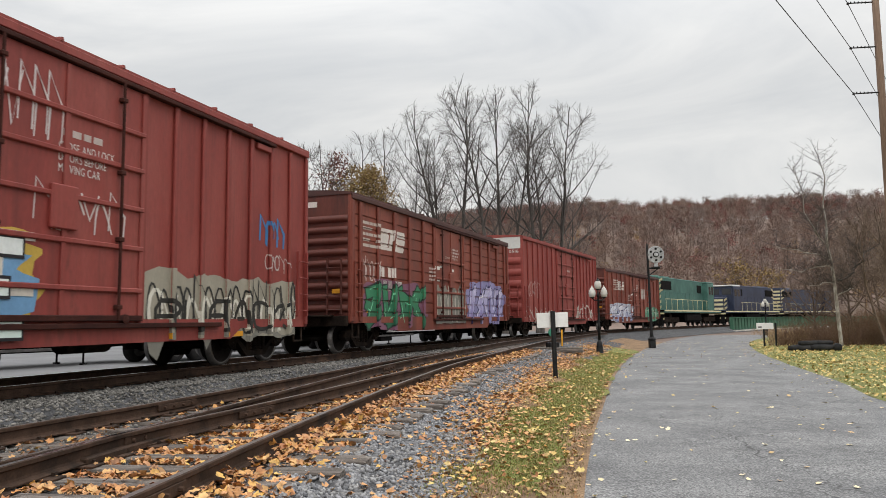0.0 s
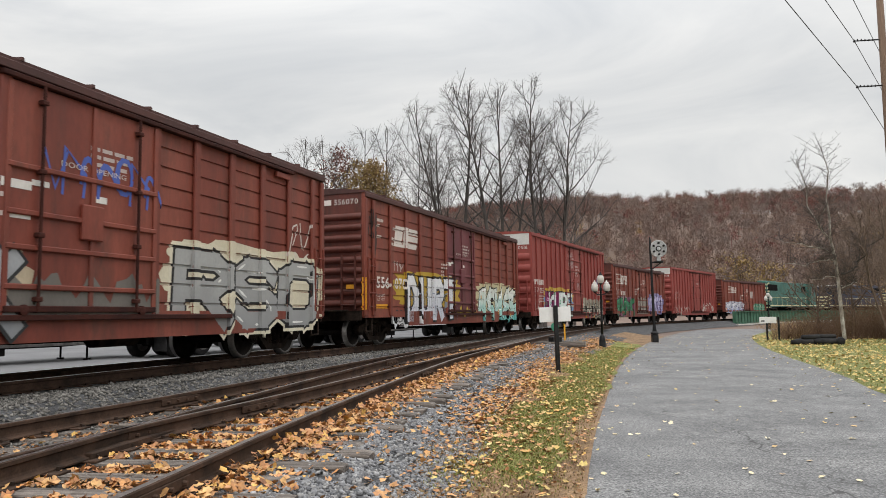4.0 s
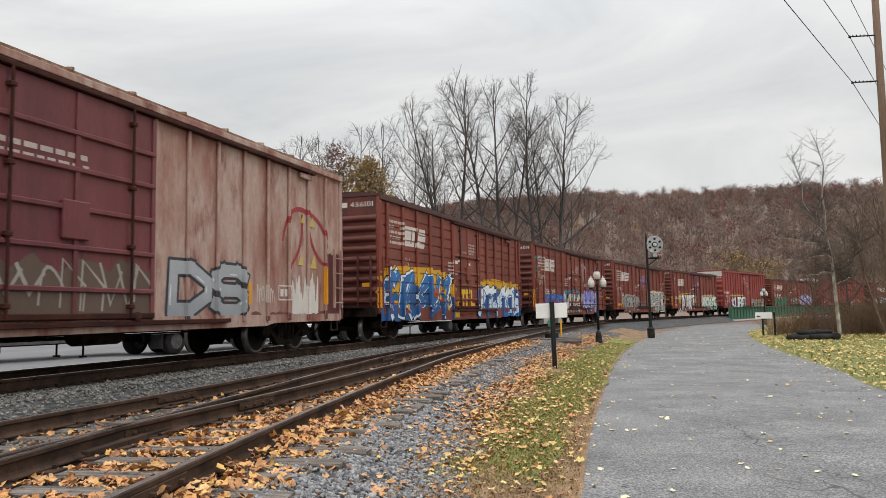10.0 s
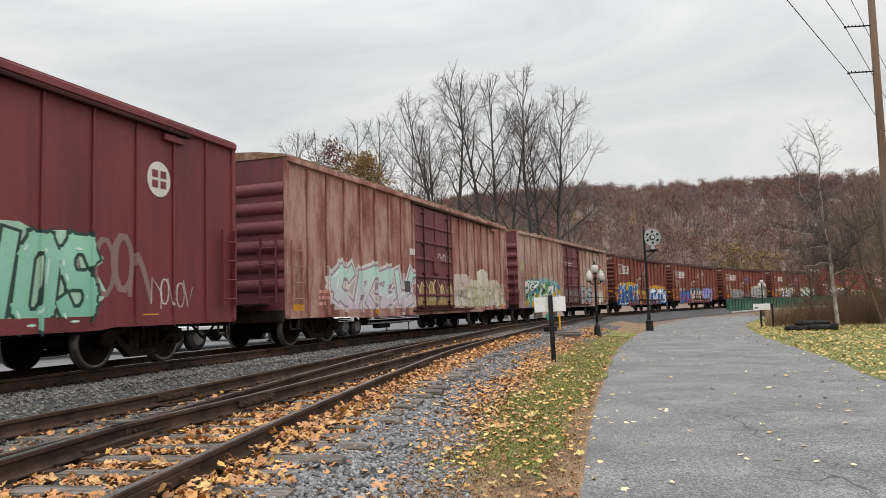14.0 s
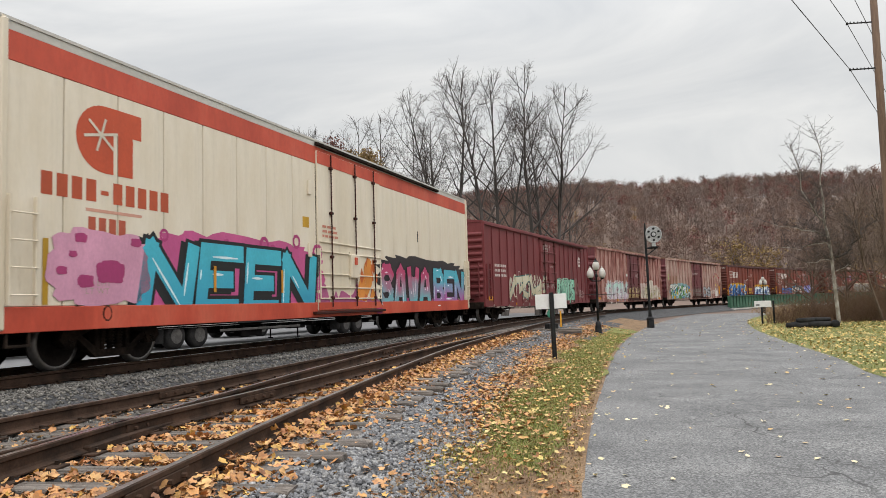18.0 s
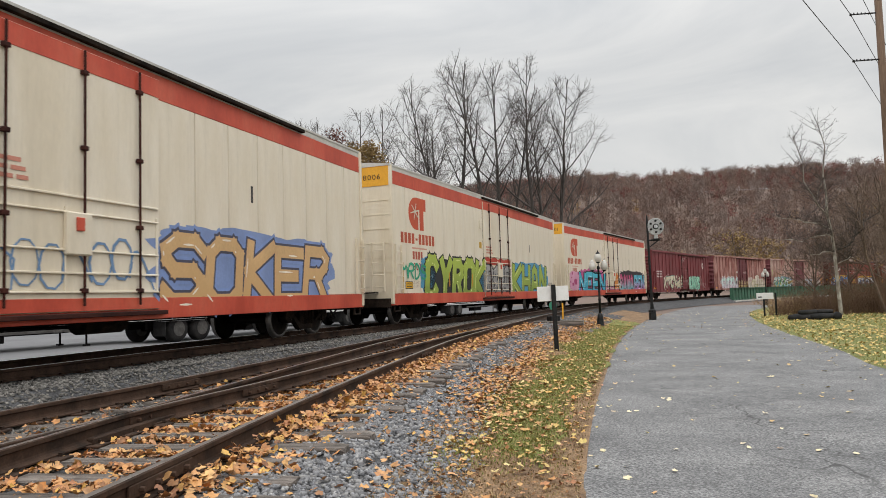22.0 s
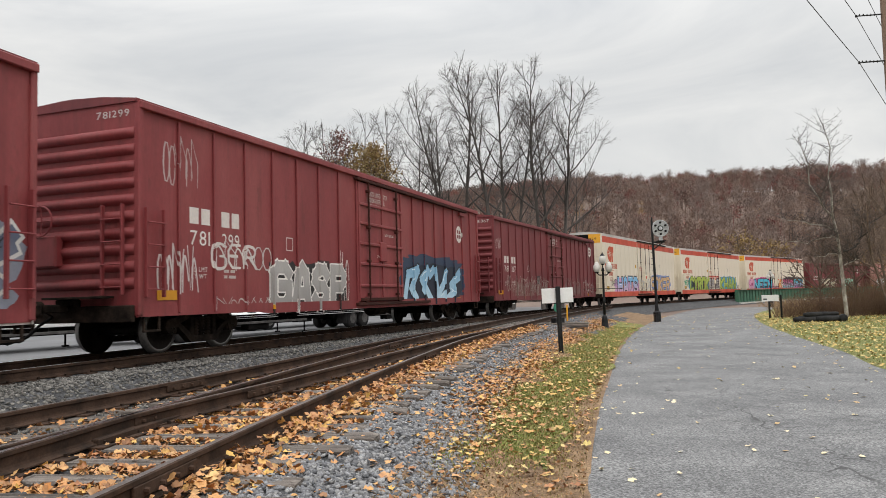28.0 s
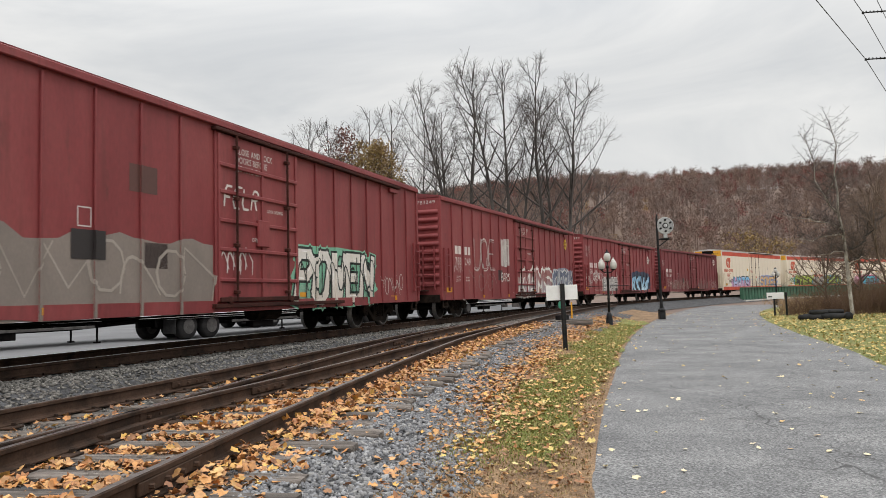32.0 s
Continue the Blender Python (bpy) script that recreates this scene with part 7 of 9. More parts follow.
def locomotive(label, hood, cab_first):
    """A six-axle road switcher, 20 m long. cab_first: the cab is at the end that leads."""
    lo = thing("locomotive", label, "locomotive", group="locomotives of the train")
    f = 1 if cab_first else -1
    X = lambda a, b: (min(f * a, f * b), max(f * a, f * b))
    part("frame_deck", Build().box(-9.6, 9.6, -1.5, 1.5, 1.35, 1.62, c=0.02), hood, lo)
    part("deck_edge", Build().box(-9.6, 9.6, -1.52, -1.5, 1.48, 1.6).box(-9.6, 9.6, 1.5, 1.52, 1.48, 1.6), M_STRIPE, lo)
    part("long_hood", Build().prism([(X(-9.2, 4.6)[0], 1.62), (X(-9.2, 4.6)[1], 1.62), (X(-9.2, 4.6)[1], 4.5), (X(-9.2, 4.6)[0], 4.5)], -0.95, 0.95).box(*X(-9.0, 4.5), -0.8, 0.8, 4.5, 4.66, c=0.05), hood, lo)
    part("cab", Build().box(*X(4.6, 7.0), -1.5, 1.5, 1.62, 4.45, c=0.06), hood, lo)
    part("cab_roof", Build().box(*X(4.5, 7.1), -1.45, 1.45, 4.45, 4.62, c=0.06), M_WHITEEND if not cab_first else hood, lo)
    part("short_hood", Build().box(*X(7.0, 8.6), -0.9, 0.9, 1.62, 3.2, c=0.08), hood, lo)
    for s in (-1, 1):
        part("cab_window", Build().box(*X(5.0, 5.7), min(s * 1.48, s * 1.512), max(s * 1.48, s * 1.512), 3.3, 4.1, c=0.004), M_GLASS, lo)
        part("cab_window", Build().box(*X(6.0, 6.7), min(s * 1.48, s * 1.512), max(s * 1.48, s * 1.512), 3.3, 4.1, c=0.004), M_GLASS, lo)
        part("front_window", Build().box(*X(6.99, 7.012), min(s * 0.15, s * 1.2), max(s * 0.15, s * 1.2), 3.5, 4.2, c=0.004), M_GLASS, lo)
        part("radiator_grille", Build().box(*X(-8.8, -5.8), min(s * 0.94, s * 0.99), max(s * 0.94, s * 0.99), 3.5, 4.3, c=0.01), M_BLACK, lo)
        part("blower_grille", Build().box(*X(2.6, 4.0), min(s * 0.94, s * 0.99), max(s * 0.94, s * 0.99), 3.4, 4.2, c=0.01), M_BLACK, lo)
        for i in range(9):
            part("hood_door", shared(("hooddoor", hood.name, s), lambda: Build().box(-0.42, 0.42, min(0, s * 0.02), max(0, s * 0.02), 1.75, 3.3, c=0.006).mesh("hood_door", hood)), hood, lo, at=(f * (-8.4 + 1.25 * i), s * 0.95, 0))
        for i in range(9):
            part("rail_post", shared(("railpost",), lambda: Build().tube((0, 0, 1.6), (0, 0, 2.6), 0.02, n=6).mesh("rail_post", M_STRIPE)), M_STRIPE, lo, at=(f * (-9.0 + 1.65 * i), s * 1.46, 0))
        part("handrail", Build().tube((f * -9.2, s * 1.46, 2.6), (f * 4.5, s * 1.46, 2.6), 0.02, n=6), M_STRIPE, lo)
    for e in (-1, 1):
        for i in range(5):
            part("end_stripe", Build().box(min(e * 9.6, e * 9.66), max(e * 9.6, e * 9.66), -1.45, 1.45, 0.5 + 0.24 * i, 0.64 + 0.24 * i), M_STRIPE if i % 2 else M_BLACK, lo)
        hx = 9.2 if e != f else 8.6
        for i in range(6 if e != f else 3):
            for s in (-1, 1):
                part("hood_stripe", shared(("stripe", e, s), lambda: Build().add([(0, s * 0.965, 0), (0.9 * -e, s * 0.965, 0.25), (0.9 * -e, s * 0.965, 0.5), (0, s * 0.965, 0.25)], [(0, 1, 2, 3), (3, 2, 1, 0)]).mesh("hood_stripe", M_STRIPE)), M_STRIPE, lo, at=(e * hx, 0, 1.7 + 0.48 * i))
            part("hood_end_stripe", shared(("estripe", e), lambda: Build().box(-0.012, 0.012, -0.85, 0.85, 0, 0.24).mesh("hood_end_stripe", M_STRIPE)), M_STRIPE, lo, at=(e * (hx + 0.012), 0, 1.75 + 0.48 * i))
        part("plough", Build().prism([(e * 9.5, 0.25), (e * 9.9, 0.2), (e * 9.66, 0.95), (e * 9.5, 0.95)], -1.35, 1.35), M_BLACK, lo)
        part("coupler", shared("coupler", coupler_mesh), M_GRIME, lo, at=pose(e * 9.6, 0, 0, 0, 0, 0 if e > 0 else 180))
        t = part("truck", Build().box(-2.3, 2.3, -1.1, -0.95, 0.45, 0.95, c=0.05).box(-2.3, 2.3, 0.95, 1.1, 0.45, 0.95, c=0.05).box(-0.3, 0.3, -1.0, 1.0, 0.6, 1.3, c=0.05), M_GRIME, lo, at=(e * 6.4, 0, 0))
        for x in (-1.7, 0, 1.7):
            w = part("wheelset", shared("wheels", wheelset_mesh), M_WHEEL, t, at=(x, 0, 0.45))
            AXLES.append(w)
    part("fuel_tank", Build().box(-2.6, 2.6, -1.35, 1.35, 0.45, 1.35, c=0.18), M_BLACK, lo)
    for i in range(3):
        part("roof_fan", Build().turned([(0.6, 4.6), (0.62, 4.75), (0.5, 4.8)], 18, at=(f * (-8.2 + 1.5 * i), 0, 0)), hood, lo)
    return lo


head = 0.0
for label, hood, first in (("weathered green locomotive with striped ends on the track", M_TEAL, True), ("dark navy locomotive with its cab trailing, on the track", M_NAVY, False), ("dark navy locomotive leading, with striped end", M_NAVY, True)):
    lo = locomotive(label, hood, first)
    ROLL.append((lo, head - 10.6, 12.8))
    head -= 21.2

# ---- things beside the track ----
def lamp_post(at, label):
    lamp = thing("street_lamp", label, "street lamp", at, group="lamps along the lane")
    part("base", Build().turned([(0.20, 0), (0.20, 0.10), (0.15, 0.16), (0.13, 0.45), (0.10, 0.62), (0.055, 0.70)], 12), M_IRON, lamp, smooth=True)
    part("shaft", Build().turned([(0.055, 0.70), (0.05, 1.2), (0.07, 1.22), (0.05, 1.28), (0.04, 2.45), (0.07, 2.47), (0.06, 2.55), (0.035, 2.6)], 10), M_IRON, lamp, smooth=True)
    part("ladder_bar", Build().tube((-0.85, 0, 1.75), (0.85, 0, 1.75), 0.012, n=6), M_IRON, lamp)
    globe = [(0.07, 0), (0.12, 0.04), (0.145, 0.16), (0.125, 0.28), (0.07, 0.34)]
    cap = [(0.10, 0.335), (0.07, 0.38), (0.025, 0.41), (0.03, 0.44), (0.008, 0.48)]
    for x, z in ((-0.25, 2.42), (0.25, 2.42), (0.0, 2.75)):
        arm = part("arm", Build().tube((0, 0, 2.3), (x * 0.6, 0, z - 0.12), 0.022, n=8).tube((x * 0.6, 0, z - 0.12), (x, 0, z - 0.03), 0.022, n=8).turned([(0.03, -0.05), (0.085, -0.01), (0.085, 0.01)], 10, at=(x, 0, z)), M_IRON, lamp)
        part("globe", Build().turned([(r, h + z) for r, h in globe], 14, at=(x, 0, 0)), M_GLOBE, arm, "frosted white globe", smooth=True)
        part("finial", Build().turned([(r, h + z) for r, h in cap], 10, at=(x, 0, 0)), M_GLOBE if x else M_IRON, arm)
    return lamp


lamp_post(pose(6.23, 30.3, 0.0, 0, 0, 8), "black iron lamp post with three frosted globes beside the lane")
lamp_post(pose(27.4, 64.0, 0.0, 0, 0, 20), "black iron lamp post with three frosted globes by the bridge")

sign = thing("track_sign", "black post with a white two-part sign board in the verge", "sign", pose(2.73, 18.68, 0.02, 0, -1.2, 6))
part("post", Build().box(-0.05, 0.05, -0.05, 0.05, -0.2, 1.74, c=0.008), M_IRON, sign)
for x0, x1 in ((-0.40, -0.045), (0.045, 0.40)):
    part("board", Build().box(x0, x1, 0.055, 0.068, 1.33, 1.70, c=0.004), M_BOARD, sign, "white sign board seen from behind")

stand = thing("switch_stand", "low switch stand with green target beside the siding", "switch stand", pose(3.95, 27.6, 0.42, 0, 0, 18))
part("stand_base", Build().box(-0.2, 0.2, -0.18, 0.18, 0, 0.3, c=0.03), M_IRON, stand)
part("mast", Build().tube((0, 0, 0.3), (0, 0, 0.62), 0.025, n=8), M_IRON, stand)
part("target", Build().turned([(0.01, -0.012), (0.16, -0.01), (0.16, 0.01), (0.01, 0.012)], 18, at=(0, 0, 0.66), axis="y"), M_TARGET, stand, "round green target")
part("target_plate", Build().box(0.36, 0.42, -0.01, 0.01, 0.15, 0.75, c=0.004), M_YELLOW, stand, "amber lever flag")
part("lever", Build().tube((0.1, 0.15, 0.12), (0.75, 0.25, 0.1), 0.022, n=6), M_IRON, stand)
for k in (0, 1):
    solid("headblock_tie", Build().box(-1.6, 1.1, -0.11, 0.11, -0.08, 0.09, c=0.012), M_TIE, "long weathered timber tie under the switch stand", "tie", pose(3.9 + 0.1 * k, 27.35 + 0.5 * k, 0.44, 0, 0, -16), group="headblock ties")

# position-light signal on its mast
sig = thing("railway_signal", "disc position-light railway signal on a dark mast beside the track", "railway signal", pose(10.85, 39.4, 0.28, 0, -0.8, 0))
part("foundation", Build().box(-0.16, 0.16, -0.16, 0.16, -0.3, 0.14, c=0.03), M_IRON, sig)
part("mast_base", Build().turned([(0.2, 0.14), (0.2, 0.22), (0.11, 0.3), (0.075, 0.6)], 12), M_IRON, sig)
part("mast", Build().turned([(0.072, 0.5), (0.06, 5.0), (0.02, 5.25)], 12), M_IRON, sig)
part("bracket", Build().box(0.0, 0.62, -0.04, 0.04, 3.86, 3.94, c=0.01).tube((0.05, 0, 3.55), (0.5, 0, 3.86), 0.03, n=8).box(0.2, 0.65, -0.25, 0.25, 3.94, 3.97), M_IRON, sig)
head_ = part("signal_head", Build().turned([(0.02, -0.04), (0.41, -0.035), (0.43, 0.0), (0.41, 0.03), (0.02, 0.03)], 28, at=(0.42, 0, 4.62), axis="y").box(0.32, 0.52, -0.03, 0.03, 3.97, 4.3, c=0.02), M_SILVER, sig, "dull silver round head")
rim = Build()
for k in range(24):
    p, q = [(0.42 + 0.42 * math.cos(0.2618 * i), -0.03, 4.62 + 0.42 * math.sin(0.2618 * i)) for i in (k, k + 1)]
    rim.tube(p, q, 0.035, n=6)
part("rim", rim, M_SILVER, head_, "dull silver rim")
part("centre_disc", Build().turned([(0.02, -0.10), (0.15, -0.09), (0.15, -0.03)], 20, at=(0.42, 0, 4.62), axis="y"), M_IRON, head_)
part("centre_boss", Build().turned([(0.01, -0.14), (0.10, -0.12), (0.10, -0.09)], 16, at=(0.42, 0, 4.62), axis="y"), M_SILVER, head_)
for k in range(6):
    a = 1.047 * k + 0.52
    part("lamp_unit", Build().turned([(0.01, -0.03), (0.055, -0.035), (0.06, -0.13), (0.05, -0.13), (0.045, -0.05)], 12, at=(0.42 + 0.30 * math.cos(a), 0, 4.62 + 0.30 * math.sin(a)), axis="y"), M_IRON, head_)
for z in [0.5 + 0.32 * i for i in range(11)]:
    part("rung", Build().tube((-0.06, 0.28, z), (-0.06, 0.02, z), 0.012, n=6), M_IRON, sig)

small = thing("notice_board", "small white notice board on two black posts in the lawn", "sign", pose(16.5, 38.6, 0.05, 0, 0, -20))
for x in (-0.1, 0.46):
    part("post", Build().box(x - 0.045, x + 0.045, -0.045, 0.045, -0.1, 0.92 if x < 0 else 1.2, c=0.008), M_IRON, small)
part("board", Build().box(-0.45, 0.36, -0.075, -0.05, 0.88, 1.2, c=0.006), M_BOARD, small, "white board")
part("board_print", Build().box(-0.38, -0.2, -0.082, -0.076, 0.96, 1.02), M_IRON, small)

# black logs heaped on the lawn
logs = [(15.75, 33.2, 0.12, 1.3, 0.13, 10), (16.75, 33.15, 0.13, 1.3, 0.14, -9), (16.2, 33.5, 0.14, 1.5, 0.14, 5), (16.1, 33.3, 0.33, 1.0, 0.11, 14), (16.7, 33.35, 0.34, 0.9, 0.10, -11), (17.2, 33.0, 0.16, 0.45, 0.17, 70)]
for x, y, z, l, r, a in logs:
    b = Build()
    n, m = 12, 6
    vs = []
    for k in range(m + 1):
        for i in range(n):
            q = 6.28318 * i / n
            rr = r * (1 + 0.12 * noise.noise(Vector((k * 0.7, math.cos(q) * 1.5, math.sin(q) * 1.5 + x)))) * (0.82 if k in (0, m) else 1)
            vs.append((-l / 2 + l * k / m, rr * math.cos(q), rr * math.sin(q)))
    b.add(vs, [(k * n + i, k * n + (i + 1) % n, (k + 1) * n + (i + 1) % n, (k + 1) * n + i) for k in range(m) for i in range(n)] + [tuple(range(n - 1, -1, -1)), tuple(range(m * n, m * n + n))])
    solid("log", b, M_RUBBER, "blackened rounded log heaped on the leafy lawn", "log", pose(x, y, z + 0.05, 0, 0, a), group="log heap", smooth=True)

# girder bridge rail beside the lane's end
bridge = thing("bridge_girder", "faded green riveted steel plate girder beside the track", "bridge", kind="structure")
S0, S1, BO = 78.0, 142.0, 2.45


def on_girder(s, o, z):
    return (*track_side(s, BO + o), z)


def girder_box(name, s0, s1, o0, o1, z0, z1, mat=M_GREEN, step=3.0):
    b = Build()
    rows = spaced(s0, s1, step)
    vs = [q for s in rows for q in (on_girder(s, o0, z0), on_girder(s, o1, z0), on_girder(s, o1, z1), on_girder(s, o0, z1))]
    n = len(rows)
    b.add(vs, [(4 * i + j, 4 * i + (j + 1) % 4, 4 * i + 4 + (j + 1) % 4, 4 * i + 4 + j) for i in range(n - 1) for j in range(4)] + [(3, 2, 1, 0), (4 * n - 4, 4 * n - 3, 4 * n - 2, 4 * n - 1)])
    part(name, b, mat, bridge)


girder_box("web_plate", S0, S1, -0.015, 0.015, 0.20, 1.50)
girder_box("top_flange", S0, S1, -0.2, 0.2, 1.50, 1.56)
girder_box("bottom_flange", S0, S1, -0.2, 0.2, 0.16, 0.20)
girder_box("bearing_ledge", S0 - 0.4, S1, -0.5, 0.5, -0.4, 0.16, M_STONEWALL)
for i in range(58):
    s = S0 + 0.25 + 1.1 * i
    x, y, d = on_track(s)
    px, py = track_side(s, BO + 0.1)
    part("stiffener", shared("stiffener", lambda: Build().box(-0.03, 0.03, -0.09, 0.09, 0.2, 1.5, c=0.008).mesh("stiffener", M_GREEN)), M_GREEN, bridge, at=pose(px, py, 0, 0, 0, -math.degrees(d)))
part("end_plate", Build().box(-0.2, 0.2, -0.03, 0.03, 0.16, 1.54, c=0.01), M_GREEN, bridge, at=pose(*track_side(S0, BO), 0, 0, 0, -math.degrees(on_track(S0)[2])))

# utility pole with stand-off insulators and wires
pole = thing("utility_pole", "brown wooden utility pole with stand-off insulators", "utility pole", pose(19.9, 33.0, 0))
part("shaft", Build().turned([(0.20, -0.5), (0.19, 2), (0.165, 9), (0.14, 18.5)], 14), M_POLE, pole, smooth=True)
for z in (15.86, 13.75, 11.62):
    arm = part("stand_off_arm", Build().tube((-0.1, 0, z), (-1.25, 0, z - 0.06), 0.035, 0.028, n=8), M_IRON, pole)
    for k in range(5):
        part("insulator_disc", Build().turned([(0.03, -0.012), (0.06, 0), (0.03, 0.012)], 10, at=(-0.45 - 0.17 * k, 0, z - 0.02), axis="x"), M_IRON, arm)
    part("clamp", Build().turned([(0.05, -0.05), (0.06, 0), (0.03, 0.06)], 8, at=(-1.27, 0, z - 0.06)), M_IRON, arm)
for x, z, near, far in ((18.63, 11.56, (10.74, 22.99, 11.56), (25.52, 42.45, 11.6)), (18.63, 13.69, (14.62, 27.93, 13.69), (25.72, 42.56, 13.7)), (18.63, 15.80, (15.2, 28.6, 15.8), (26.17, 43.1, 15.8))):
    b = Build()
    mid = Vector((x, 33.0, z))
    b.tube(mid + (Vector(near) - mid) * 3.5, mid, 0.016, n=5)
    b.tube(mid, mid + (Vector(far) - mid) * 3.0, 0.016, n=5)
    solid("overhead_wire", b, M_IRON, "black overhead wire strung from the utility pole", "wire", group="overhead wires")

# flatbed trailers parked on the yard beyond the train
def trailer(at, label):
    tr = thing("flatbed_trailer", label, "trailer", at, group="parked trailers")
    part("deck", Build().box(-6.2, 6.2, -1.25, 1.25, 0.80, 0.94, c=0.02), M_WHITEP, tr, "white edged deck")
    for y in (-0.5, 0.5):
        part("frame_rail", Build().prism([(-6.0, 0.80), (6.0, 0.80), (6.0, 0.66), (2.5, 0.5), (-6.0, 0.5)], y - 0.06, y + 0.06), M_BLACK, tr)
    for x in (-5.0, -3.75):
        part("axle", Build().tube((x, -1.0, 0.5), (x, 1.0, 0.5), 0.08, n=10), M_BLACK, tr)
        for y in (-0.95, 0.95):
            wheel = part("wheel", Build().turned([(0.30, -0.2), (0.46, -0.19), (0.51, -0.12), (0.51, 0.12), (0.46, 0.19), (0.30, 0.2)], 24, at=(x, y, 0.5), axis="y"), M_RUBBER, tr, "black tyre", smooth=True)
            part("rim", Build().turned([(0.29, -0.215), (0.27, -0.17), (0.12, -0.16), (0.10, -0.22), (0.02, -0.22), (0.02, 0.22), (0.10, 0.22), (0.12, 0.16), (0.27, 0.17), (0.29, 0.215)], 18, at=(x, y, 0.5), axis="y"), M_RIM, wheel, "grimy steel rim")
    part("mud_flap", Build().box(-5.75, -5.72, -1.2, -0.6, 0.25, 0.9), M_RUBBER, tr)
    for y in (-0.8, 0.8):
        part("landing_leg", Build().box(3.34, 3.40, y - 0.03, y + 0.03, 0.06, 0.8, c=0.01).box(3.27, 3.47, y - 0.09, y + 0.09, 0.0, 0.06, c=0.01), M_BLACK, tr)
    for k in range(7):
        part("cross_member", shared("cross_member", lambda: Build().box(-0.05, 0.05, -1.2, 1.2, 0.64, 0.79, c=0.01).mesh("cross_member", M_BLACK)), M_BLACK, tr, at=(-2.4 + 1.3 * k, 0, 0))
    part("tool_box", Build().box(-1.2, 0.2, -1.15, -0.7, 0.30, 0.66, c=0.03), M_BLACK, tr)
    part("side_guard", Build().box(-2.6, 3.0, -1.22, -1.16, 0.56, 0.66, c=0.01), M_RIM, tr)
    return tr


trailer(pose(-9.2, 33.6, 0.10, 0, 0, 66), "white-edged flatbed trailer with dual tyres parked on the yard")
trailer(pose(-9.2, 44.0, 0.10, 0, 0, 66), "white-edged flatbed trailer with dual tyres parked on the yard")
trailer(pose(1.6, 57.5, 0.10, 0, 0, 64), "white-edged flatbed trailer with dual tyres parked on the yard")
trailer(pose(-4.3, 45.6, 0.10, 0, 0, 66), "white-edged flatbed trailer with dual tyres parked on the yard")
trailer(pose(-15.6, 25.0, 0.10, 0, 0, 60), "white-edged flatbed trailer with dual tyres parked on the yard")

# ---- trees ----
def tubes(segs, sides=4):
    """Arrays of tapered tubes from rows of ax ay az bx by bz ra rb."""
    s = np.asarray(segs, float)
    a, b, ra, rb = s[:, 0:3], s[:, 3:6], s[:, 6], s[:, 7]
    w = b - a
    w /= np.maximum(np.linalg.norm(w, axis=1, keepdims=True), 1e-9)
    h = np.where(np.abs(w[:, 2:3]) > 0.9, np.array([[1.0, 0, 0]]), np.array([[0, 0, 1.0]]))
    u = np.cross(w, h)
    u /= np.linalg.norm(u, axis=1, keepdims=True)
    v = np.cross(w, u)
    n = len(s)
    out = np.zeros((n, 2 * sides, 3))
    for i in range(sides):
        d = math.cos(6.28318 * i / sides) * u + math.sin(6.28318 * i / sides) * v
        out[:, i] = a + d * ra[:, None]
        out[:, sides + i] = b + d * rb[:, None]
    f = np.array([(i, (i + 1) % sides, sides + (i + 1) % sides, sides + i) for i in range(sides)])
    faces = (np.arange(n) * 2 * sides)[:, None, None] + f[None]
    return out.reshape(-1, 3), faces.reshape(-1, 4)


def leaf_clumps(name, centers, mat, parent, seed, size=0.22, per=6):
    """Loose leaf clumps: small crossed leaf faces round each centre."""
    r = np.random.RandomState(seed)
    c = np.repeat(np.asarray(centers), per, axis=0)
    c = c + r.normal(0, 0.35, c.shape)
    n = len(c)
    a, b = r.normal(size=(n, 3)), r.normal(size=(n, 3))
    a /= np.linalg.norm(a, axis=1, keepdims=True)
    b -= a * (a * b).sum(1, keepdims=True)
    b /= np.linalg.norm(b, axis=1, keepdims=True)
    s = size * r.uniform(0.5, 1.2, (n, 1))
    v = np.stack([c - a * s, c - b * s * 0.6, c + a * s, c + b * s * 0.6], 1).reshape(-1, 3)
    f = np.arange(4 * n).reshape(-1, 4)
    return tagged(part(name, array_mesh(name, v, f, mat), mat, parent), kind="stuff")


M_OAK = choices("russet_oak_leaves", [(0.20, 0.13, 0.05), (0.28, 0.19, 0.06), (0.16, 0.09, 0.045), (0.32, 0.22, 0.07), (0.14, 0.085, 0.04)], 0.8, 3.0)
M_DARKRED = choices("dull_red_oak_leaves", [(0.13, 0.045, 0.035), (0.18, 0.06, 0.045), (0.10, 0.05, 0.04), (0.15, 0.075, 0.05)], 0.8, 3.0)

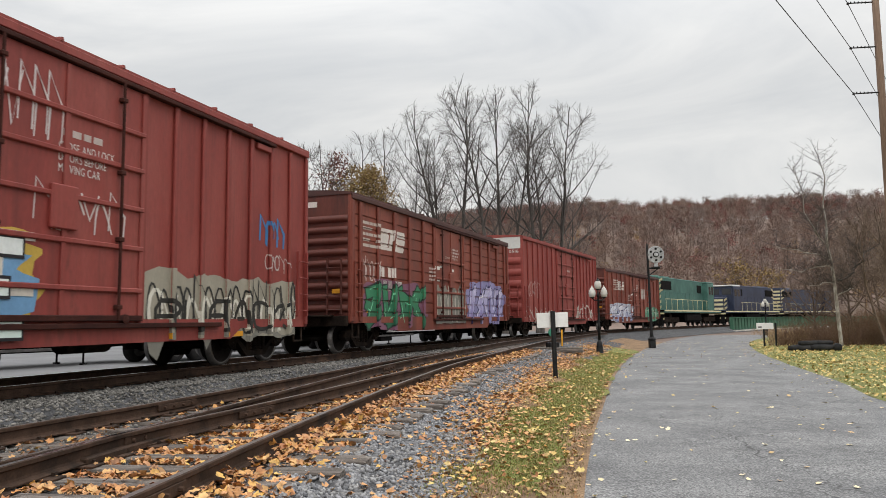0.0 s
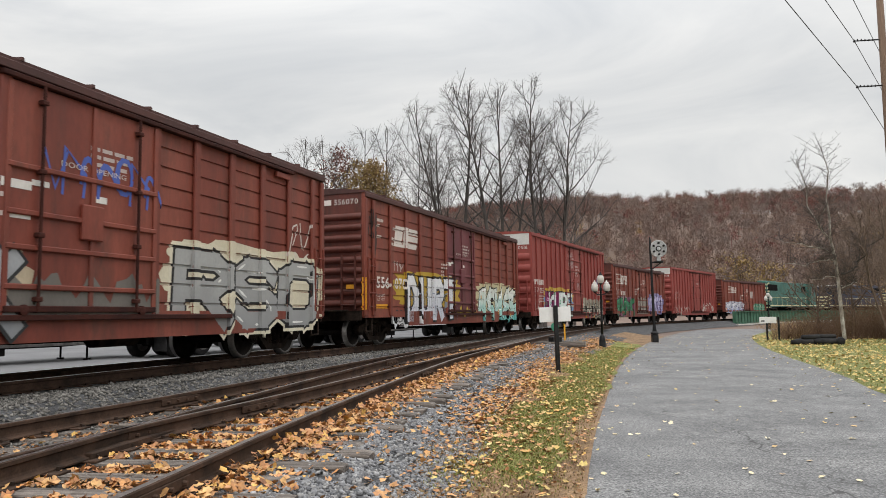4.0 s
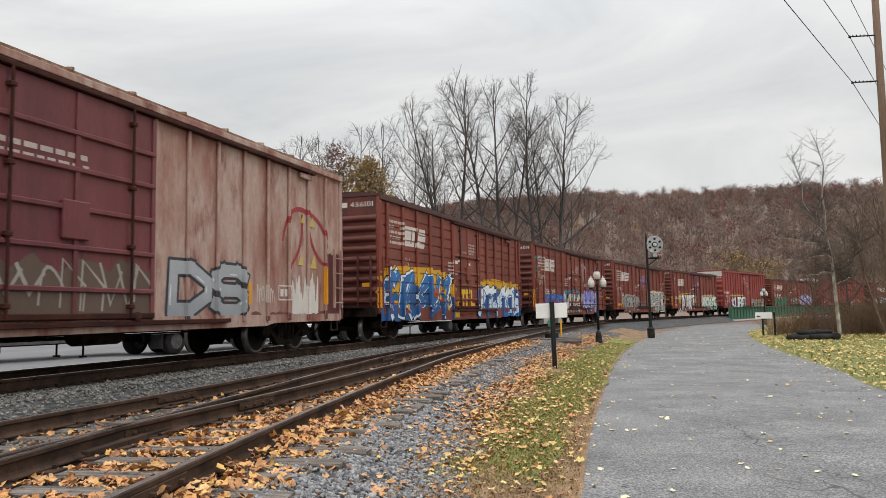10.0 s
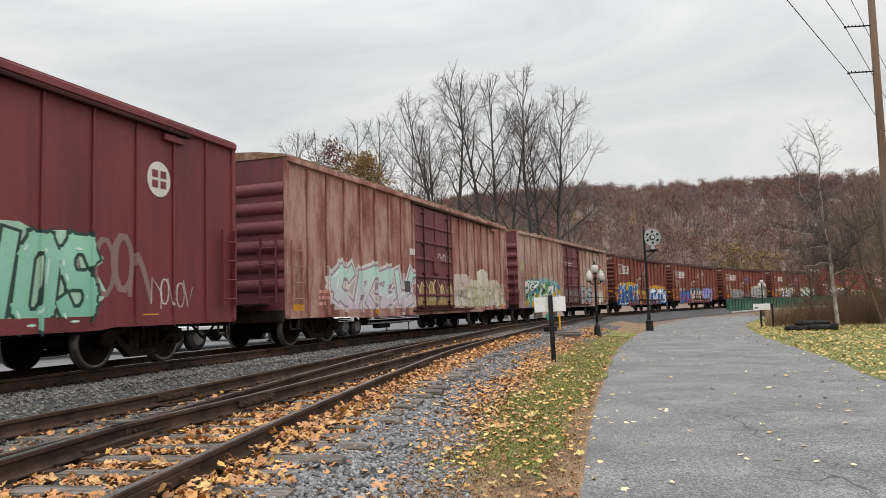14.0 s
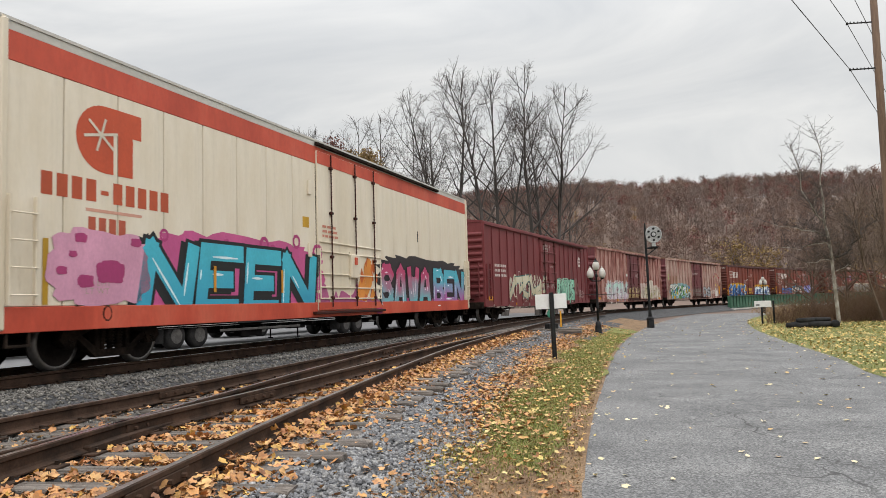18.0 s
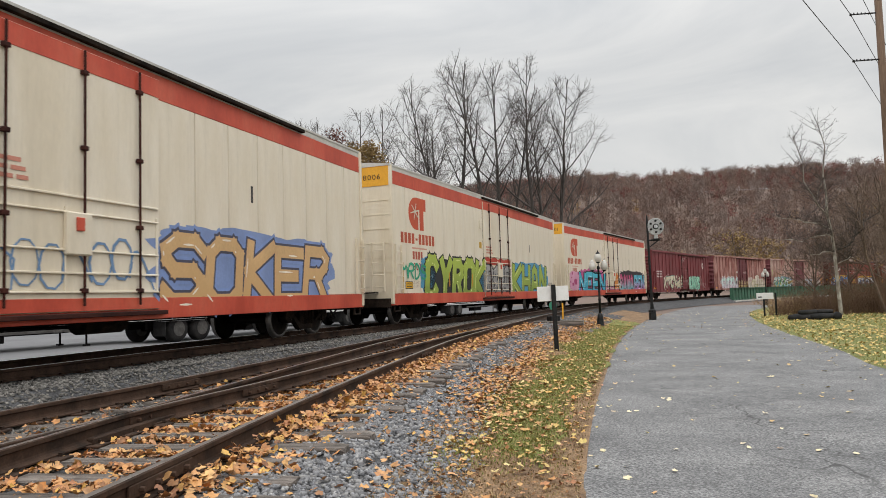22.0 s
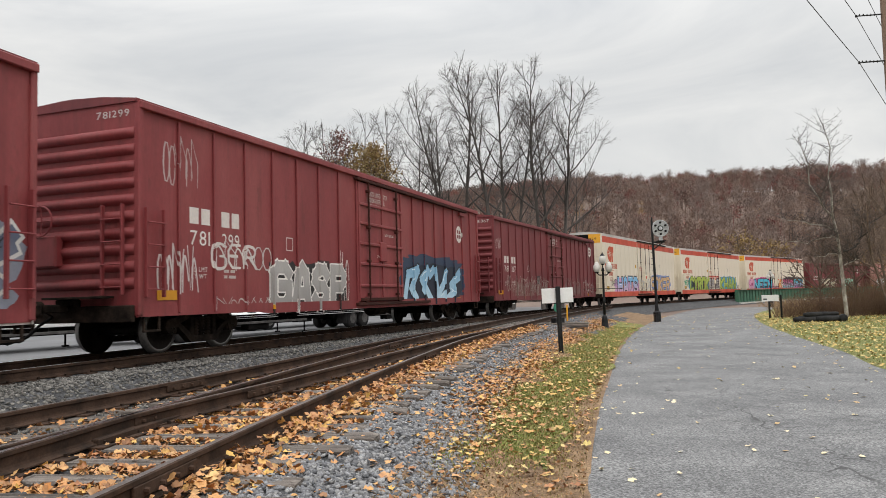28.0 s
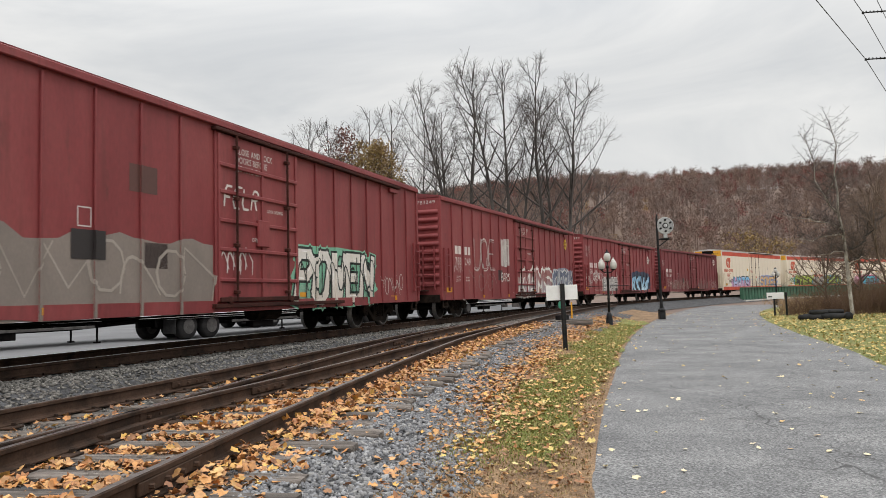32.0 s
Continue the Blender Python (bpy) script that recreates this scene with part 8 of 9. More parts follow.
def crown_tree(label, seed, base, stems, group, bark=M_BARK, twig=M_TWIG, limbs=16, first=0.26, rise=0.92, fine=2):
    """A bare tree: stems (height, crown width, lean x, lean y, foot x) with limbs that curve upwards and fork three times into fine twigs."""
    r = random.Random(seed)
    thick, mid, thin = [], [], []

    hull = [None]

    def run(p, d, length, n, ra, rb, wob, lift, out):
        nodes = []
        for i in range(n):
            d = (d + Vector((r.uniform(-wob, wob), r.uniform(-wob, wob), r.uniform(-wob, wob) * 0.6 + lift))).normalized()
            e = p + d * (length / n)
            if hull[0]:
                (hx, hy, hz), (w, v) = hull[0]
                if ((e.x - hx) / w) ** 2 + ((e.y - hy) / w) ** 2 + ((e.z - hz) / v) ** 2 > 1.0 + r.uniform(-0.12, 0.12):
                    break
            out.append((*p, *e, ra + (rb - ra) * i / n, ra + (rb - ra) * (i + 1) / n))
            nodes.append((e, d))
            p = e
        return nodes

    def aside(d, turn, angle):
        """A direction angle away from d, turned about it."""
        u = d.orthogonal().normalized()
        v = d.cross(u)
        return (d * math.cos(angle) + (u * math.cos(turn) + v * math.sin(turn)) * math.sin(angle)).normalized()
    for H, W, lx, ly, fx in stems:
        n, rad, hull[0] = 14, 0.0105 * H, None
        nodes = run(Vector((fx, 0, 0)), Vector((lx, ly, 1)).normalized(), H, n, rad, 0.02, 0.055, 0.02, thick)
        spine = [Vector((fx, 0, 0))] + [q[0] for q in nodes]
        top = spine[-1]
        hull[0] = ((top.x * 0.75 + fx * 0.25, top.y * 0.75, H * 0.60), (W * 0.72, H * 0.42))
        for i in range(limbs):
            u = (i + r.random() * 0.9) / limbs
            q = (first + (0.98 - first) * u) * n
            k = min(int(q), n - 1)
            p, axis = spine[k].lerp(spine[k + 1], q - k), nodes[k][1]
            tilt = rise * (1 - 0.35 * u) + r.uniform(-0.14, 0.2)
            L = W * (1.05 - 0.55 * u) * r.uniform(0.65, 1.15)
            d = aside(axis, 2.4 * i + r.uniform(-0.6, 0.6), tilt)
            for j, (e, dd) in enumerate(run(p, d, L, 6, max(0.46 * rad * (1 - 0.7 * u), 0.035), 0.014, 0.15, 0.085, mid)):
                if j < 1:
                    continue
                for _ in range(2):
                    L2 = max(L * r.uniform(0.26, 0.5) * (1.15 - 0.12 * j), 0.6)
                    for e2, d2 in run(e, aside(dd, r.uniform(0, 6.28), r.uniform(0.5, 1.05)), L2, 3, 0.019, 0.011, 0.18, 0.04, thin):
                        for _ in range(fine):
                            m = run(e2, aside(d2, r.uniform(0, 6.28), r.uniform(0.35, 0.9)), r.uniform(0.5, 1.15), 2, 0.010, 0.006, 0.16, 0.04, thin)
                            if m and r.random() < 0.7:
                                run(m[0][0], aside(m[0][1], r.uniform(0, 6.28), 0.6), r.uniform(0.3, 0.7), 1, 0.008, 0.005, 0.1, 0.03, thin)
    tree = thing("tree", label, "tree", pose(*base), group=group)
    part("trunk", array_mesh("trunk", *tubes(thick, 8), bark), bark, tree)
    tagged(part("limb_spray", array_mesh("limb_spray", *tubes(mid, 4), bark), bark, tree), kind="stuff")
    tagged(part("twig_spray", array_mesh("twig_spray", *tubes(thin, 3), twig), twig, tree), kind="stuff")
    return tree


M_THICKET = surf("brown_thicket_wood", [(0.10, 0.07, 0.052), (0.19, 0.135, 0.10)], 0.8, 6.0, 0.95, bump=0)

# the tall row behind the track
TALL = "tall bare grey-barked tree behind the railway track"
crown_tree(TALL, 11, (0.8, 80.5, 0), ((25.2, 7.6, -0.07, 0, -0.5), (26.6, 7.2, 0.02, 0.02, 0.5), (21.8, 7.0, -0.16, 0.05, 0.0)), "tall bare trees", limbs=17, first=0.33, rise=0.82, fine=2)
crown_tree(TALL, 12, (5.8, 80.0, 0), ((27.6, 7.2, -0.05, 0, -0.4), (27.0, 7.6, 0.045, 0.03, 0.6), (23.4, 6.6, 0.12, -0.04, 0.9)), "tall bare trees", limbs=17, first=0.33, rise=0.82, fine=2)
crown_tree(TALL, 13, (10.0, 80.0, 0), ((27.0, 7.6, 0.005, 0, 0.0), (24.2, 6.4, 0.08, 0.05, 0.4)), "tall bare trees", limbs=17, first=0.33, rise=0.82, fine=2)
crown_tree(TALL, 14, (12.1, 81.0, 0), ((24.8, 9.0, 0.075, 0, 0.0),), "tall bare trees", limbs=22, first=0.26, rise=0.85)
for seed, x, y, h, w in ((31, -15.9, 84.0, 22.0, 6.6), (32, -12.9, 86.0, 22.4, 5.8), (33, -10.1, 85.0, 23.4, 5.6), (34, -7.6, 84.0, 24.0, 5.2), (35, -4.6, 88.0, 22.0, 5.8), (36, -2.6, 92.0, 19.0, 5.5), (37, 15.6, 92.0, 17.0, 7.0), (38, 8.0, 95.0, 18.0, 7.0)):
    crown_tree("smaller bare brown tree behind the railway track", seed, (x, y, 0), ((h * 0.97, w * 1.15, 0.0, 0, 0),), "smaller bare trees", limbs=13, first=0.36, rise=0.85)
for seed, x, y, h, m, label in ((41, -7.6, 78.0, 17.6, M_OAK, "round oak tree holding its yellow-brown leaves"), (42, -11.6, 80.0, 19.6, M_DARKRED, "thin oak tree with some dull red-brown leaves"), (43, -9.6, 79.0, 17.8, M_OAK, "oak tree with sparse russet leaves")):
    tree = crown_tree(label, seed, (x, y, 0), ((h * 0.95, 5.5, 0, 0, 0),), "leafy oaks", limbs=12, fine=1)
    r = random.Random(seed)
    cs = []
    for _ in range(520 if seed == 41 else 170):
        a, q = r.random() * 6.283, r.random() ** 0.5
        z = r.uniform(0.70, 1.0)
        k = math.sin(min(1, (1.02 - z) / 0.22) * 1.57) * 0.9 + 0.1
        w = 3.0 * k * (0.75 + 0.25 * math.sin(a * 3 + z * 19))
        cs.append((w * q * math.cos(a), w * q * math.sin(a), h * z))
    leaf_clumps("crown", cs, m, tree, seed, 0.15, 9)


for seed, x, y, h, m, label in ((44, 41.0, 104.0, 9.5, M_OAK, "small tree with golden brown leaves at the hill's foot"), (45, 46.5, 108.0, 8.0, M_OAK, "small tree with golden brown leaves at the hill's foot"), (46, 60.0, 100.0, 12.0, M_OAK, "small tree with golden brown leaves at the hill's foot"), (47, 16.0, 112.0, 15.0, M_DARKRED, "thin oak tree with some dull red-brown leaves")):
    tree = crown_tree(label, seed, (x, y, 0), ((h, 5.0, 0, 0, 0),), "leafy trees at the hill's foot", limbs=10, fine=1)
    r = random.Random(seed)
    cs = [(r.gauss(0, 1.3), r.gauss(0, 1.3), h * r.uniform(0.35, 1.0)) for _ in range(200)]
    leaf_clumps("crown", cs, m, tree, seed, 0.17, 8)


def sycamore(base):
    """A slender sycamore: white stems, long bent limbs to both sides, fine twigs above."""
    r = random.Random(52)
    tree = thing("tree", "slender sycamore with patchy white bark on the lawn's edge", "tree", pose(*base), group="sycamore")
    runs = [([(0, 0), (-0.06, 1.0), (-0.11, 2.1), (-0.16, 3.0), (-0.22, 3.95), (-0.42, 5.0)], 0.095, 0.06, "trunk"),
            ([(-0.42, 5.0), (-0.40, 6.0), (-0.39, 6.95), (-0.44, 8.3), (-0.40, 9.7)], 0.058, 0.014, "stem"),
            ([(-0.40, 4.95), (-0.80, 5.3), (-1.14, 5.8), (-1.34, 6.6), (-1.47, 7.5), (-1.78, 8.9)], 0.045, 0.013, "stem"),
            ([(-0.95, 5.5), (-0.75, 6.1), (-0.70, 6.6)], 0.025, 0.01, "limb"),
            ([(-0.31, 4.2), (-0.7, 4.45), (-1.08, 4.53), (-1.9, 4.7), (-2.8, 5.0)], 0.04, 0.014, "limb"),
            ([(-0.2, 3.8), (-0.6, 3.95), (-0.95, 3.9), (-1.8, 3.6), (-2.67, 3.75)], 0.035, 0.012, "limb"),
            ([(0.0, 3.2), (0.45, 3.35), (0.9, 3.8), (1.3, 4.4), (1.72, 4.87)], 0.045, 0.016, "limb"),
            ([(0.9, 3.8), (1.0, 4.4), (1.05, 5.0)], 0.022, 0.01, "limb"),
            ([(0.0, 2.5), (0.4, 2.75), (0.9, 2.8)], 0.03, 0.012, "limb"),
            ([(-0.15, 3.0), (-0.6, 3.1), (-1.5, 2.9)], 0.028, 0.01, "limb")]
    twigs = []
    for pts, ra, rb, name in runs:
        bark = M_BARK if name == "limb" and r.random() < 0.3 else M_WHITEBARK
        if name == "limb":
            pts = [pts[0]] + [(x + r.uniform(-0.07, 0.07), z + r.uniform(-0.07, 0.07)) for a, b in zip(pts, pts[1:]) for x, z in (((a[0] + b[0]) / 2, (a[1] + b[1]) / 2), b)]
            ra, rb = ra * 1.05, rb * 1.0
        segs, n = [], len(pts) - 1
        y = [0.0] + [r.uniform(-0.12, 0.12) * i for i in range(1, n + 1)]
        q = [Vector((x, y[i] if name != "trunk" else 0, z)) for i, (x, z) in enumerate(pts)]
        for i in range(n):
            segs.append((*q[i], *q[i + 1], ra + (rb - ra) * i / n, ra + (rb - ra) * (i + 1) / n))
            if name == "trunk":
                continue
            for k in range(16 if name == "stem" and i > 0 else 8):
                p = q[i].lerp(q[i + 1], r.random())
                d = Vector((r.uniform(-1, 1), r.uniform(-1, 1), r.uniform(0.1, 1.0))).normalized()
                L = r.uniform(0.45, 1.5) * (1 if name == "stem" else 0.8)
                for j in range(3):
                    d = (d + Vector((r.uniform(-1, 1), r.uniform(-1, 1), r.uniform(-0.2, 0.8))) * 0.22).normalized()
                    e = p + d * L / 3
                    twigs.append((*p, *e, 0.011 - 0.002 * j, 0.009 - 0.002 * j))
                    for _ in range(2):
                        s = e + Vector((r.uniform(-1, 1), r.uniform(-1, 1), r.uniform(-0.2, 0.8))) * L * 0.25
                        twigs.append((*e, *s, 0.007, 0.004))
                    p = e
        part(name, array_mesh(name, *tubes(segs, 7), bark), bark, tree)
    tagged(part("twig_spray", array_mesh("twig_spray", *tubes(twigs, 3), M_TWIG), M_TWIG, tree), kind="stuff")


sycamore((19.28, 36.6, 0.1))
for seed, x, y, h, w, le in ((61, 21.6, 36.8, 6.6, 3.4, -0.30), (62, 23.0, 38.0, 7.4, 4.2, -0.12), (63, 22.0, 41.0, 5.6, 3.5, 0.1), (64, 24.6, 36.5, 7.0, 4.0, -0.25), (65, 26.0, 42.0, 8.0, 4.6, -0.1), (66, 20.8, 42.5, 4.6, 3.0, 0.2), (67, 27.5, 47.0, 9.0, 5.0, 0.0), (68, 31.0, 52.0, 10.0, 5.0, 0.0), (69, 36.0, 60.0, 11.0, 6.0, 0.0), (70, 42.0, 66.0, 12.0, 6.0, 0.0)):
    crown_tree("tangled leafless thicket tree at the lawn's edge", seed, (x, y, 0.1), ((h * 0.95, w, le, 0.05, 0), (h * 0.8, w, -le + 0.15, 0.1, 0.3)), "thicket trees", bark=M_THICKET, twig=M_THICKET, limbs=10, first=0.12, rise=1.0, fine=1)


def thicket(name, label, seed, rows, mat, n):
    """Brush: a spray of thin bent stems."""
    r = random.Random(seed)
    segs = []
    for _ in range(n):
        x, y, h, w = r.choice(rows)
        p = Vector((x + r.uniform(-w, w), y + r.uniform(-w, w) * 0.6, 0.0))
        d = Vector((r.uniform(-0.5, 0.5), r.uniform(-0.5, 0.5), 1)).normalized()
        hh = h * r.uniform(0.5, 1.1)
        for k in range(4):
            d = (d + Vector((r.uniform(-1, 1), r.uniform(-1, 1), r.uniform(-0.6, 0.2))) * 0.32).normalized()
            e = p + d * hh / 4
            segs.append((*p, *e, 0.012 * (1 - 0.2 * k), 0.012 * (0.8 - 0.2 * k)))
            if r.random() < 0.7:
                s = e + Vector((r.uniform(-1, 1), r.uniform(-1, 1), r.uniform(0, 0.8))) * hh * 0.16
                segs.append((*e, *s, 0.006, 0.003))
            p = e
    me = array_mesh(name, *tubes(segs, 3), mat)
    return solid(name, me, mat, label, "bush", kind="stuff")


M_BRUSH = surf("brown_brush_stems", [(0.10, 0.055, 0.036), (0.17, 0.10, 0.06), (0.14, 0.10, 0.05)], 0.8, 6.0, 0.95, bump=0)
thicket("brush", "brown leafless brush at the lawn's edge", 71, [(18.8, 39.5, 1.5, 1.6), (21.0, 38.5, 2.0, 1.6), (23.0, 37.5, 2.4, 1.6), (25.5, 39.0, 2.6, 2.0), (22.5, 43.0, 2.2, 2.4), (26.0, 46.0, 2.4, 2.5), (30.0, 50.0, 2.2, 3.0)], M_BRUSH, 2600)
thicket("dry_grass_tuft", "tawny dry grass tufts by the girder", 72, [(19.6, 42.0, 0.7, 1.2), (22.0, 47.0, 0.9, 1.5), (25.5, 55.0, 0.9, 2.0), (30.0, 66.0, 1.0, 2.5)], surf("tawny_grass", [(0.30, 0.19, 0.09), (0.38, 0.26, 0.13)], 1, 8, 0.9, bump=0), 900)
solid("leaning_stick", Build().tube((0, 0, 0), (0.75, 0.2, 2.0), 0.04, 0.03, n=8), M_WHITEBARK, "pale broken branch leaning in the brush", "branch", pose(21.8, 37.0, 0.1))


# ---- the wooded hill ----
def slivers(p, d, length, width, r):
    """Thin upright triangles, one a twig, from rows of roots and directions."""
    n = len(p)
    d = d / np.linalg.norm(d, axis=1, keepdims=True)
    s = np.cross(d, r.normal(size=(n, 3)))
    s /= np.maximum(np.linalg.norm(s, axis=1, keepdims=True), 1e-6)
    return np.stack([p - s * width[:, None] / 2, p + s * width[:, None] / 2, p + d * length[:, None]], 1).reshape(-1, 3)


def far_bare(seed):
    """A far leafless tree: a trunk, rising limbs and a haze of twigs."""
    r = np.random.RandomState(seed)
    H = r.uniform(10.5, 13.5)
    n1, n2 = 14, 300
    t = np.array([(0, -0.16, 0), (0, 0.16, 0), (0, 0, H), (-0.16, 0, 0), (0.16, 0, 0), (0, 0, H)], float)
    h = r.uniform(0.3, 0.85, n1) * H
    a = r.uniform(0, 6.283, n1)
    p1 = np.stack([0 * h, 0 * h, h], 1)
    d1 = np.stack([np.cos(a) * 0.7, np.sin(a) * 0.7, r.uniform(0.6, 1.2, n1)], 1)
    l1 = r.uniform(2.2, 4.4, n1) * (1.25 - h / H)
    b = slivers(p1, d1, l1 * 1.3, np.full(n1, 0.11), r)
    k = r.randint(0, n1, n2)
    u = r.uniform(0.25, 1.1, n2)
    dn = d1 / np.linalg.norm(d1, axis=1, keepdims=True)
    p2 = p1[k] + dn[k] * (l1[k] * u)[:, None]
    d2 = dn[k] * 0.6 + r.normal(0, 0.75, (n2, 3)) + np.array([0, 0, 0.35])
    c = slivers(p2 + r.normal(0, 0.45, (n2, 3)), d2, r.uniform(0.6, 1.5, n2), r.uniform(0.06, 0.15, n2), r)
    v = np.concatenate([t, b, c])
    return v, np.arange(len(v)).reshape(-1, 3)


def far_leafy(seed):
    """A far leafy crown of loose lobes over a trunk."""
    r = np.random.RandomState(seed)
    lobes = np.stack([r.normal(0, 1.5, 9), r.normal(0, 1.5, 9), r.uniform(3.0, 9.0, 9)], 1)
    n = 400
    c = lobes[r.randint(0, 9, n)] + r.normal(0, 0.75, (n, 3))
    d = r.normal(size=(n, 3))
    v = slivers(c, d, r.uniform(0.35, 0.75, n), r.uniform(0.22, 0.42, n), r)
    t = np.array([(0, -0.18, 0), (0, 0.18, 0), (0, 0, 9.0)], float)
    v = np.concatenate([t, v])
    return v, np.arange(len(v)).reshape(-1, 3)


def woods():
    """Far woods of a few tree shapes, joined by tint."""
    R = np.random.RandomState(5)
    bare, leafy = [far_bare(100 + i) for i in range(7)], [far_leafy(200 + i) for i in range(5)]
    sets = {}
    for k in range(3100):
        az, rad = math.radians(R.uniform(-14, 38)), (135 + 300 * R.uniform(0, 1) ** 0.75) if k < 2500 else R.uniform(395, 445)
        x, y = rad * math.sin(az), rad * math.cos(az)
        if along(x, y)[1] < 12 and rad < 170:
            continue
        pick, top = R.uniform(), rad > 390
        if top and pick < 0.42:
            key, (v, f) = ("bare" if R.uniform() < 0.6 else "grey", leafy[R.randint(5)] if R.uniform() < 0.6 else bare[R.randint(7)])
        elif not top and pick < 0.80:
            key, (v, f) = ("bare" if R.uniform() < 0.6 else "grey", leafy[R.randint(5)] if R.uniform() < 0.2 else bare[R.randint(7)])
        elif pick < 0.90:
            key, (v, f) = ("grey", bare[R.randint(7)]) if not top else ("red", leafy[R.randint(5)])
        elif pick < 0.955:
            key, (v, f) = ("red", leafy[R.randint(5)])
        else:
            key, (v, f) = ("gold", leafy[R.randint(5)]) if rad < 300 else ("red", leafy[R.randint(5)])
        sc, an = R.uniform(0.75, 1.2) * (0.8 if key == "gold" else 1), R.uniform(0, 6.28)
        c, s = math.cos(an) * sc, math.sin(an) * sc
        w = np.stack([v[:, 0] * c - v[:, 1] * s + x, v[:, 0] * s + v[:, 1] * c + y, v[:, 2] * sc + hill_z(x, y) - 0.3], 1)
        sets.setdefault(key, []).append((w, f))
    # the reddest oaks that stand out along the crest and the slope
    for az, rad, size in ((24.2, 402, 1.05), (24.7, 405, 1.15), (25.0, 408, 1.1), (25.4, 400, 1.0), (25.9, 404, 1.0), (17.2, 335, 1.0), (17.6, 338, 0.9), (9.5, 405, 1.0), (10.1, 402, 0.9), (13.8, 404, 1.0), (30.5, 330, 1.0), (31.2, 335, 1.0)):
        v, f = leafy[int(az * 10) % 5]
        x, y = rad * math.sin(math.radians(az)), rad * math.cos(math.radians(az))
        sets.setdefault("red", []).append((v * size + np.array([x, y, hill_z(x, y) - 1.0]), f))
    tint = {"bare": (M_HILLBARE, "leafless brown woods on the far hillside"), "red": (M_HILLRED, "rust-red oak crowns on the far hillside"), "grey": (M_HILLGREY, "grey leafless woods on the far hillside"), "gold": (M_HILLGOLD, "faded golden crowns on the far hillside")}
    for key, rows in sets.items():
        vs, fs, n = [], [], 0
        for v, f in rows:
            vs.append(v)
            fs.append(f + n)
            n += len(v)
        mat, label = tint[key]
        solid("far_woods", array_mesh("far_woods", np.concatenate(vs), np.concatenate(fs), mat), mat, label, "woods", kind="stuff")


M_HILLBARE = surf("far_bare_wood", [(0.165, 0.110, 0.088), (0.215, 0.145, 0.115)], 0.05, 0.6, 0.95, bump=0)
M_HILLRED = choices("far_red_crowns", [(0.17, 0.058, 0.05), (0.22, 0.07, 0.055), (0.17, 0.085, 0.07), (0.23, 0.10, 0.068)], 0.95, 0.3)
M_HILLGREY = surf("far_grey_wood", [(0.165, 0.122, 0.105), (0.215, 0.16, 0.138)], 0.05, 0.6, 0.95, bump=0)
M_HILLGOLD = choices("far_gold_crowns", [(0.26, 0.165, 0.075), (0.34, 0.21, 0.085), (0.24, 0.15, 0.08)], 0.95, 0.3)
woods()

# ---- ties, ballast stones, leaves, grass ----
def tie_mesh(l, seed, lo=None):
    """A weathered sawn tie with worn, checked ends."""
    r = random.Random(seed)
    b = Build()
    w, h = 0.115, 0.085
    vs = []
    xs = [-l / 2, -l / 2 + 0.06, l / 2 - 0.06, l / 2]
    for k, x in enumerate(xs):
        e = 0.90 if k in (0, 3) else 1
        for y, z in ((-w, -h), (w, -h), (w, h - 0.02), (w - 0.02, h), (-w + 0.02, h), (-w, h - 0.02)):
            vs.append((x + r.uniform(-0.012, 0.012), y * e + r.uniform(-0.006, 0.006), z * e + r.uniform(-0.006, 0.006)))
    n = 6
    b.add(vs, [(k * n + i, k * n + (i + 1) % n, (k + 1) * n + (i + 1) % n, (k + 1) * n + i) for k in range(3) for i in range(n)] + [tuple(range(n - 1, -1, -1)), tuple(range(3 * n, 4 * n))])
    return b.mesh("tie", M_TIE)


PLATE = Build().box(-0.18, 0.18, -0.1, 0.1, 0, 0.02, c=0.004).box(-0.11, -0.08, -0.07, -0.04, 0.02, 0.05).box(0.08, 0.11, 0.04, 0.07, 0.02, 0.05).mesh("tie_plate", M_RAIL)
for i in range(150):
    s = -18 + 0.52 * i
    x, y, d = on_track(s)
    part("tie", shared(("tie", i % 6), lambda: tie_mesh(2.6, i)), M_TIE, main_track, at=pose(x, y, RAIL_Z - 0.195 - 0.085, 0, 0, -math.degrees(d) + rng.uniform(-1, 1)))
    if -8 < s < 25:
        px, py = track_side(s, 0.7535)
        part("tie_plate", PLATE, M_RAIL, main_track, at=pose(px, py, RAIL_Z - 0.194, 0, 0, -math.degrees(d)))
for i in range(58):
    y = 0.6 + 0.54 * i
    xd = curve_at(RAIL_D, y)
    ang = math.atan2(curve_at(RAIL_D, y + 0.3) - xd, 0.3)
    ux, uy = math.cos(ang), -math.sin(ang)
    xb = curve_at(RAIL_B, y + 0.6)
    right, left = rng.uniform(0.62, 0.98), (xd - xb) / max(ux, 0.3) + 0.45 + rng.uniform(0, 0.2)
    if y > 27:
        right, left = 0.5, 2.0
    l = right + left
    m = (right - left) / 2
    z = siding_z(y) - 0.174 - 0.02
    part("tie", tie_mesh(l, 300 + i), M_TIE, siding, at=pose(xd + ux * m, y + uy * m, z - 0.085, 0, 0, -math.degrees(ang) + rng.uniform(-1.5, 1.5)))
    for rows, off in ((RAIL_D, 0), (RAIL_B, 0), (RAIL_D, -OFF), (RAIL_B, OFF)):
        if y < 24:
            px, py = beside(rows, y - off * uy * 0, off)
            part("tie_plate", PLATE, M_RAIL, siding, at=pose(px, py, z, 0, 0, -math.degrees(ang)))


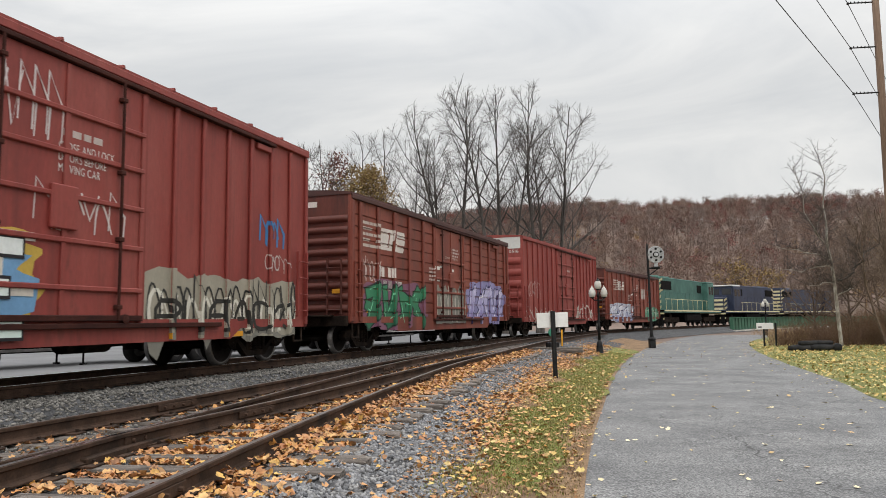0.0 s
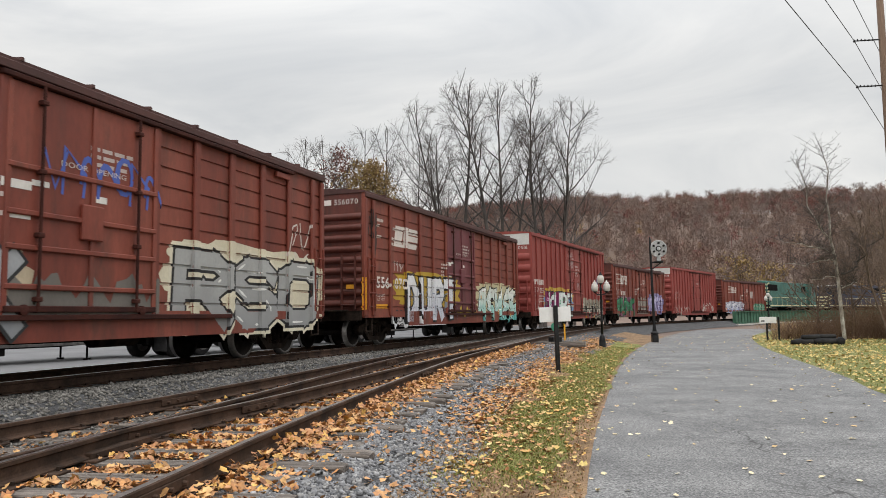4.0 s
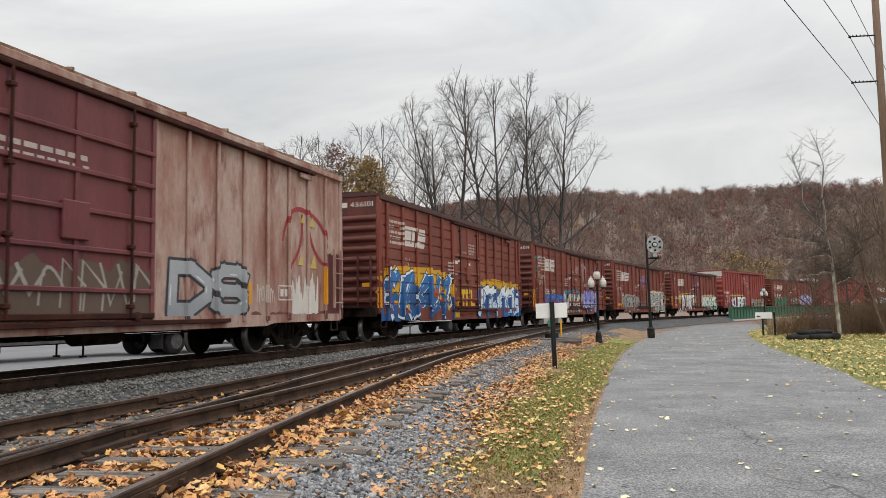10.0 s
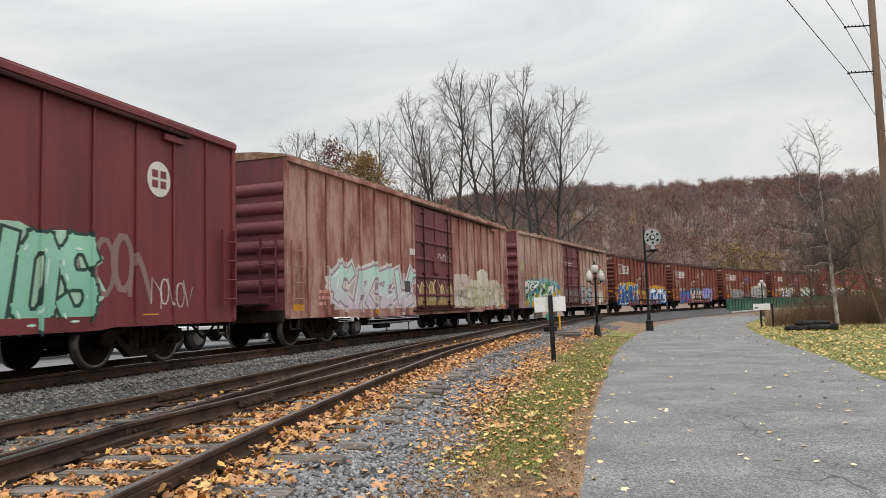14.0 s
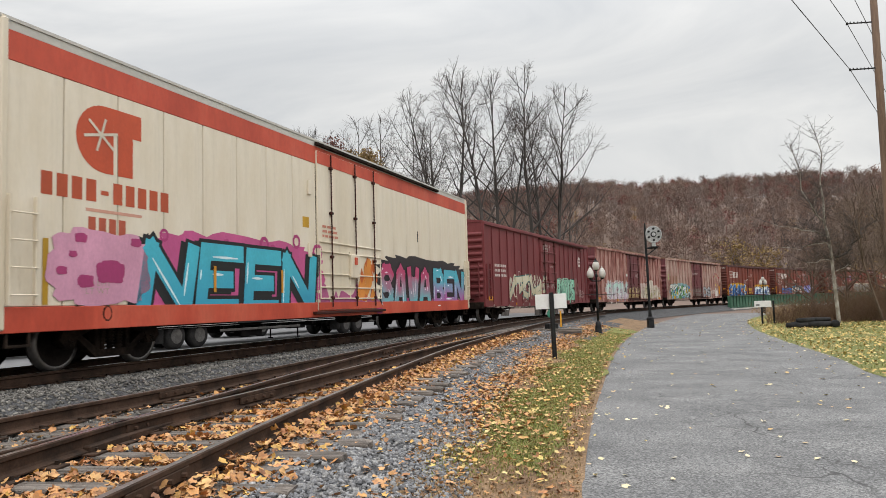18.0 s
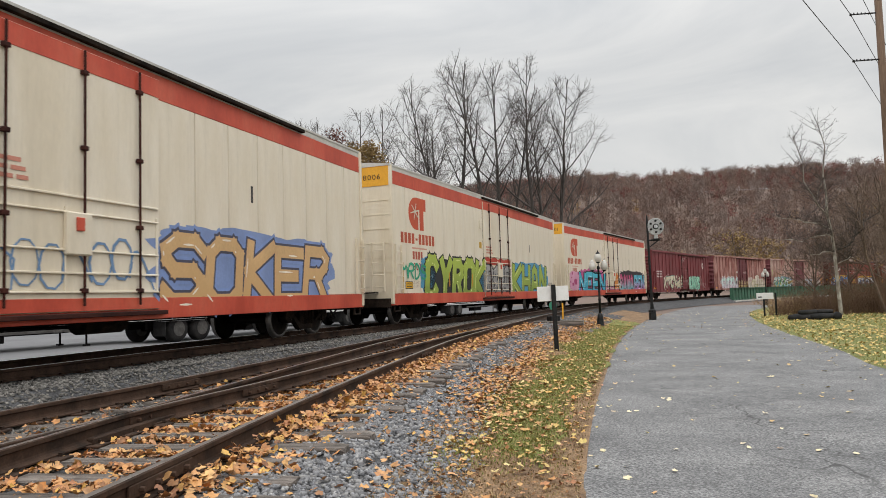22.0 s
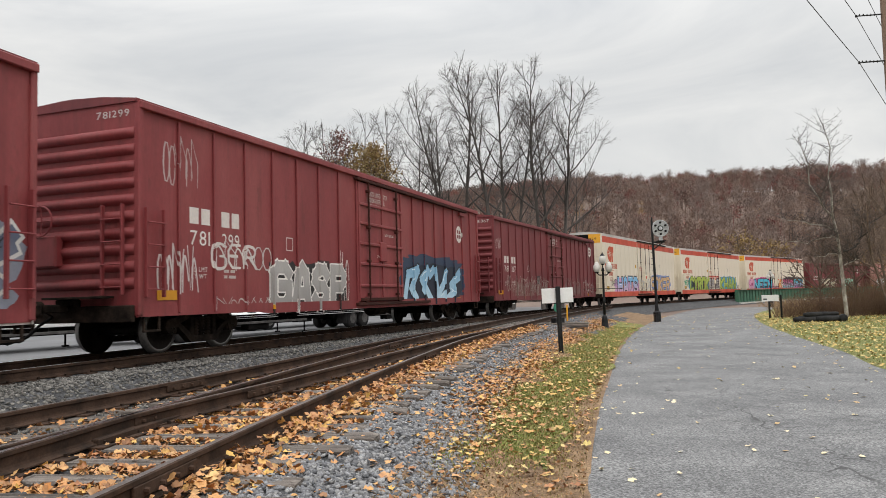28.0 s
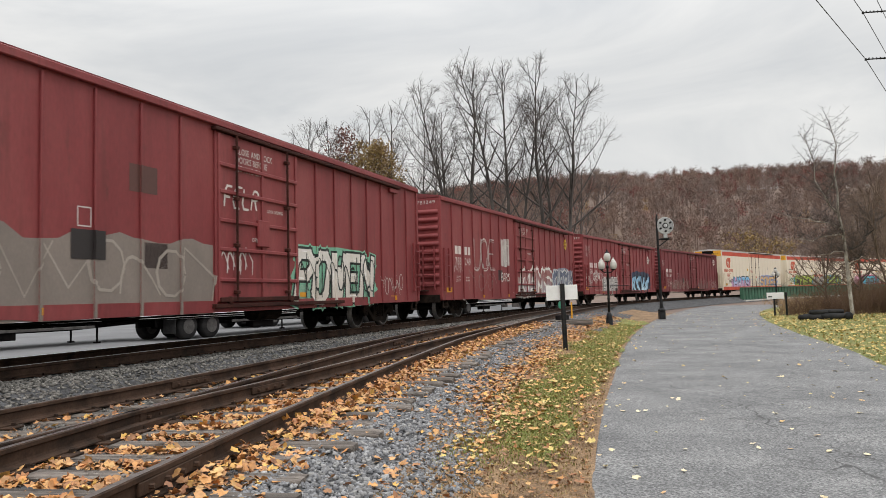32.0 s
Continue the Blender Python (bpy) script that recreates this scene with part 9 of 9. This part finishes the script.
def joint(rows, y, off, label="bolted joint bar"):
    """A pair of fish plates with bolts at a rail joint."""
    x0, y0 = beside(rows, y, off)
    x1, y1 = beside(rows, y + 0.1, off)
    j = part("joint_bar", Build().box(-0.42, 0.42, 0.014, 0.04, -0.13, -0.045, c=0.006).box(-0.42, 0.42, -0.04, -0.014, -0.13, -0.045, c=0.006), M_RAIL, siding, label, pose(x0, y0, siding_z(y), 0, 0, math.degrees(math.atan2(y1 - y0, x1 - x0))))
    for k in range(4):
        part("bolt", shared("bolt", lambda: Build().turned([(0.018, -0.075), (0.02, -0.04), (0.02, 0.04), (0.016, 0.06)], 6, axis="y").mesh("bolt", M_RAIL)), M_RAIL, j, at=(-0.3 + 0.2 * k, 0, -0.088))


for rows, y, off in ((RAIL_D, 14.3, 0), (RAIL_D, 5.0, 0), (RAIL_B, 10.6, 0), (RAIL_B, 22.0, 0), (RAIL_B, 10.2, OFF), (RAIL_D, 7.6, -OFF), (RAIL_D, 17.0, -OFF), (RAIL_B, 5.9, OFF)):
    joint(rows, y, off)
# frog casting where the two inner rails cross
fx, fy = beside(RAIL_D, 7.3, -OFF)
part("frog", Build().box(-0.09, 0.09, -0.8, 0.8, -0.19, -0.12, c=0.01), M_RAIL, siding, "cast steel frog", pose(fx + 0.02, fy, siding_z(7.3), 0, 0, -9))


def scatter(n, seed, box, keep):
    """Random places in a box that keep(x, y) lets through, with their heights."""
    r = np.random.RandomState(seed)
    out = []
    x0, x1, y0, y1 = box
    while len(out) < n:
        x, y = r.uniform(x0, x1), r.uniform(y0, y1)
        z = keep(x, y, r)
        if z is not None:
            out.append((x, y, z))
    return np.array(out)


OCT = np.array([(1, 0, 0), (-1, 0, 0), (0, 1, 0), (0, -1, 0), (0, 0, 1), (0, 0, -1)], float)
OCTF = np.array([(0, 2, 4), (2, 1, 4), (1, 3, 4), (3, 0, 4), (2, 0, 5), (1, 2, 5), (3, 1, 5), (0, 3, 5)])
CUB = np.array([(x, y, z) for x in (-1, 1) for y in (-1, 1) for z in (-1, 1)], float) * 0.66
CUBF = np.array([(0, 1, 3), (0, 3, 2), (4, 6, 7), (4, 7, 5), (0, 4, 5), (0, 5, 1), (2, 3, 7), (2, 7, 6), (0, 2, 6), (0, 6, 4), (1, 5, 7), (1, 7, 3)])


def stones(name, label, pts, seed, lo, hi, mat):
    r = np.random.RandomState(seed)
    vs, fs, base = [], [], 0
    for shape, faces, part_pts in ((OCT, OCTF, pts[::2]), (CUB, CUBF, pts[1::2])):
        n, k = len(part_pts), len(shape)
        size = r.uniform(lo, hi, (n, 1, 1)) * np.stack([r.uniform(0.7, 1.3, n), r.uniform(0.6, 1.1, n), r.uniform(0.5, 0.9, n)], 1)[:, None, :]
        v = (shape[None] + r.normal(0, 0.20, (n, k, 3))) * size
        a, b = r.uniform(0, 6.28, n), r.uniform(-0.6, 0.6, n)
        ca, sa, cb, sb = np.cos(a)[:, None], np.sin(a)[:, None], np.cos(b)[:, None], np.sin(b)[:, None]
        x, y, z = v[..., 0], v[..., 1] * cb - v[..., 2] * sb, v[..., 1] * sb + v[..., 2] * cb
        v = np.stack([x * ca - y * sa, x * sa + y * ca, z], 2) + part_pts[:, None, :] + np.array([0, 0, 0.3 * lo])
        vs.append(v.reshape(-1, 3))
        fs.append((np.arange(n) * k)[:, None, None] + faces[None] + base)
        base += n * k
    solid(name, array_mesh(name, np.concatenate(vs), np.concatenate([f.reshape(-1, 3) for f in fs]), mat), mat, label, "gravel", kind="stuff")


def on_shoulder(x, y, r):
    d = x - curve_at(RAIL_D, y)
    if d < 0.10 or d > 1.9 + 0.25 * noise.noise(Vector((x * 2, y * 2, 0))) or x > road_left(y) - 0.1:
        return None
    if d > 1.45 and r.uniform() < (d - 1.45) * 1.6:
        return None
    if r.uniform() > min(1, (8.5 / y) ** 1.6):
        return None
    return bed_z(x, y) if d < 1.4 else max(bed_z(x, y), verge_z(x, y))


def between_tracks(x, y, r):
    b = curve_at(RAIL_B, y)
    s, o = along(x, y)
    if x > b + 0.25 or o < 1.0 or r.uniform() > min(1, (11 / y) ** 1.4):
        return None
    return bed_z(x, y)


def in_siding(x, y, r):
    b, d = curve_at(RAIL_B, y), curve_at(RAIL_D, y)
    return bed_z(x, y) if b < x < d else None


stones("ballast_stones", "loose blue-grey crushed ballast stones beside the siding", scatter(19000, 3, (-2.2, 9, 4.2, 34), on_shoulder), 4, 0.016, 0.034, M_STONE)
stones("ballast_stones", "dusty grey ballast stones between the two tracks", scatter(13000, 5, (-7.5, 4, 6.0, 34), between_tracks), 6, 0.018, 0.036, M_STONE2)
stones("ballast_stones", "dark ballast stones between the siding's ties", scatter(4200, 7, (-6, 2, 4.0, 22), in_siding), 8, 0.016, 0.030, M_STONE2)

LOBES = [(0.0, -0.9), (0.7, -0.62), (0.5, -0.05), (1.0, 0.3), (0.0, 1.05), (-0.95, 0.35), (-0.5, -0.1), (-0.75, -0.6)]


def leaves(name, label, pts, seed, lo, hi, mat, tilt=0.35, lift=0.012):
    r = np.random.RandomState(seed)
    n, k = len(pts), len(LOBES)
    L = np.array(LOBES)
    s = r.uniform(lo, hi, n)
    sh = L[None] * (1 + r.normal(0, 0.12, (n, k, 2))) * s[:, None, None]
    curl = r.uniform(-0.2, 0.5, n)[:, None]
    rad = np.linalg.norm(sh, axis=2)
    z = curl * rad * rad / s[:, None] + rad * r.normal(0, 0.16 if tilt > 0.25 else 0.05, (n, k))
    v = np.concatenate([np.stack([sh[..., 0], sh[..., 1], z], 2), np.zeros((n, 1, 3))], 1)
    a, b, c = r.uniform(0, 6.28, n), r.normal(0, tilt, n), r.normal(0, tilt, n)
    ca, sa, cb, sb, cc, sc = (q[:, None] for q in (np.cos(a), np.sin(a), np.cos(b), np.sin(b), np.cos(c), np.sin(c)))
    x, y, z = v[..., 0], v[..., 1], v[..., 2]
    y, z = y * cb - z * sb, y * sb + z * cb
    x, z = x * cc - z * sc, x * sc + z * cc
    x, y = x * ca - y * sa, x * sa + y * ca
    v = np.stack([x, y, z], 2)
    v[..., 2] -= v[..., 2].min(1, keepdims=True) * 0.7
    v += pts[:, None, :] + np.array([0, 0, lift])
    f = np.array([(i, (i + 1) % k, k) for i in range(k)])
    fs = (np.arange(n) * (k + 1))[:, None, None] + f[None]
    solid(name, array_mesh(name, v.reshape(-1, 3), fs.reshape(-1, 3), mat), mat, label, "leaves", kind="stuff")


def on_tie(x, y):
    """Whether a place lies on one of the siding's ties."""
    xd = curve_at(RAIL_D, y)
    slope = (curve_at(RAIL_D, y + 0.3) - xd) / 0.3
    k = ((y + slope * (x - xd) - 0.6) / 0.54) % 1.0
    return min(k, 1 - k) < 0.22


def litter(x, y, r):
    """Drifts of leaves along the siding's right rail and in its ties."""
    d = x - curve_at(RAIL_D, y)
    if on_tie(x, y) and r.uniform() < 0.9 - 0.5 * smooth(0.4, 0.1, abs(d - 0.06)):
        return None
    if -1.4 < d < -0.08:
        if r.uniform() > (0.62 + 0.7 * noise.noise(Vector((x * 2.2, y * 2.2, 4)))) * (0.5 if y > 14 else 1):
            return None
        return bed_z(x, y) + (0.05 if on_tie(x, y) else r.uniform(0, 0.02))
    if 0.06 < d < 0.85:
        if r.uniform() > smooth(0.8, 0.3, d) * (0.6 + 0.6 * noise.noise(Vector((x, y * 1.2, 6))) + 0.3 * smooth(0.4, 0.1, d)):
            return None
        return bed_z(x, y) + r.uniform(0.0, 0.09) * smooth(0.6, 0.05, d) + (0.045 if on_tie(x, y) else 0)
    return None


def litter_far(x, y, r):
    b = curve_at(RAIL_B, y)
    d = x - b
    if 0.08 < d < 1.35 and r.uniform() < 0.3 + 0.5 * noise.noise(Vector((x * 2, y * 2, 9))):
        return bed_z(x, y) + r.uniform(0, 0.04)
    return None


def drift(x, y, r):
    """The orange drift between the ballast and the grass."""
    d = x - curve_at(RAIL_D, y)
    c = 1.75 + 0.15 * math.sin(y * 0.9)
    if x > road_left(y) - 0.25 or abs(d - c) > 0.85 or r.uniform() > math.exp(-((d - c) / 0.38) ** 2) * smooth(6.5, 11, y) * (0.55 + 0.6 * noise.noise(Vector((x * 1.3, y * 0.8, 7)))):
        return None
    return max(bed_z(x, y), verge_z(x, y)) + r.uniform(0, 0.02)


def stray(x, y, r):
    d = x - curve_at(RAIL_D, y)
    if d < 0.3 or x > road_left(y) - 0.02 or r.uniform() > min(1, 9 / y):
        return None
    return max(bed_z(x, y), verge_z(x, y) if d > 1.35 else 0) + 0.012


def on_road(x, y, r):
    a, b = road_left(y), road_right(y)
    if not a < x < b:
        return None
    e = min(x - a, b - x)
    if r.uniform() > 0.09 + math.exp(-e / 0.25) * 0.9:
        return None
    return lane_z(x, y) + 0.004


def drift_wide(x, y, r):
    d = x - curve_at(RAIL_D, y)
    if d < 1.3 or x > road_left(y) - 0.02 or r.uniform() > min(1, 9 / y) * (0.6 + 0.6 * noise.noise(Vector((x * 1.6, y * 1.6, 8)))):
        return None
    return max(bed_z(x, y), verge_z(x, y)) + 0.006


def on_lawn(x, y, r):
    d = x - road_right(y)
    if d < -0.05 or d > 14:
        return None
    return lawn_z(x, y) + 0.02


leaves("fallen_leaves", "drifts of curled orange maple leaves along the siding", scatter(10500, 11, (-4, 6, 4.0, 26), litter), 12, 0.022, 0.048, M_LEAF, 0.38)
leaves("fallen_leaves", "orange and tan leaves caught between the far rails", scatter(1500, 13, (-6, 2, 6.0, 24), litter_far), 14, 0.022, 0.045, M_LEAF, 0.38)
leaves("fallen_leaves", "thick drift of orange leaves at the ballast's foot", scatter(4300, 15, (-1.2, 8, 5.0, 36), drift), 16, 0.02, 0.043, M_LEAF, 0.26)
leaves("fallen_leaves", "stray tan leaves on ballast and grass", scatter(1500, 17, (-2, 9, 4.2, 40), stray), 18, 0.022, 0.043, M_LEAF, 0.26)
leaves("fallen_leaves", "pale dry leaves scattered on the asphalt lane", scatter(560, 19, (0, 20, 5.0, 50), on_road), 20, 0.02, 0.042, M_LEAFP, 0.2, 0.004)
leaves("fallen_leaves", "yellow leaves strewn over the lawn", scatter(11000, 21, (7, 34, 9.0, 48), on_lawn), 22, 0.028, 0.056, M_LEAFY, 0.26)

leaves("fallen_leaves", "yellow and tan leaves lying on the green verge", scatter(620, 25, (-0.5, 9, 6.2, 36), lambda x, y, r: verge_z(x, y) + 0.03 if 0.0 < road_left(y) - x < 1.5 and x - curve_at(RAIL_D, y) > 1.5 and r.uniform() < min(1, 11 / y) else None), 26, 0.02, 0.042, M_LEAFY, 0.26)


leaves("leaf_litter", "crumbled brown leaf bits between ties and stones", scatter(7500, 41, (-5, 6, 4.0, 24), lambda x, y, r: litter(x, y, r) or litter_far(x, y, r)), 42, 0.008, 0.02, M_CRUMB, 0.4)
leaves("leaf_litter", "crumbled brown leaf bits on the bare verge", scatter(5200, 43, (-1.2, 7, 4.6, 26), drift_wide), 44, 0.007, 0.018, M_CRUMB, 0.3)


def blades(name, label, pts, seed, lo, hi, mat):
    r = np.random.RandomState(seed)
    n = len(pts)
    h, w = r.uniform(lo, hi, n), r.uniform(0.004, 0.008, n)
    a = r.uniform(0, 6.28, n)
    t = np.stack([np.cos(a), np.sin(a), np.zeros(n)], 1)
    u = np.stack([-np.sin(a), np.cos(a), np.zeros(n)], 1)
    lean = r.uniform(0.1, 0.9, n)[:, None]
    top = pts + np.array([0, 0, 1.0]) * h[:, None] + t * lean * h[:, None]
    mid = pts + np.array([0, 0, 0.55]) * h[:, None] + t * lean * 0.3 * h[:, None]
    v = np.stack([pts - u * w[:, None], pts + u * w[:, None], mid + u * w[:, None] * 0.8, top, mid - u * w[:, None] * 0.8], 1)
    f = np.array([(0, 1, 2), (0, 2, 4), (4, 2, 3)])
    fs = (np.arange(n) * 5)[:, None, None] + f[None]
    solid(name, array_mesh(name, v.reshape(-1, 3), fs.reshape(-1, 3), mat), mat, label, "grass", kind="stuff")


def verge_grass(x, y, r):
    d, e = x - curve_at(RAIL_D, y), road_left(y) - x
    w = 1.0 + 0.22 * math.sin(y * 1.3) + 0.12 * math.sin(y * 3.7)
    if d < 1.5 or e < 0.05:
        return None
    inner = 0.35 - 0.28 * smooth(10, 16, y)
    k = (0.05 + smooth(inner - 0.2, inner + 0.15, e) * smooth(w + 0.55, w + 0.1, e)) * smooth(6.0, 8.0, y)
    return verge_z(x, y) + 0.012 if r.uniform() < k * min(1, 10 / y) else None


blades("grass", "short green and straw grass of the verge", scatter(42000, 31, (-0.5, 8, 5.5, 32), verge_grass), 32, 0.012, 0.030, M_GRASS)
blades("dry_grass", "flattened straw-coloured grass on the bare verge", scatter(15000, 35, (-1.0, 6, 4.6, 20), drift_wide), 36, 0.010, 0.028, M_STRAW)
blades("grass", "short green and straw grass of the lawn", scatter(16000, 33, (7, 26, 11, 42), lambda x, y, r: lawn_z(x, y) if x > road_right(y) + 0.05 and r.uniform() < min(1, 15 / y) else None), 34, 0.04, 0.09, M_GRASS)


# ---- what moves ----
def motions():
    times = [i * 0.5 for i in range(65)]
    for ob, back, base in ROLL:
        walk(ob, [(t, car_pose(train_at(t) - back, base)) for t in times])
    # wheels turn as far as the train has rolled
    turns = [i / 15 for i in range(481)]
    rolled = [(train_at(t) - train_at(0)) / 0.42 for t in turns]
    for w in AXLES:
        x, y, z = w.matrix_basis.translation
        walk(w, [(t, Matrix.Translation((x, y, z)) @ Matrix.Rotation(q, 4, "Y")) for t, q in zip(turns, rolled)])


motions()
